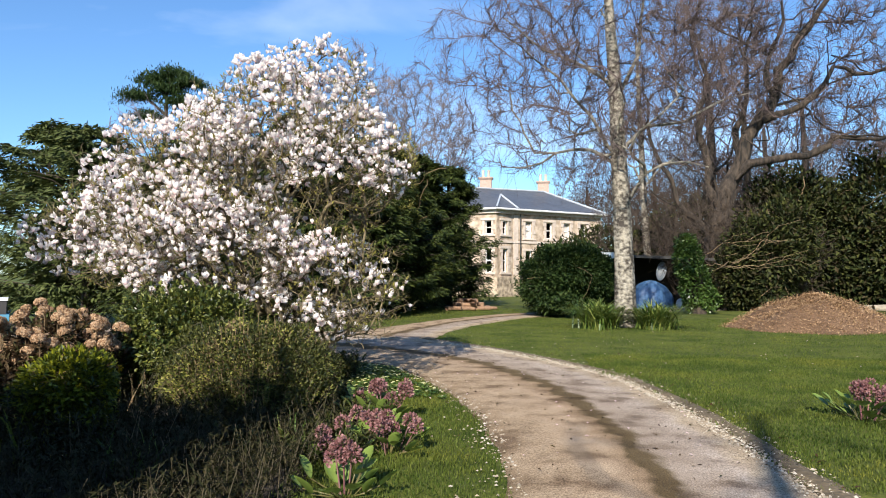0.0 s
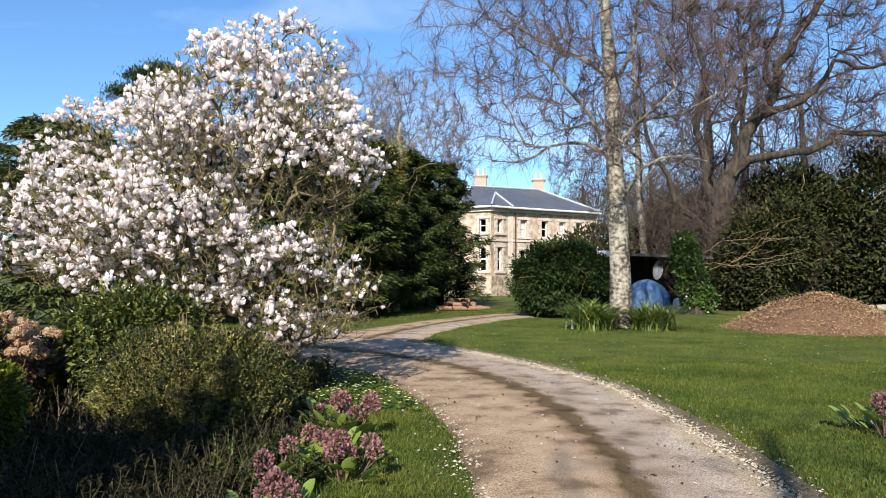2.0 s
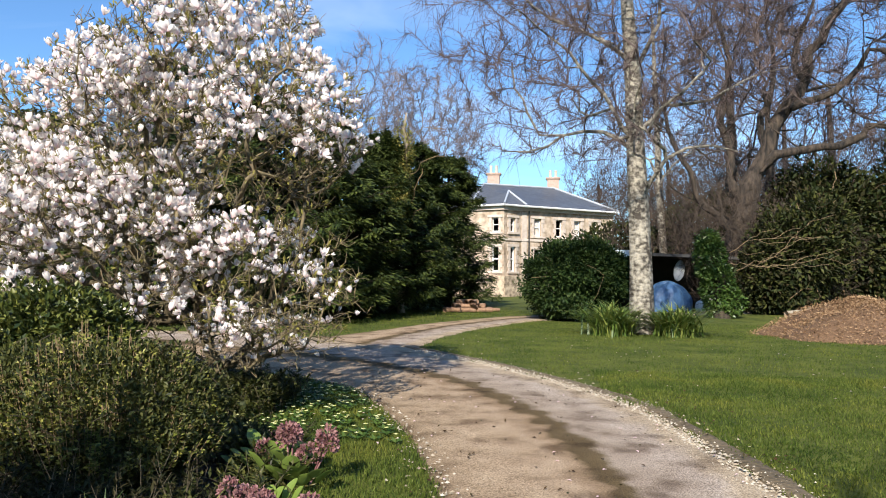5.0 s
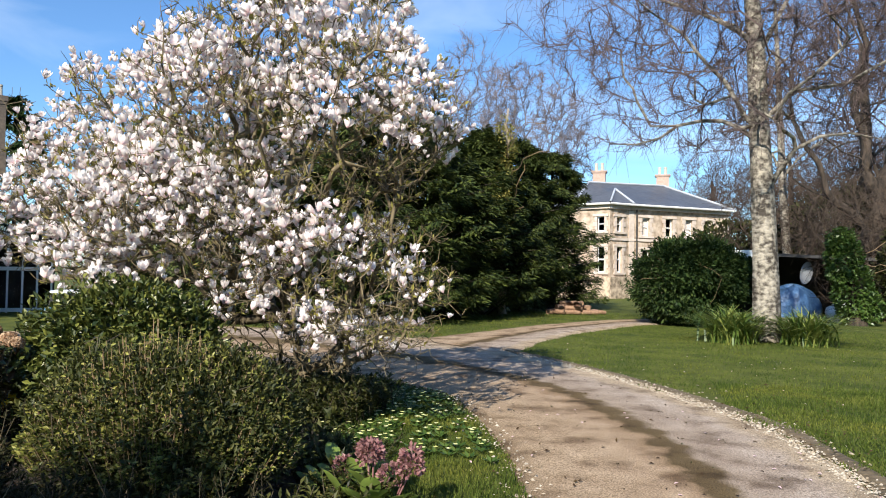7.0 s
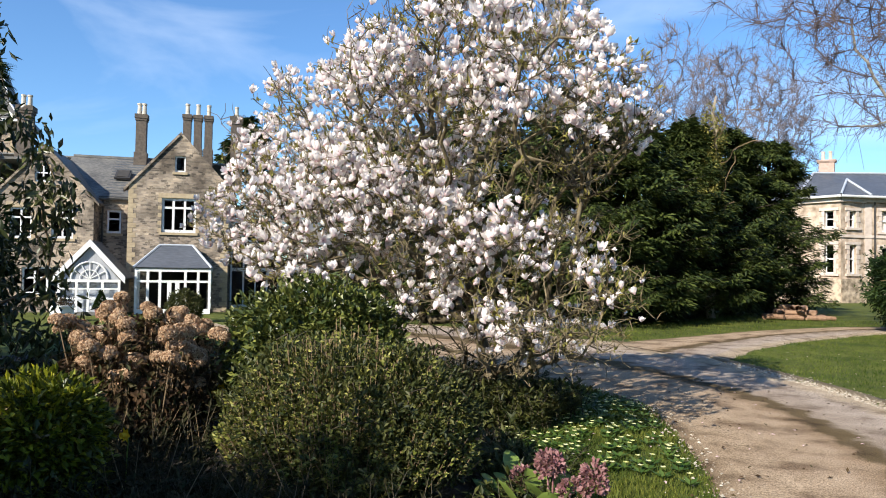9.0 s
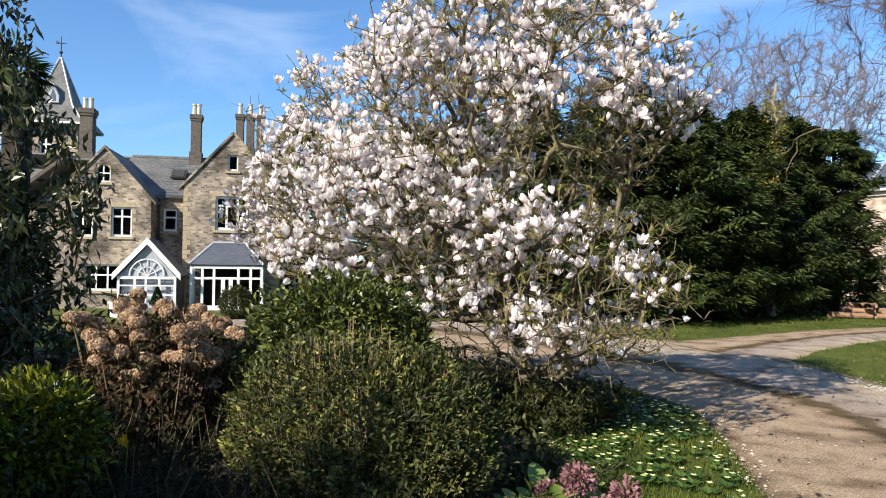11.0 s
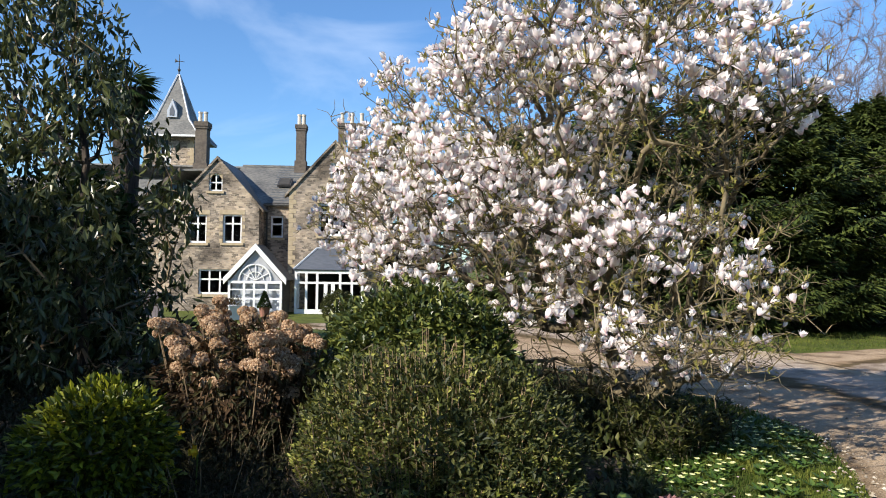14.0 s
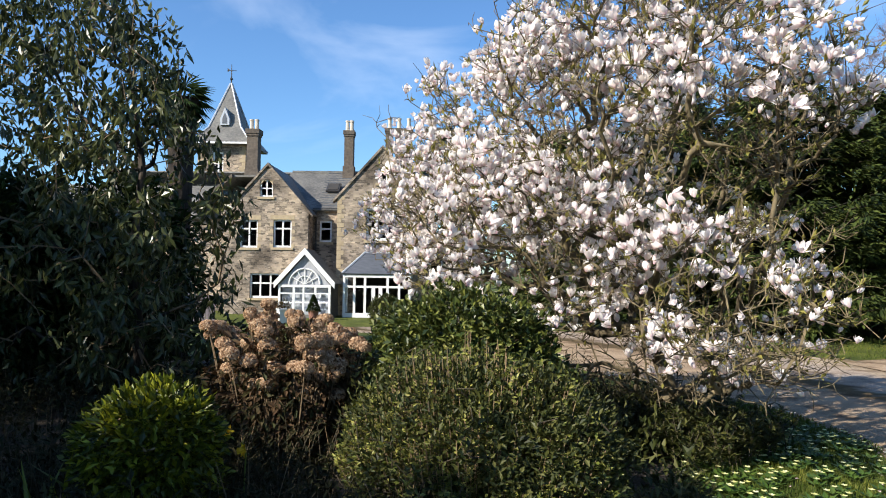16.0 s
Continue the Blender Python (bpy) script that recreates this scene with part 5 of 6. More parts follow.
spire = thing("ivy_clad_snag", pose(-2.9, 24.9, 0), "dead trunk wound with pale ivy among the conifers", "tree")
q, r_ = gnarl([(0, 0, 0), (0.05, 0, 3.0), (0.0, 0.1, 5.6), (0.1, 0.1, 6.7)], [0.14, 0.11, 0.07, 0.03], 0.06, 0.4, 410)
part("trunk", Builder().tube(q, r_, 7), DEAD_WOOD, spire, smooth=True)
for k_, l in enumerate(([(0.05, 0, 4.2), (0.5, -0.9, 4.5), (1.0, -1.5, 4.9), (1.6, -1.6, 5.0)], [(0.05, 0, 3.6), (0.4, -1.2, 3.4), (0.8, -1.9, 3.9), (1.1, -2.0, 4.6)], [(0, 0.05, 5.0), (0.5, -0.8, 5.6), (0.9, -1.2, 6.0), (1.5, -1.3, 5.9)], [(0.1, 0, 3.0), (0.6, -1.5, 2.9), (0.9, -2.1, 3.3)], [(0, 0, 4.6), (0.3, -1.0, 5.2), (0.3, -1.4, 5.9)])):
    part("limb", Builder().tube(gnarl(l, None, 0.07, 0.2, 420 + k_), 0.012, 5), DEAD_STEM, spire, "bare pale limb")
p, d = in_blobs(2600, [(0, -0.2, 5.4, 0.4, 0.35, 1.0), (0, -0.5, 4.2, 0.45, 0.5, 0.8), (0.1, -0.9, 3.2, 0.5, 0.5, 0.7)], 0.6, 430)
tagged(part("ivy", cloud(Builder(), p, d, 0.10, 0.06, 0.5, 0.7), MAG_LEAF, spire), kind="stuff")

# ---- lawn side: bush, birches, oak ----
shrub("evergreen_bush", "big rounded dark evergreen bush on the lawn", (2.65, 22.8, 0), [(0, 0, 1.15, 1.55, 1.4, 1.2), (0.5, 0, 1.3, 1.1, 1.1, 1.05)], 30000, 0.11, 0.05, DARK_LEAF, None, 60, 0.1, 0.6, 0.8, 131)
BIRCH_LIMBS = [gnarl(l, None, 0.07, 0.4, 400 + k_) for k_, l in enumerate((
    [(3.86, 18.6, 4.2), (3.0, 18.4, 4.75), (2.2, 18.3, 4.5), (1.5, 18.25, 4.1), (0.9, 18.2, 4.15)], [(3.86, 18.6, 4.45), (3.1, 18.5, 5.6), (2.4, 18.4, 6.5), (1.6, 18.3, 7.1), (0.9, 18.2, 7.7)],
    [(3.8, 18.65, 6.3), (2.9, 18.5, 7.0), (1.8, 18.4, 7.4), (0.8, 18.4, 8.2)], [(3.86, 18.6, 4.6), (4.7, 18.7, 5.4), (5.6, 18.8, 5.5), (6.5, 18.9, 6.1), (7.3, 18.9, 6.2)],
    [(3.8, 18.65, 6.0), (4.35, 18.75, 7.3), (4.6, 18.8, 9.0), (5.0, 18.8, 10.6)], [(3.93, 18.6, 3.2), (4.4, 18.4, 3.9), (5.2, 18.3, 4.3), (6.0, 18.3, 4.1)]))]
birch, P, r = bare_tree("birch_tree", "leafless silver birch with flaking pale bark", [(4.02, 18.6, -0.1), (4.0, 18.6, 0.5), (3.98, 18.6, 1.6), (3.93, 18.6, 3.0), (3.85, 18.62, 4.6), (3.8, 18.65, 6.2), (3.65, 18.6, 8.0), (3.55, 18.6, 10.5)], [0.36, 0.29, 0.26, 0.24, 0.21, 0.19, 0.14, 0.07],
                        [(3.4, 18.6, 7.5, 3.6, 3.2, 3.0), (2.6, 18.2, 5.6, 3.0, 2.5, 1.8), (5.0, 18.8, 6.5, 2.6, 2.5, 2.2), (3.6, 18.6, 10.0, 2.4, 2.4, 2.0), (0.7, 18.4, 7.4, 2.2, 2.0, 1.5)], 760, 0.0072, BARK_BIRCH, BARK_TWIG, 0.45, 0.46, 0.2, 141, 0.4, 0.0, 3400, 0.55, 0.022, 0.4, 0.22, twigs=10000, twig_len=0.5, limbs=BIRCH_LIMBS)
for k_, l in enumerate(BIRCH_LIMBS):
    part("limb", Builder().tube(l, np.linspace(0.06, 0.014, len(l)), 7), BARK_BIRCH, birch, smooth=True)
bare_tree("birch_tree", "second leafless birch standing behind the shelter", [(7.25, 34.5, -0.1), (7.2, 34.5, 1.9), (7.0, 34.5, 5.2), (6.85, 34.4, 9.2), (6.7, 34.4, 13)], [0.21, 0.18, 0.16, 0.12, 0.06],
          [(7.6, 34.5, 9.8, 3.4, 2.6, 4.2), (8.0, 34.5, 13.8, 2.6, 2.0, 2.6)], 260, 0.012, BARK_BIRCH, BARK_TWIG, 0.6, 0.42, 0.25, 142, 0.4, 0, 700, 1.0, 0.03, twigs=1200)
shrub("holly_bush", "dark green overgrown holly bush behind the wood-chip mound", (10.3, 27.6, 0), [(0, 0, 1.9, 1.5, 1.2, 1.9), (0.9, 0.2, 2.6, 1.2, 1.1, 1.7), (-0.9, 0.1, 1.2, 1.0, 1.0, 1.2)], 9000, 0.2, 0.09, HEDGE, None, 70, 0.1, 0.8, 0.75, 148, 0.012)
OAK, OAK_R = gnarl([(9.0, 31, -0.2), (9.1, 31, 1.2), (9.3, 31, 2.6), (9.8, 31, 4.2), (10.3, 31, 5.6), (11.0, 31.2, 7.0), (11.9, 31, 8.6), (12.2, 31, 10.2), (13.4, 31, 12.0), (14.8, 31, 14)], [0.6, 0.5, 0.46, 0.42, 0.36, 0.29, 0.25, 0.2, 0.15, 0.08], 0.16, 0.5, 7)
oak_limbs = [gnarl(l, None, 0.16, 0.5, 8 + k_) for k_, l in enumerate(([OAK[11], (11.6, 30.8, 6.5), (12.8, 30.7, 6.2), (14.2, 30.6, 7.0), (15.8, 30.5, 7.0), (17.5, 30.4, 7.9)], [OAK[9], (9.2, 31.2, 6.2), (8.7, 31.1, 7.6), (9.1, 31, 9.6), (8.5, 31, 11.5), (8.4, 31, 13.5)],
             [OAK[18], (13.4, 31.3, 9.0), (14.4, 31.2, 9.9), (16.0, 31, 9.8), (18.2, 31, 11)], [OAK[14], (10.6, 31, 8.8), (11.0, 31, 10.5), (10.5, 31, 12.8)]))]
oak, _p0, _r0 = bare_tree("oak_tree", "old leafless oak with gnarled leaning limbs", OAK, OAK_R,
          [(13.5, 31, 10.5, 4.5, 4.0, 3.6), (10, 31, 10.8, 3.2, 3.5, 3.4), (16.5, 30.5, 9, 4, 3.5, 2.6), (13, 31, 13.5, 5, 4, 2.5)], 640, 0.013, BARK_OAK, BARK_TWIG, 0.5, 0.40, 0.12, 143, 0.35, 0, 0, 0.8, 0.05, 0.55, 0.5, twigs=9500, twig_len=0.8, limbs=oak_limbs)
# heavy gnarled limbs of the oak, tapering from the fork
for i, (l, r0) in enumerate((([(10.5, 31.0, 5.7), (11.7, 30.6, 6.3), (12.9, 30.4, 6.1), (14.2, 30.4, 7.1), (15.8, 30.3, 6.9), (17.6, 30.2, 8.0)], 0.21),
                             ([(9.7, 31.1, 4.2), (8.9, 31.0, 5.4), (8.9, 30.9, 7.4), (9.2, 30.9, 9.6), (8.7, 30.9, 12.0), (8.9, 30.9, 14)], 0.22),
                             ([(11.5, 31.0, 8.0), (13.0, 30.9, 8.6), (14.2, 30.8, 9.9), (16.0, 30.7, 9.8), (18.2, 30.6, 11.2)], 0.17),
                             ([(10.6, 31.1, 6.4), (10.2, 31.0, 7.6), (10.9, 30.9, 9.2), (10.6, 30.8, 11.0), (11.3, 30.8, 13.5)], 0.17),
                             ([(9.3, 31.0, 3.0), (8.1, 30.7, 4.3), (7.0, 30.5, 6.4), (6.6, 30.4, 8.2), (5.8, 30.4, 9.6)], 0.15),
                             ([(12.0, 31.0, 9.0), (11.6, 30.9, 10.4), (12.4, 30.8, 12.0), (12.2, 30.8, 14.0)], 0.14))):
    k_ = len(l)
    q, r_ = gnarl(l, [r0 * (1 - 0.82 * j / (k_ - 1)) for j in range(k_)], 0.15, 0.5, 60 + i)
    b = Builder()
    b.tube(q, r_, 8)
    for j in range(3, len(q) - 1, 3):
        e1 = np.array(q[j]) + np.array([(-1) ** j * 0.7, 0.2, 0.5])
        e2 = e1 + np.array([(-1) ** j * 0.7, 0.1, 0.2 + 0.3 * (j % 2)])
        b.tube(gnarl([q[j], e1, e2], None, 0.1, 0.3, 70 + i * 20 + j), 0.035, 5)
    part("limb", b, BARK_OAK, oak, smooth=True)
for i, (x, y, h, s_) in enumerate(((11.4, 40, 18, 0.36), (13.6, 41, 16, 0.3), (8.0, 80, 16, 0.35), (17.5, 43, 16, 0.3), (15, 78, 19, 0.4), (24, 70, 22, 0.4), (34, 62, 20, 0.35))):
    bare_tree("woodland_tree", "tall leafless tree in the wood behind the garden", [(x, y, -0.5), (x, y, h * 0.2), (x + 0.2, y, h * 0.45), (x, y, h * 0.7)], [s_, s_ * 0.85, s_ * 0.7, s_ * 0.4],
              [(x, y, h * 0.65, h * 0.26, h * 0.26, h * 0.36)], 300, 0.014, BARK_OAK, BARK_TWIG, 0.9, 0.42, 0.25, 150 + i, 0.4, 0, 0, 1, 0.05, twigs=1500, twig_len=1.0)
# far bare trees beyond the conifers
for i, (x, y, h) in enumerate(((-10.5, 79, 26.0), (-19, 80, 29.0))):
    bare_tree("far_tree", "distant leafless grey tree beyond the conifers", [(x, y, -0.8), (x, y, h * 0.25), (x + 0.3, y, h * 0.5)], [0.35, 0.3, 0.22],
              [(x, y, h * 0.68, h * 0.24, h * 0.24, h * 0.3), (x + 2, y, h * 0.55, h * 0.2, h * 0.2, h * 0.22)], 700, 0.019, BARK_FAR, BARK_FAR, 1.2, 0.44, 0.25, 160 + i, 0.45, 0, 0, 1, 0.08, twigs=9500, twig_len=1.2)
# hedge belt at the right
for i, (x, y, rx, rz, n) in enumerate(((13.3, 32.5, 2.8, 3.5, 17000), (17.0, 32, 3.0, 3.8, 18000), (21.3, 30, 3.2, 4.9, 20000), (25, 29, 3.2, 5.0, 12000), (10.0, 36.5, 3.2, 3.0, 12000), (5.6, 37.5, 3.2, 2.2, 9000))):
    tagged(shrub("hedge_shrub", "tall overgrown dark evergreen hedge shrub", (x, y, 0), [(0, 0, rz * 0.75, rx, 2.0, rz), (rx * 0.5, 0.2, rz * 0.6, rx * 0.7, 1.8, rz * 0.9)], n, 0.26, 0.12, HEDGE, None, 60, 0.1, 0.7, 0.8, 170 + i, 0.02), group="hedge belt")
# dark trees beyond the border, and a flat-topped cedar
for i, (x, y, h, r) in enumerate(((-20.0, 31.5, 9.6, 4.0), (-15.5, 32, 8.2, 3.8), (-10.5, 29, 6.6, 3.2), (-23.5, 33.5, 10.4, 3.4))):
    tagged(conifer("dark_conifer", "tall dark evergreen tree beyond the garden", (x, y, -0.8), h, r, 24000, OLIVE_CONIFER, 180 + i, 0.6, size=1.7, leaf_len=0.22), group="dark evergreens")


# ---- unseen trees behind the walker, added to shade the border and drive ----
for i, (x, y, h, r) in enumerate(((-8.3, 0.6, 6.4, 2.1), (-5.9, -3.4, 7.4, 1.9), (-8.8, -3.4, 10.0, 2.6), (-11.5, -2.0, 11.0, 2.8))):
    conifer("light_blocking_conifer", "unseen dark evergreen added to shade the border", (x, y, 0), h, r, 9000, DARK_LEAF, 200 + i, 0.6)
# far belt, never in view, added to cut the low sky light
for i in range(9):
    tagged(conifer("light_blocking_conifer", "tall unseen evergreen added to block sky light behind the garden", (-38 + i * 9.5, -27 - 2.5 * (i % 2), 0), 15.5, 5.6, 5200, DARK_LEAF, 230 + i, 0.6, size=3.4), group="evergreen belt")
# added out of view; its top is shaped to set the border's shadow edge
bh = thing("shade_hedge", pose(-2.6, -3.0, 0), "unseen dense evergreen hedge added to shade the border", "hedge")
g = np.random.default_rng(215)
p = g.uniform((-2.4, -0.6, 0.1), (1.1, 0.6, 5.28), (16000, 3))
p[:, 2] *= 1 + 0.1 * np.abs(p[:, 0] + 0.3)
p[:, 2] -= 0.12 * np.abs(np.sin(p[:, 0] * 3.1)) + 0.1 * g.random(len(p))
tagged(part("foliage", cloud(Builder(), p, unit(g.normal(size=p.shape)), 0.24, 0.12), DARK_LEAF, bh), kind="stuff")
for i in range(5):
    part("stem", Builder().tube([(-2 + i * 0.75, 0, -0.1), (-2 + i * 0.75, 0.1, 2.5), (-1.9 + i * 0.75, 0, 4.6)], [0.09, 0.07, 0.03], 6), BARK_OAK, bh)
bare_tree("boundary_tree", "leafless tree beside the drive behind the walker", [(0.9, -9.4, -0.2), (1.0, -9.4, 3), (1.15, -9.3, 6), (1.4, -9.2, 9), (1.7, -9.2, 10.5)], [0.26, 0.2, 0.16, 0.1, 0.06], [(2.0, -9, 9.4, 2.4, 1.6, 2.2), (3.4, -8.5, 8.4, 1.8, 1.5, 1.6)], 60, 0.02, BARK_OAK, BARK_TWIG, 0.6, 0.42, 0.25, 210, 0.4, split=0.05)

# ---- planting on the ground ----
def scatter(n, x0, x1, y0, y1, inside, seed):
    g = np.random.default_rng(seed)
    p = np.column_stack([g.uniform(x0, x1, n), g.uniform(y0, y1, n)])
    return p[inside(p)]


DL, DR = spline(DRIVE_LEFT, 400), spline(DRIVE_RIGHT, 400)
BL, BR = spline(BRANCH_LEFT, 200), spline(BRANCH_RIGHT, 200)
BEDR = spline(BED_RIGHT, 100)


def signed(line, p):
    """Distance of p from a line in plan; positive to the right of its course."""
    d2 = ((p[:, None, :] - line[None]) ** 2).sum(2)
    j = np.clip(d2.argmin(1), 0, len(line) - 2)
    t = line[j + 1] - line[j]
    o = p - line[j]
    return np.sign(t[:, 1] * o[:, 0] - t[:, 0] * o[:, 1]) * np.sqrt(d2.min(1))


def on_verge(p):
    return (signed(DL, p) < 0.03) & (signed(BEDR, p) > -0.15)


def on_lawn(p):
    return (signed(DR, p) > 0.07 + wobble(np.column_stack([p * 4.0, p[:, 0]]), 1.0, 0.2)) & ((signed(BR, p) > 0) | (p[:, 1] < 13.5))


def blades(p, h, w, mat_, name, label, seed, lean=0.35):
    g = np.random.default_rng(seed)
    n = len(p)
    z = ground_z(p[:, 0], p[:, 1]) - 0.012
    d = np.column_stack([g.normal(size=(n, 2)) * lean, np.ones(n)])
    b = Builder().leaves(np.column_stack([p, z]), d, g.normal(size=(n, 3)), h * g.uniform(0.5, 1.4, n) * (1 + 0.35 * np.sin(2.3 * p[:, 0] + 1.7 * np.sin(1.9 * p[:, 1])) * np.sin(2.9 * p[:, 1] + p[:, 0])), w * g.uniform(0.7, 1.3, n), 0.2)
    return tagged(part(name, b, mat_), label, "grass", kind="stuff")


blades(scatter(90000, -2.4, 1.5, 3.8, 11.2, on_verge, 221), 0.04, 0.007, BLADE, "grass", "short green grass of the verge", 222)
lawn_p = np.vstack([scatter(90000, 2.4, 8, 4.5, 12, on_lawn, 223), scatter(70000, -0.6, 11, 11, 22, on_lawn, 224)])
blades(lawn_p, 0.035, 0.009, BLADE, "grass", "short green lawn grass beside the drive", 225)
strip = scatter(26000, -9, 3, 12, 27, lambda p: (signed(BL, p) < -0.02) & (signed(DR, p) > 0.02), 226)
blades(strip, 0.06, 0.012, BLADE, "grass", "rough grass under the conifers", 227)

# loose gravel along the edges
g = np.random.default_rng(231)
b = Builder()
for line, side, n in ((DR, 1, 13000), (DL, -1, 3200)):
    j = g.integers(0, len(line) - 1, n * 3)
    p = line[j] + (line[j + 1] - line[j]) * g.random((n * 3, 1))
    p = p[(p[:, 1] > 3.8) & (p[:, 1] < 14)][:n]
    t = unit(np.column_stack([g.normal(size=(len(p), 2))]))
    p = p + np.column_stack([g.normal(size=len(p)) * 0.15 - 0.10 * side, g.normal(size=len(p)) * 0.08])
    m = len(p)
    r_ = 0.005 + 0.013 * g.random(m) ** 2
    oct_ = np.array([(1, 0, 0), (0, 1, 0), (-1, 0, 0), (0, -1, 0), (0, 0, 0.7)])
    v = np.column_stack([p, ground_z(p[:, 0], p[:, 1]) + 0.008])[:, None, :] + oct_[None] * r_[:, None, None] * g.uniform(0.7, 1.3, (m, 5, 1))
    i5 = np.arange(m)[:, None] * 5
    f = np.concatenate([i5 + np.array([[k_, (k_ + 1) % 4, 4]]) for k_ in range(4)], 0)
    b.add(v.reshape(-1, 3), f)
tagged(part("gravel", b, PEBBLE), "loose pale gravel along the drive's edges", "gravel", kind="stuff")

# grass and moss growing in the middle strip of the drive
mid = 0.42 * DL + 0.58 * DR
j = g.integers(0, 399, 16000)
p = mid[j] + g.normal(size=(16000, 2)) * 0.16
p = p[(p[:, 1] > 3.5) & (p[:, 1] < 9) & (wobble(np.column_stack([p * 2, p[:, 0]]), 1.0, 1.0) > 0.0)]
blades(p + 0, 0.03, 0.007, BLADE, "moss_grass", "thin grass in the drive's middle strip", 233)

# primroses and fallen petals on the verge
b, lf = Builder(), Builder()
p = scatter(520, -2.2, 0.9, 7.3, 10.3, lambda q: on_verge(q) & (signed(DL, q) < -0.12), 241)
g = np.random.default_rng(242)
p = p[np.argsort(((p - np.array([-0.55, 8.5])) ** 2).sum(1) + g.random(len(p)) * 1.2)][:210]
for x, y in p:
    z = 0.05 + 0.03 * g.random()
    a = np.arange(5) * 1.2566 + g.random()
    b.leaves(np.repeat([[x, y, z]], 5, 0), np.column_stack([np.cos(a), np.sin(a), np.full(5, 0.35)]), np.repeat([[0, 0, 1.0]], 5, 0), 0.024, 0.022, 0.05)
    a = np.arange(6) * 1.05 + g.random()
    lf.leaves(np.repeat([[x, y, 0.005]], 6, 0), np.column_stack([np.cos(a), np.sin(a), np.full(6, 0.5)]), np.repeat([[0, 0, 1.0]], 6, 0), 0.09, 0.035, 0.1)
pr = thing("primroses", Matrix.Identity(4), "drift of pale yellow primroses in the grass", "flowers")
tagged(part("petals", b, YELLOW, pr), kind="stuff")
tagged(part("leaves", lf, IVY, pr), kind="stuff")
fpet = np.vstack([scatter(90, -1.5, 3.2, 5, 12, lambda q: signed(DL, q) > -1.2, 243), scatter(90, 0, 8, 10, 17, on_lawn, 244), scatter(40, -1.5, 1.2, 5.5, 9, on_verge, 245)])
b = Builder().leaves(np.column_stack([fpet, np.full(len(fpet), 0.03)]), np.column_stack([g.normal(size=(len(fpet), 2)), np.full(len(fpet), 0.1)]), np.repeat([[0, 0, 1.0]], len(fpet), 0), 0.036, 0.018, 0.3)
tagged(part("fallen_petals", b, PETAL), "fallen white petals on drive and grass", "petals", kind="stuff")

litter = np.vstack([scatter(420, -0.5, 3.6, 4.5, 12, lambda q: signed(DL, q) > -0.3, 246), scatter(500, 1.5, 4.4, 4.5, 12, lambda q: np.abs(signed(DR, q) - 0.1) < 0.3, 247)])
b = Builder().leaves(np.column_stack([litter, np.full(len(litter), 0.028)]), np.column_stack([g.normal(size=(len(litter), 2)), np.full(len(litter), 0.15)]), g.normal(size=(len(litter), 3)) * 0.3 + np.array([0, 0, 1.0]), g.uniform(0.02, 0.05, len(litter)), g.uniform(0.01, 0.024, len(litter)), 0.3)
tagged(part("leaf_litter", b, HYD_LEAF), "small dry brown leaves blown onto the drive", "leaf litter", kind="stuff")

# low ground cover under the magnolia and through the border
p = scatter(9000, -6.5, 0.0, 6.6, 10.4, lambda q: (signed(BEDR, q) < 0.02) & (wobble(np.column_stack([q * 1.5, q[:, 1]]), 1.0, 1.0) > -0.35), 251)
n = len(p)
gc = cloud(Builder(), np.column_stack([p, np.abs(g.normal(size=n)) * 0.10 + 0.02]), np.column_stack([g.normal(size=(n, 2)), np.full(n, 0.8)]), 0.07, 0.035, 0, 0.5)
tagged(part("ground_cover", gc, DARK_OLIVE_LEAF), "low leafy green ground cover under the magnolia", "ground cover", kind="stuff")


def perennials(name, label, pts, h, mat_leaf, stems, leaves, seed, mat_stem=None, ll=0.05, lw=0.014):
    """Many upright leafy stems, past counting."""
    g = np.random.default_rng(seed)
    sb_, lb_ = Builder(), Builder()
    n = len(pts)
    for x, y in pts:
        hh = h * g.uniform(0.55, 1.2)
        dx, dy = g.normal(size=2) * 0.10
        sb_.tube([(x, y, -0.02), (x + dx * 0.4, y + dy * 0.4, hh * 0.5), (x + dx, y + dy, hh)], [0.0035, 0.003, 0.0015], 3, cap=False)
        t = g.uniform(0.3, 1.0, leaves)[:, None]
        q = np.array([[x, y, 0]]) + np.array([[dx, dy, hh]]) * t
        d = np.column_stack([g.normal(size=(leaves, 2)), g.uniform(0.1, 0.9, leaves)])
        lb_.leaves(q, d, np.repeat([[0, 0, 1.0]], leaves, 0), ll * g.uniform(0.6, 1.4, leaves), lw, 0.2)
    t_ = thing(name, Matrix.Identity(4), label, "perennials", kind="stuff")
    part("stem_framework", sb_, mat_stem or DEAD_STEM, t_)
    part("foliage", lb_, mat_leaf, t_)
    return t_


in_bed = lambda q: (signed(BEDR, q) < -0.05) & (np.hypot((q[:, 0] + 1.08) / 0.95, (q[:, 1] - 6.0) / 0.6) > 1)
# leaf and stem colours here hold the border's deep shade
perennials("border_perennials", "dark leafy stems filling the front of the border", scatter(2300, -3.6, 0.1, 2.6, 5.6, in_bed, 261), 0.33, SHADED_BORDER_LEAF, 1, 18, 262, DARK_STEM)
perennials("border_perennials", "tangled dark stems at the back of the border", scatter(1300, -6.5, -1.5, 4.2, 9.5, in_bed, 263), 0.45, SHADED_BORDER_LEAF, 1, 16, 264, DARK_STEM, ll=0.07, lw=0.02)
perennials("dry_stems", "dry brown dead stems standing in the border", scatter(150, -3.8, -0.6, 4.0, 6.6, in_bed, 265), 0.42, HYD_LEAF, 1, 3, 266, ll=0.06, lw=0.01)

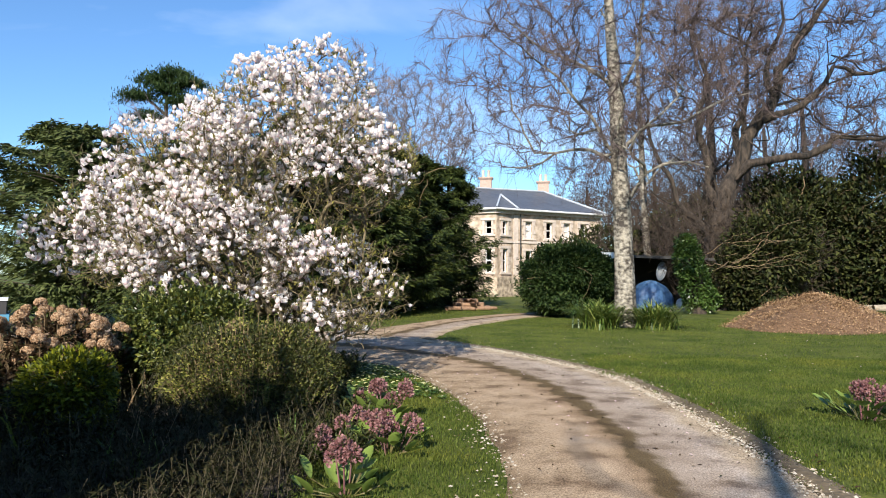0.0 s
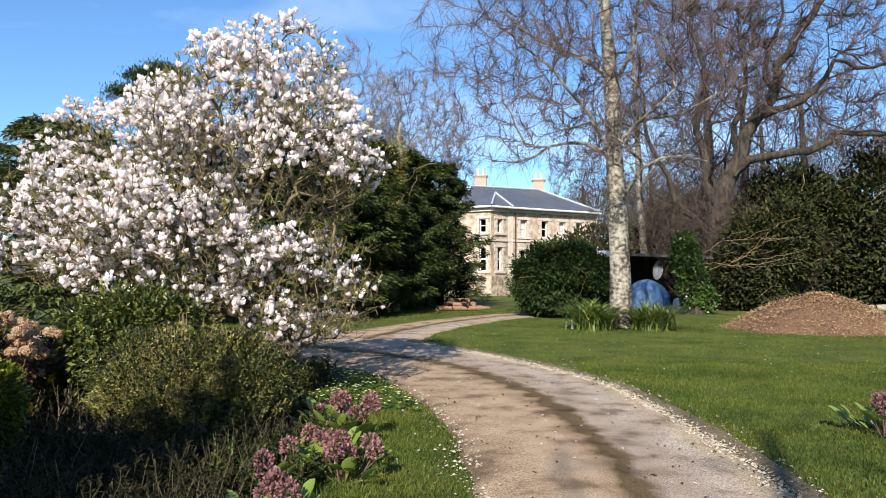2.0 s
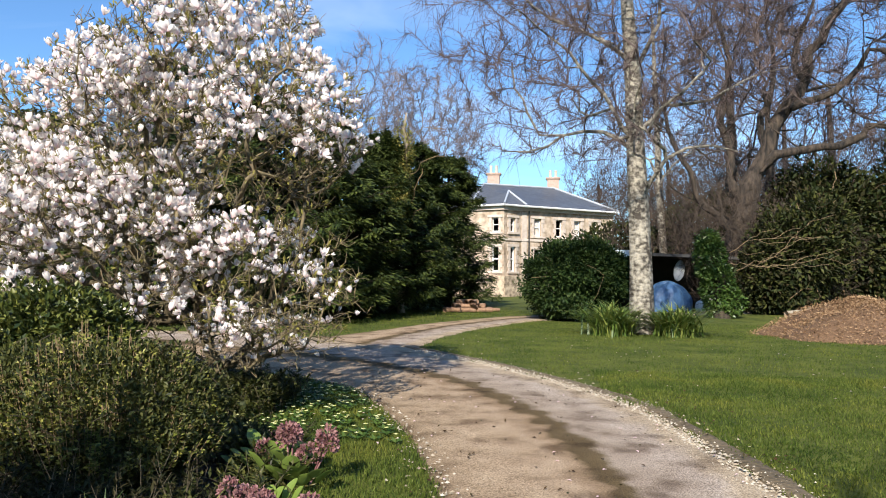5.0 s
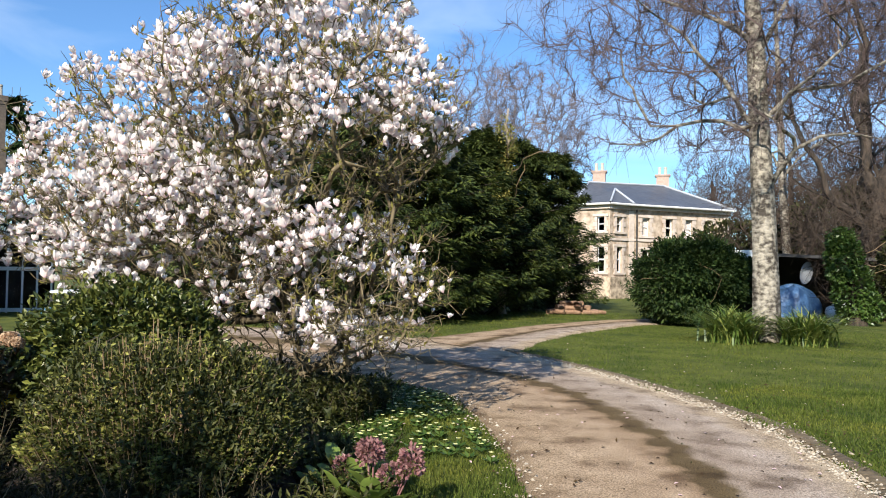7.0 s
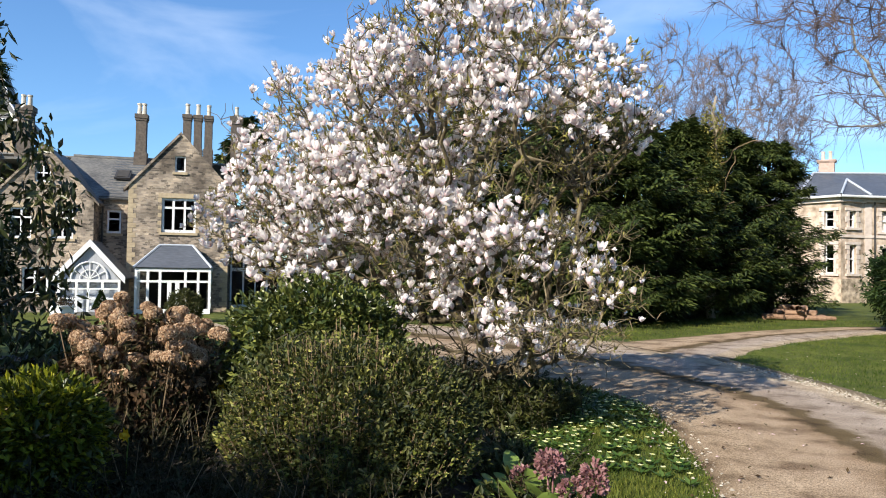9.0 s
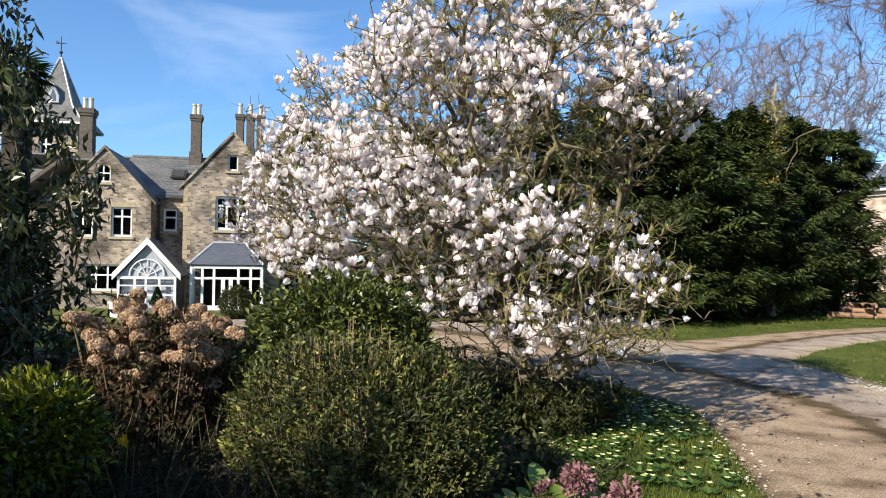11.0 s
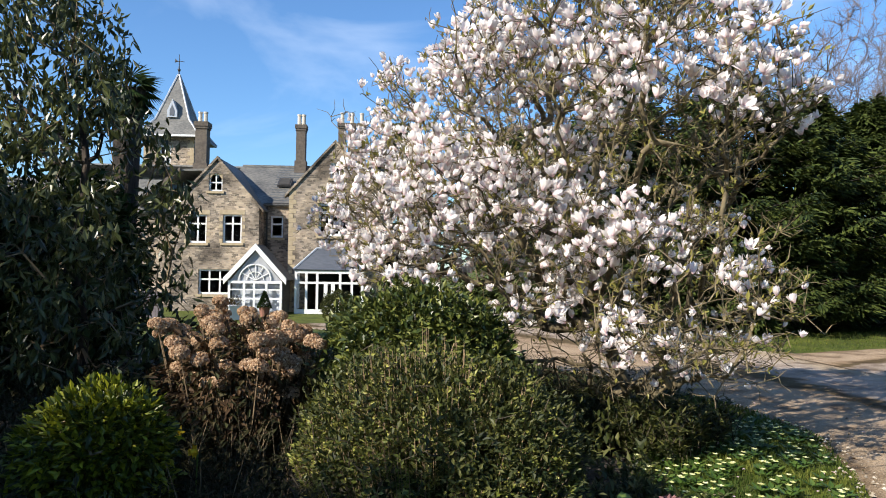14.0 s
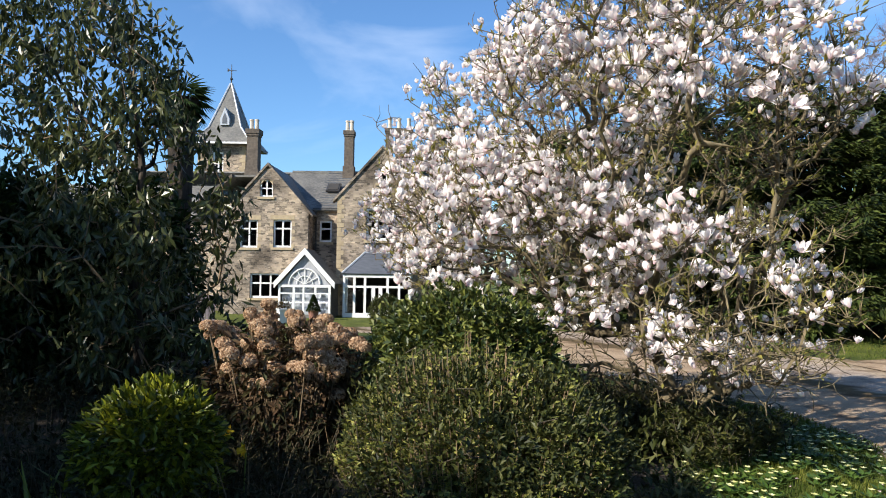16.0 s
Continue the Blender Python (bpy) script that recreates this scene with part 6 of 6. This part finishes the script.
perennials("undergrowth", "dark leafy undergrowth round the magnolia's foot", scatter(1300, -3.2, -0.75, 7.4, 9.5, lambda q: np.hypot((q[:, 0] + 1.8) / 1.2, (q[:, 1] - 8.6) / 0.85) < 1, 267), 0.3, DARK_OLIVE_LEAF, 1, 16, 268, DARK_STEM, ll=0.07, lw=0.026)
perennials("verge_plants", "low dark green plants between shrub and grass", scatter(700, -0.75, 0.35, 4.6, 7.3, lambda q: (signed(BEDR, q) < 0.28) & (np.hypot((q[:, 0] + 1.08) / 1.0, (q[:, 1] - 6.0) / 0.65) > 1), 269), 0.2, DARK_OLIVE_LEAF, 1, 14, 270, DARK_STEM, ll=0.06, lw=0.022)


def strap_clump(name, label, x, y, n, h, w, mat_, seed, r=0.25, cat="plant", arch=0.5):
    """A clump of arching strap leaves, each in three bends."""
    g = np.random.default_rng(seed)
    b = Builder()
    for i in range(n):
        a = g.uniform(0, 2 * math.pi)
        o = np.array([math.cos(a), math.sin(a), 0])
        s_ = np.array([-math.sin(a), math.cos(a), 0])
        hh, ww, c = h * g.uniform(0.45, 1.15), w * g.uniform(0.7, 1.2), arch * g.uniform(0.4, 1.3)
        p0 = np.array([g.normal() * r * 0.5, g.normal() * r * 0.5, -0.01])
        v = []
        for t, k_ in ((0, 0.8), (0.35, 1.0), (0.7, 0.8), (1.0, 0.05)):
            c0 = p0 + o * hh * c * t * t + np.array([0, 0, hh * (t - 0.35 * c * t ** 3)])
            v += [c0 - s_ * ww * k_ / 2, c0 + s_ * ww * k_ / 2]
        b.add(v, [(0, 1, 3, 2), (2, 3, 5, 4), (4, 5, 7, 6)])
    t_ = thing(name, pose(x, y, 0), label, cat)
    tagged(part("leaves", b, mat_, t_), kind="stuff")
    return t_


strap_clump("strap_leaf_clump", "clump of strap-shaped green leaves at the birch's foot", 3.25, 18.0, 620, 0.9, 0.036, STRAP, 271, 0.38, arch=1.2)
strap_clump("strap_leaf_clump", "clump of strap-shaped green leaves at the birch's foot", 4.68, 18.0, 540, 0.85, 0.036, STRAP, 272, 0.36, arch=1.2)
strap_clump("iris_clump", "pale yellow-green sword leaves at the border's front", -1.98, 4.28, 18, 0.5, 0.026, LIME, 273, 0.16)
strap_clump("iris_clump", "pale yellow-green sword leaves at the border's front", -1.1, 4.15, 40, 0.38, 0.014, STRAP, 274, 0.25)
strap_clump("iris_clump", "green sword leaves beside the olive shrub", -0.25, 5.0, 60, 0.36, 0.016, STRAP, 275, 0.25)


def bergenia(x, y, seed, heads, leaves, s=1.0, label="bergenia clump with mauve-pink flower heads and leathery leaves"):
    """Round leathery leaves and domed pink heads on short stalks."""
    g = np.random.default_rng(seed)
    t_ = thing("bergenia", pose(x, y, 0), label, "plant", "pink flowering clumps")
    for i in range(leaves):
        a, q = g.uniform(0, 6.28), g.uniform(0.05, 0.28) * s
        L, W = g.uniform(0.10, 0.17) * s, g.uniform(0.08, 0.12) * s
        el = g.uniform(0.3, 1.1)
        o = np.array([math.cos(a) * math.cos(el), math.sin(a) * math.cos(el), math.sin(el)])
        sd = np.array([-math.sin(a), math.cos(a), 0])
        up = np.cross(o, sd)
        b = Builder()
        c0 = np.array([math.cos(a) * q, math.sin(a) * q, g.uniform(0.03, 0.14) * s])
        v, fs = [c0], []
        rim = [(0.15, 0.55), (0.4, 0.95), (0.7, 0.9), (0.92, 0.5), (1.02, 0.0)]
        for t, k_ in rim:
            v += [c0 + o * L * t - sd * W / 2 * k_ + up * 0.015 * k_, c0 + o * L * t - up * 0.006, c0 + o * L * t + sd * W / 2 * k_ + up * 0.015 * k_]
        fs = [(0, 2, 1), (0, 3, 2)]
        for k_ in range(4):
            m = 1 + k_ * 3
            fs += [(m, m + 1, m + 4, m + 3), (m + 1, m + 2, m + 5, m + 4)]
        b.add(v, fs)
        b.tube([(c0[0] * 0.3, c0[1] * 0.3, -0.01), c0], 0.005, 4)
        part("leaf", b, BERG_LEAF, t_, smooth=True)
    for i in range(heads):
        a, q = g.uniform(0, 6.28), g.uniform(0.0, 0.24) * s
        h = g.uniform(0.13, 0.28) * s
        c0 = np.array([math.cos(a) * q, math.sin(a) * q, h])
        d = unit(g.normal(size=(170, 3)))
        d = d[d[:, 2] > -0.5]
        pp = c0 + d * np.array([0.052, 0.052, 0.062]) * s * g.uniform(0.7, 1.0, (len(d), 1))
        b = Builder().leaves(pp, d + g.normal(size=d.shape) * 0.4, g.normal(size=d.shape), 0.026 * s, 0.02 * s, 0.2)
        b.tube([(c0[0] * 0.5, c0[1] * 0.5, 0), c0], 0.006, 5)
        part("flower_head", b, BERG_FLOWER, t_)
    return t_


bergenia(0.42, 5.12, 281, 7, 16)
bergenia(0.2, 5.45, 282, 4, 18)
bergenia(-0.02, 4.85, 283, 3, 16)
bergenia(0.1, 6.3, 284, 7, 26, 1.15)
bergenia(0.35, 4.1, 288, 3, 18, 1.1)
bergenia(-0.25, 6.9, 285, 2, 5, 0.7)
bergenia(4.65, 6.9, 286, 7, 16, 1.15)
bergenia(5.0, 7.1, 287, 5, 12, 1.1)

# ---- mound of wood chips, logs, woodpile ----
mound = thing("wood_chip_mound", pose(8.75, 18.7, 0), "low heap of reddish brown wood chips on the lawn", "wood chips")
b = Builder()
na, nr = 48, 16
for i in range(nr + 1):
    for k_ in range(na):
        a, t = k_ * 2 * math.pi / na, i / nr
        rr = t * (2.15 + 0.18 * math.sin(3 * a + 1) + 0.1 * math.sin(7 * a))
        z = 0.82 * (1 - t ** 1.5) * (1 + 0.08 * math.sin(4 * a + 6 * t)) - 0.02
        b.v.append(np.array([[rr * math.cos(a), rr * math.sin(a) * 0.8, z]]))
b.v, b.n = [np.vstack(b.v)], (nr + 1) * na
b.a = [np.zeros(b.n)]
ii = (np.arange(nr)[:, None] * na + np.arange(na)[None]).ravel()
jj = (np.arange(nr)[:, None] * na + (np.arange(na)[None] + 1) % na).ravel()
b.f = [np.stack([ii, ii + na, jj + na, jj], -1)]
heap = b
part("mound_body", heap, surface("chip_heap", (0.06, 0.033, 0.017), (0.24, 0.14, 0.075), 34, 0.95, 1.0, 0.04), mound, smooth=True)
g = np.random.default_rng(291)
src = heap.v[0][g.integers(0, b.n, 26000)] + g.normal(size=(26000, 3)) * np.array([0.09, 0.09, 0.02]) + np.array([0, 0, 0.015])
chips = Builder().leaves(src, g.normal(size=(26000, 3)) * np.array([1, 1, 0.5]), unit(g.normal(size=(26000, 3)) + np.array([0, 0, 1.5])), g.uniform(0.025, 0.085, 26000), g.uniform(0.012, 0.03, 26000), 0.1)
tagged(part("chip_cover", chips, CHIP, mound), kind="stuff")


def log(name, label, p0, p1, r, group, mat_=None, cat="log"):
    b = Builder().tube([p0, (np.array(p0) + np.array(p1)) / 2 + np.array([0, 0, r * 0.15]), p1], [r, r * 0.93, r * 0.88], 9)
    ob = part(name, b, mat_ or DEAD_WOOD)
    return tagged(ob, label, cat, group)


for i in range(7):
    x = 9.6 + i * 0.75
    log("log", "pale felled log lying by the hedge", (x, 26.0 + 0.3 * math.sin(i * 2.1), 0.1 + 0.11 * (i % 2)), (x + 1.7, 26.3 + 0.35 * math.cos(i * 1.7), 0.12 + 0.1 * ((i + 1) % 2)), 0.11, "felled logs")
g = np.random.default_rng(301)
for i in range(26):
    lv_ = 0 if i < 13 else (1 if i < 21 else 2)
    x = -1.5 + (i % 13 if lv_ == 0 else (i - 13 if lv_ == 1 else i - 21)) * 0.125 + lv_ * 0.25 + g.normal() * 0.03
    a = g.normal() * 1.1
    y, z = 26.4 + g.normal() * 0.2, 0.08 + lv_ * 0.14
    log("split_log", "split firewood piece on the heap beside the drive", (x - 0.28 * math.cos(a), y - 0.28 * math.sin(a), z), (x + 0.28 * math.cos(a), y + 0.28 * math.sin(a), z + g.normal() * 0.02), g.uniform(0.06, 0.09), "firewood heap", surface("split_wood", (0.13, 0.07, 0.04), (0.34, 0.21, 0.13), 14, 0.9, 0.4, 0.01) if i == 0 else bpy.data.materials["split_wood"], "firewood")

# ---- open shelter with a tarpaulin ----
shed = thing("open_shelter", pose(5.6, 29.5, 0), "dark open-fronted garden shelter with a pale fascia", "shed")
part("roof", Builder().prism([(-1.35, -1.3, 2.1), (3.4, -1.3, 1.9), (3.4, -1.3, 2.0), (-1.35, -1.3, 2.2)], (0, 3.6, 0.1)), IRON, shed)
part("fascia", Builder().box(-1.35, -0.6, -1.42, -1.31, 2.0, 2.24), WHITE, shed, "pale painted fascia board")
for x in (-1.3, 3.2):
    part("post", Builder().box(x, x + 0.14, -1.2, -1.06, -0.05, 2.0), BARK_OAK, shed)
# walls painted near-black for the shade inside the shelter
part("back_wall", Builder().box(-1.35, 3.4, 2.1, 2.2, -0.05, 2.2), INTERIOR_SHADE, shed)
part("side_wall", Builder().box(-1.35, -1.25, -1.0, 2.1, -0.05, 2.1), INTERIOR_SHADE, shed)
TARP = surface("blue_tarpaulin", (0.04, 0.10, 0.22), (0.09, 0.19, 0.36), 5, 0.45, 0.8, 0.05)
g = np.random.default_rng(311)
b = Builder()
nu, nv = 28, 14
pts = []
for i in range(nv + 1):
    for k_ in range(nu):
        a, t = k_ * 2 * math.pi / nu, i / nv
        rr = math.sin(t * math.pi / 2) * (1 + 0.10 * math.sin(5 * a + 3 * t) + 0.07 * math.sin(9 * a + 5 * t))
        pts.append((rr * 1.0 * math.cos(a), rr * 0.7 * math.sin(a), 1.18 * (math.cos(t * math.pi / 2) ** 0.7) * (1 + 0.06 * math.sin(3 * a))))
ii = (np.arange(nv)[:, None] * nu + np.arange(nu)[None]).ravel()
jj = (np.arange(nv)[:, None] * nu + (np.arange(nu)[None] + 1) % nu).ravel()
b.add(pts, np.stack([ii, ii + nu, jj + nu, jj], -1))
ob = part("tarpaulin", b, TARP, smooth=True)
ob.location = (6.4, 29.0, -0.02)
ob.scale = (0.8, 0.9, 0.92)
tagged(ob, "creased blue tarpaulin draped over a heap", "tarpaulin")
b = Builder().tube([(0, 0, 0), (0.0, -0.05, 0.0), (0, -0.09, 0)], [0.3, 0.27, 0.02], 14)
ob = part("grey_board", b, LEAD)
ob.matrix_world = pose(6.8, 28.9, 1.5, 15, 0, 20) @ Matrix.Diagonal((0.75, 1, 1.35, 1))
tagged(ob, "pale grey rounded board hanging in the shelter", "board")
for i, (x, y, z, r_) in enumerate(((7.55, 28.6, 0.2, 0.24), (7.9, 28.5, 0.16, 0.2), (7.75, 28.7, 0.42, 0.2))):
    b = Builder()
    b.tube([(0, 0, -r_), (0, 0, -r_ * 0.7), (0.02, 0, 0), (0, 0.02, r_ * 0.7), (0, 0, r_)], [0.1, r_ * 0.9, r_ * 1.15, r_ * 0.85, 0.06], 10)
    ob = part("white_sack", b, WHITE, smooth=True)
    ob.location = (x, y, z)
    tagged(ob, "pale bulging sack beside the tarpaulin", "sack", "pale sacks")
# ivy-clad stump
ivy = thing("ivy_stump", pose(7.3, 25.2, 0), "tree stump smothered in ivy", "stump")
part("stump", Builder().tube([(0.1, 0, -0.1), (0.05, 0, 0.8), (-0.1, 0, 1.8), (-0.3, 0, 2.4)], [0.3, 0.24, 0.2, 0.14], 9), BARK_OAK, ivy, smooth=True)
p, d = in_blobs(6500, [(0, 0, 0.9, 0.55, 0.5, 0.9), (-0.25, 0, 1.9, 0.5, 0.5, 0.8), (0.35, 0, 0.5, 0.45, 0.4, 0.5), (-0.35, 0, 2.4, 0.35, 0.35, 0.4)], 0.75, 321)
p[:, 2] = np.maximum(p[:, 2], 0.05)
tagged(part("ivy", cloud(Builder(), p, d, 0.10, 0.08, 0.5, 0.6), IVY, ivy), kind="stuff")
# brown thickets below the oak
for i, (x, y, rx, rz, n) in enumerate(((8.4, 28.8, 2.0, 2.4, 400), (11.2, 29.5, 2.2, 2.1, 360), (6.8, 33, 2.6, 3.2, 400), (9.6, 33.5, 2.8, 3.0, 420), (12.5, 35, 3.0, 3.2, 360))):
    bare_tree("thicket", "tangled leafless brown thicket under the oak", [(x, y, -0.1), (x, y, 0.3), (x, y, 0.7)], [0.1, 0.08, 0.07], [(x, y, rz * 1.0, rx, 1.6, rz)], n, 0.008, BARK_OAK, THICKET, 0.4, 0.4, 0.3, 330 + i, 0.3, split=0.03, twigs=2000, twig_len=0.8)
for i, (p0, p1, p2) in enumerate((((7.6, 25.3, 1.75), (9.2, 25.2, 1.65), (10.8, 25.0, 2.0)), ((7.9, 25.4, 1.5), (9.4, 25.6, 2.2), (10.2, 25.4, 3.1)), ((7.4, 25.3, 1.9), (8.4, 25.3, 2.5), (9.9, 25.2, 2.6)))):
    b = Builder()
    q, r_ = gnarl([p0, p1, p2], [0.012, 0.009, 0.004], 0.08, 0.2, 340 + i)
    b.tube(q, r_, 5)
    for k_ in range(2, len(q) - 1, 2):
        e1 = q[k_] + np.array([0.45, 0.1, 0.25 - 0.2 * (k_ % 4)])
        b.tube(gnarl([q[k_], e1, e1 + np.array([0.4, -0.1, 0.1])], None, 0.05, 0.15, 350 + k_), 0.006, 4)
    tagged(part("fallen_branch", b, DEAD_STEM), "bleached dead branch caught on the ivy stump", "branch", "dead branches")
g = np.random.default_rng(345)
p, d = in_blobs(90000, [(10, 78, 5, 7, 3, 7.5), (20, 74, 6, 9, 3, 9), (32, 66, 6, 10, 3, 9), (42, 55, 6, 8, 4, 9), (-14, 84, 4, 10, 3, 5), (14, 50, 3, 5, 2, 5)], 0.3, 346)
wood = Builder().leaves(p, unit(g.normal(size=p.shape) + np.array([0, 0, 0.9])), g.normal(size=p.shape), g.uniform(0.8, 1.8, len(p)), 0.05, 0.1)
tagged(part("distant_wood", wood, leafy("bare_brown_wood", [(0.04, 0.028, 0.022), (0.095, 0.066, 0.052), (0.065, 0.05, 0.04)], 0.9, 0.0, None, 0.1)), "distant leafless brown wood behind the gardens", "wood", kind="stuff")

# ---- far and small things ----
cedar = thing("cedar_tree", pose(-26.2, 49.6, -1.2) @ Matrix.Diagonal((0.62, 0.62, 1, 1)), "flat-topped dark cedar above the shrubs", "tree")
bt = Builder().tube([(0, 0, -2.2), (0.2, 0, 8), (0.5, 0, 16.5)], [0.6, 0.45, 0.15], 9)
cl = Builder()
g = np.random.default_rng(401)
for i, (x, z, L) in enumerate(((-3.4, 16.2, 2.6), (-1.2, 17.4, 2.4), (1.4, 17.8, 2.8), (3.4, 17.0, 2.4), (-2.0, 14.6, 2.0), (2.6, 15.6, 2.6), (0.4, 16.6, 3.0))):
    bt.tube([(0.4, 0, z - 1.6), (x * 0.6, 0.3, z - 0.3), (x, 0.2, z)], [0.16, 0.1, 0.04], 5)
    p = np.array([x, 0, z]) + g.normal(size=(2200, 3)) * np.array([L * 0.45, L * 0.4, 0.16])
    p[:, 2] -= 0.06 * ((p[:, 0] - x) ** 2)
    cloud(cl, p, unit(g.normal(size=(2200, 3)) + np.array([0, 0, 0.5])), 0.32, 0.1, 0, 0.5)
part("trunk", bt, BARK_OAK, cedar, smooth=True)
tagged(part("foliage", cl, DARK_LEAF, cedar), kind="stuff")
conifer("far_conifer", "dark conifer rising behind the stone house", (-40.5, 40.5, -1.2), 14.6, 3.2, 12000, DARK_LEAF, 405, 0.55, size=2.0)
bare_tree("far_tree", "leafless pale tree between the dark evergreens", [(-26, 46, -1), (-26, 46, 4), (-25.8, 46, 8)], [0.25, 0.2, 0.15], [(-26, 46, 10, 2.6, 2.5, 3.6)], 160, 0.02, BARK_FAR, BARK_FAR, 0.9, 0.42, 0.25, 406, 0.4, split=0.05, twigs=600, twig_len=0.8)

# things in front of the stone house
shrub("clipped_bush", "small clipped round green bush by the house", (-25.6, 23.5, -1.25), [(0, 0, 0.7, 0.8, 0.8, 0.75)], 5000, 0.11, 0.045, DARK_OLIVE_LEAF, None, 30, 0, 0.6, 0.85, 411, 0.01)
cone = thing("topiary_cone", pose(*(MANOR @ Vector((-7.4, 36.6, -1.25)))), "small conical clipped evergreen in a pot", "shrub")
part("pot", Builder().tube([(0, 0, 0), (0, 0, 0.45), (0, 0, 0.5)], [0.2, 0.28, 0.3], 12), RIDGE, cone, "terracotta pot")
p = np.random.default_rng(412).normal(size=(2600, 3))
d = unit(p * np.array([1, 1, 0.3]))
hh = np.random.default_rng(413).random(2600)
p = np.column_stack([d[:, 0] * 0.34 * (1 - hh), d[:, 1] * 0.34 * (1 - hh), 0.45 + hh * 0.85])
tagged(part("foliage", cloud(Builder(), p, d, 0.09, 0.035, -0.3, 0.5), DARK_LEAF, cone), kind="stuff")
fence = thing("board_fence", MANOR, "weathered grey board fence before the house", "fence")
for i in range(26):
    x = -16.2 + i * 0.16
    part("board", Builder().box(x, x + 0.14, 35.0, 35.03, -1.35, 0.05 + 0.02 * math.sin(i * 3)), BARK_FAR, fence)
for zr in (-0.9, -0.2):
    part("rail", Builder().box(-16.2, -12.05, 35.035, 35.09, zr, zr + 0.09), BARK_FAR, fence)
planter = thing("white_planter", pose(*(MANOR @ Vector((-8.6, 34.5, -1.25)))), "white painted planter with dry plants", "planter")
part("tub", Builder().box(-0.45, 0.45, -0.3, 0.3, 0, 0.62).box(-0.5, 0.5, -0.35, 0.35, 0.62, 0.7), WHITE, planter)
p = np.random.default_rng(414).normal(size=(300, 3)) * np.array([0.3, 0.2, 0.12]) + np.array([0, 0, 0.8])
tagged(part("dry_plants", cloud(Builder(), p, unit(p), 0.16, 0.04, 0, 0.8), HYD_LEAF, planter), kind="stuff")

# parked car seen beyond the border
car = thing("parked_car", pose(-18.5, 23.35, float(ground_z(-18.5, 23.35)), 0, 0, 128), "pale blue parked car with a white roof", "car")
CAR_BLUE = surface("pale_blue_car_paint", (0.10, 0.30, 0.42), (0.14, 0.36, 0.48), 2, 0.25, 0)
side = [(-2.0, 0.3), (-2.05, 0.75), (-1.2, 0.92), (1.85, 0.92), (2.05, 0.8), (2.05, 0.3)]
part("body", Builder().prism([(x, -0.82, z) for x, z in side], (0, 1.64, 0)), CAR_BLUE, car)
cab = [(-1.1, 0.92), (-0.45, 1.42), (1.2, 1.42), (1.75, 0.92)]
part("cabin", Builder().prism([(x, -0.72, z) for x, z in cab], (0, 1.44, 0)), INTERIOR_SHADE, car, "dark window glass")
part("roof_panel", Builder().prism([(-0.55, -0.76, 1.40), (-0.42, -0.76, 1.48), (1.15, -0.76, 1.48), (1.3, -0.76, 1.40)], (0, 1.52, 0)), WHITE, car, "white roof")
for x in (-1.3, 1.3):
    for y in (-0.84, 0.70):
        w_ = part("wheel", Builder().tube([(x, y, 0.3), (x, y + 0.02, 0.3), (x, y + 0.14, 0.3)], [0.24, 0.31, 0.3], 16), IRON, car)
        part("rim", Builder().tube([(x, y - 0.01, 0.3), (x, y + 0.15, 0.3)], 0.17, 12), LEAD, w_)
for y in (-0.55, 0.55):
    part("headlight", Builder().tube([(-2.0, y, 0.66), (-2.08, y, 0.66)], [0.11, 0.09], 10), WHITE, car)
# a few golden daffodils in the border
for i, (x, y) in enumerate(((-1.85, 5.12), (-2.3, 5.2), (-2.5, 6.2), (-2.55, 6.35))):
    t_ = thing("daffodil", pose(x, y, 0, 0, 0, i * 70), "single golden yellow daffodil in the border", "flower", "border daffodils")
    part("stem", Builder().tube([(0, 0, 0), (0.01, 0, 0.3), (0.02, 0, 0.42)], 0.004, 5), STRAP, t_)
    a = np.arange(6) * 1.0472
    part("petals", Builder().leaves(np.repeat([[0.02, -0.01, 0.43]], 6, 0), np.column_stack([np.cos(a), np.full(6, -0.2), np.sin(a)]), np.repeat([[0, -1.0, 0]], 6, 0), 0.045, 0.028, 0.1), GOLD, t_)
    part("trumpet", Builder().tube([(0.02, -0.005, 0.43), (0.02, -0.025, 0.43), (0.02, -0.045, 0.43)], [0.008, 0.012, 0.018], 8, cap=False), GOLD, t_)
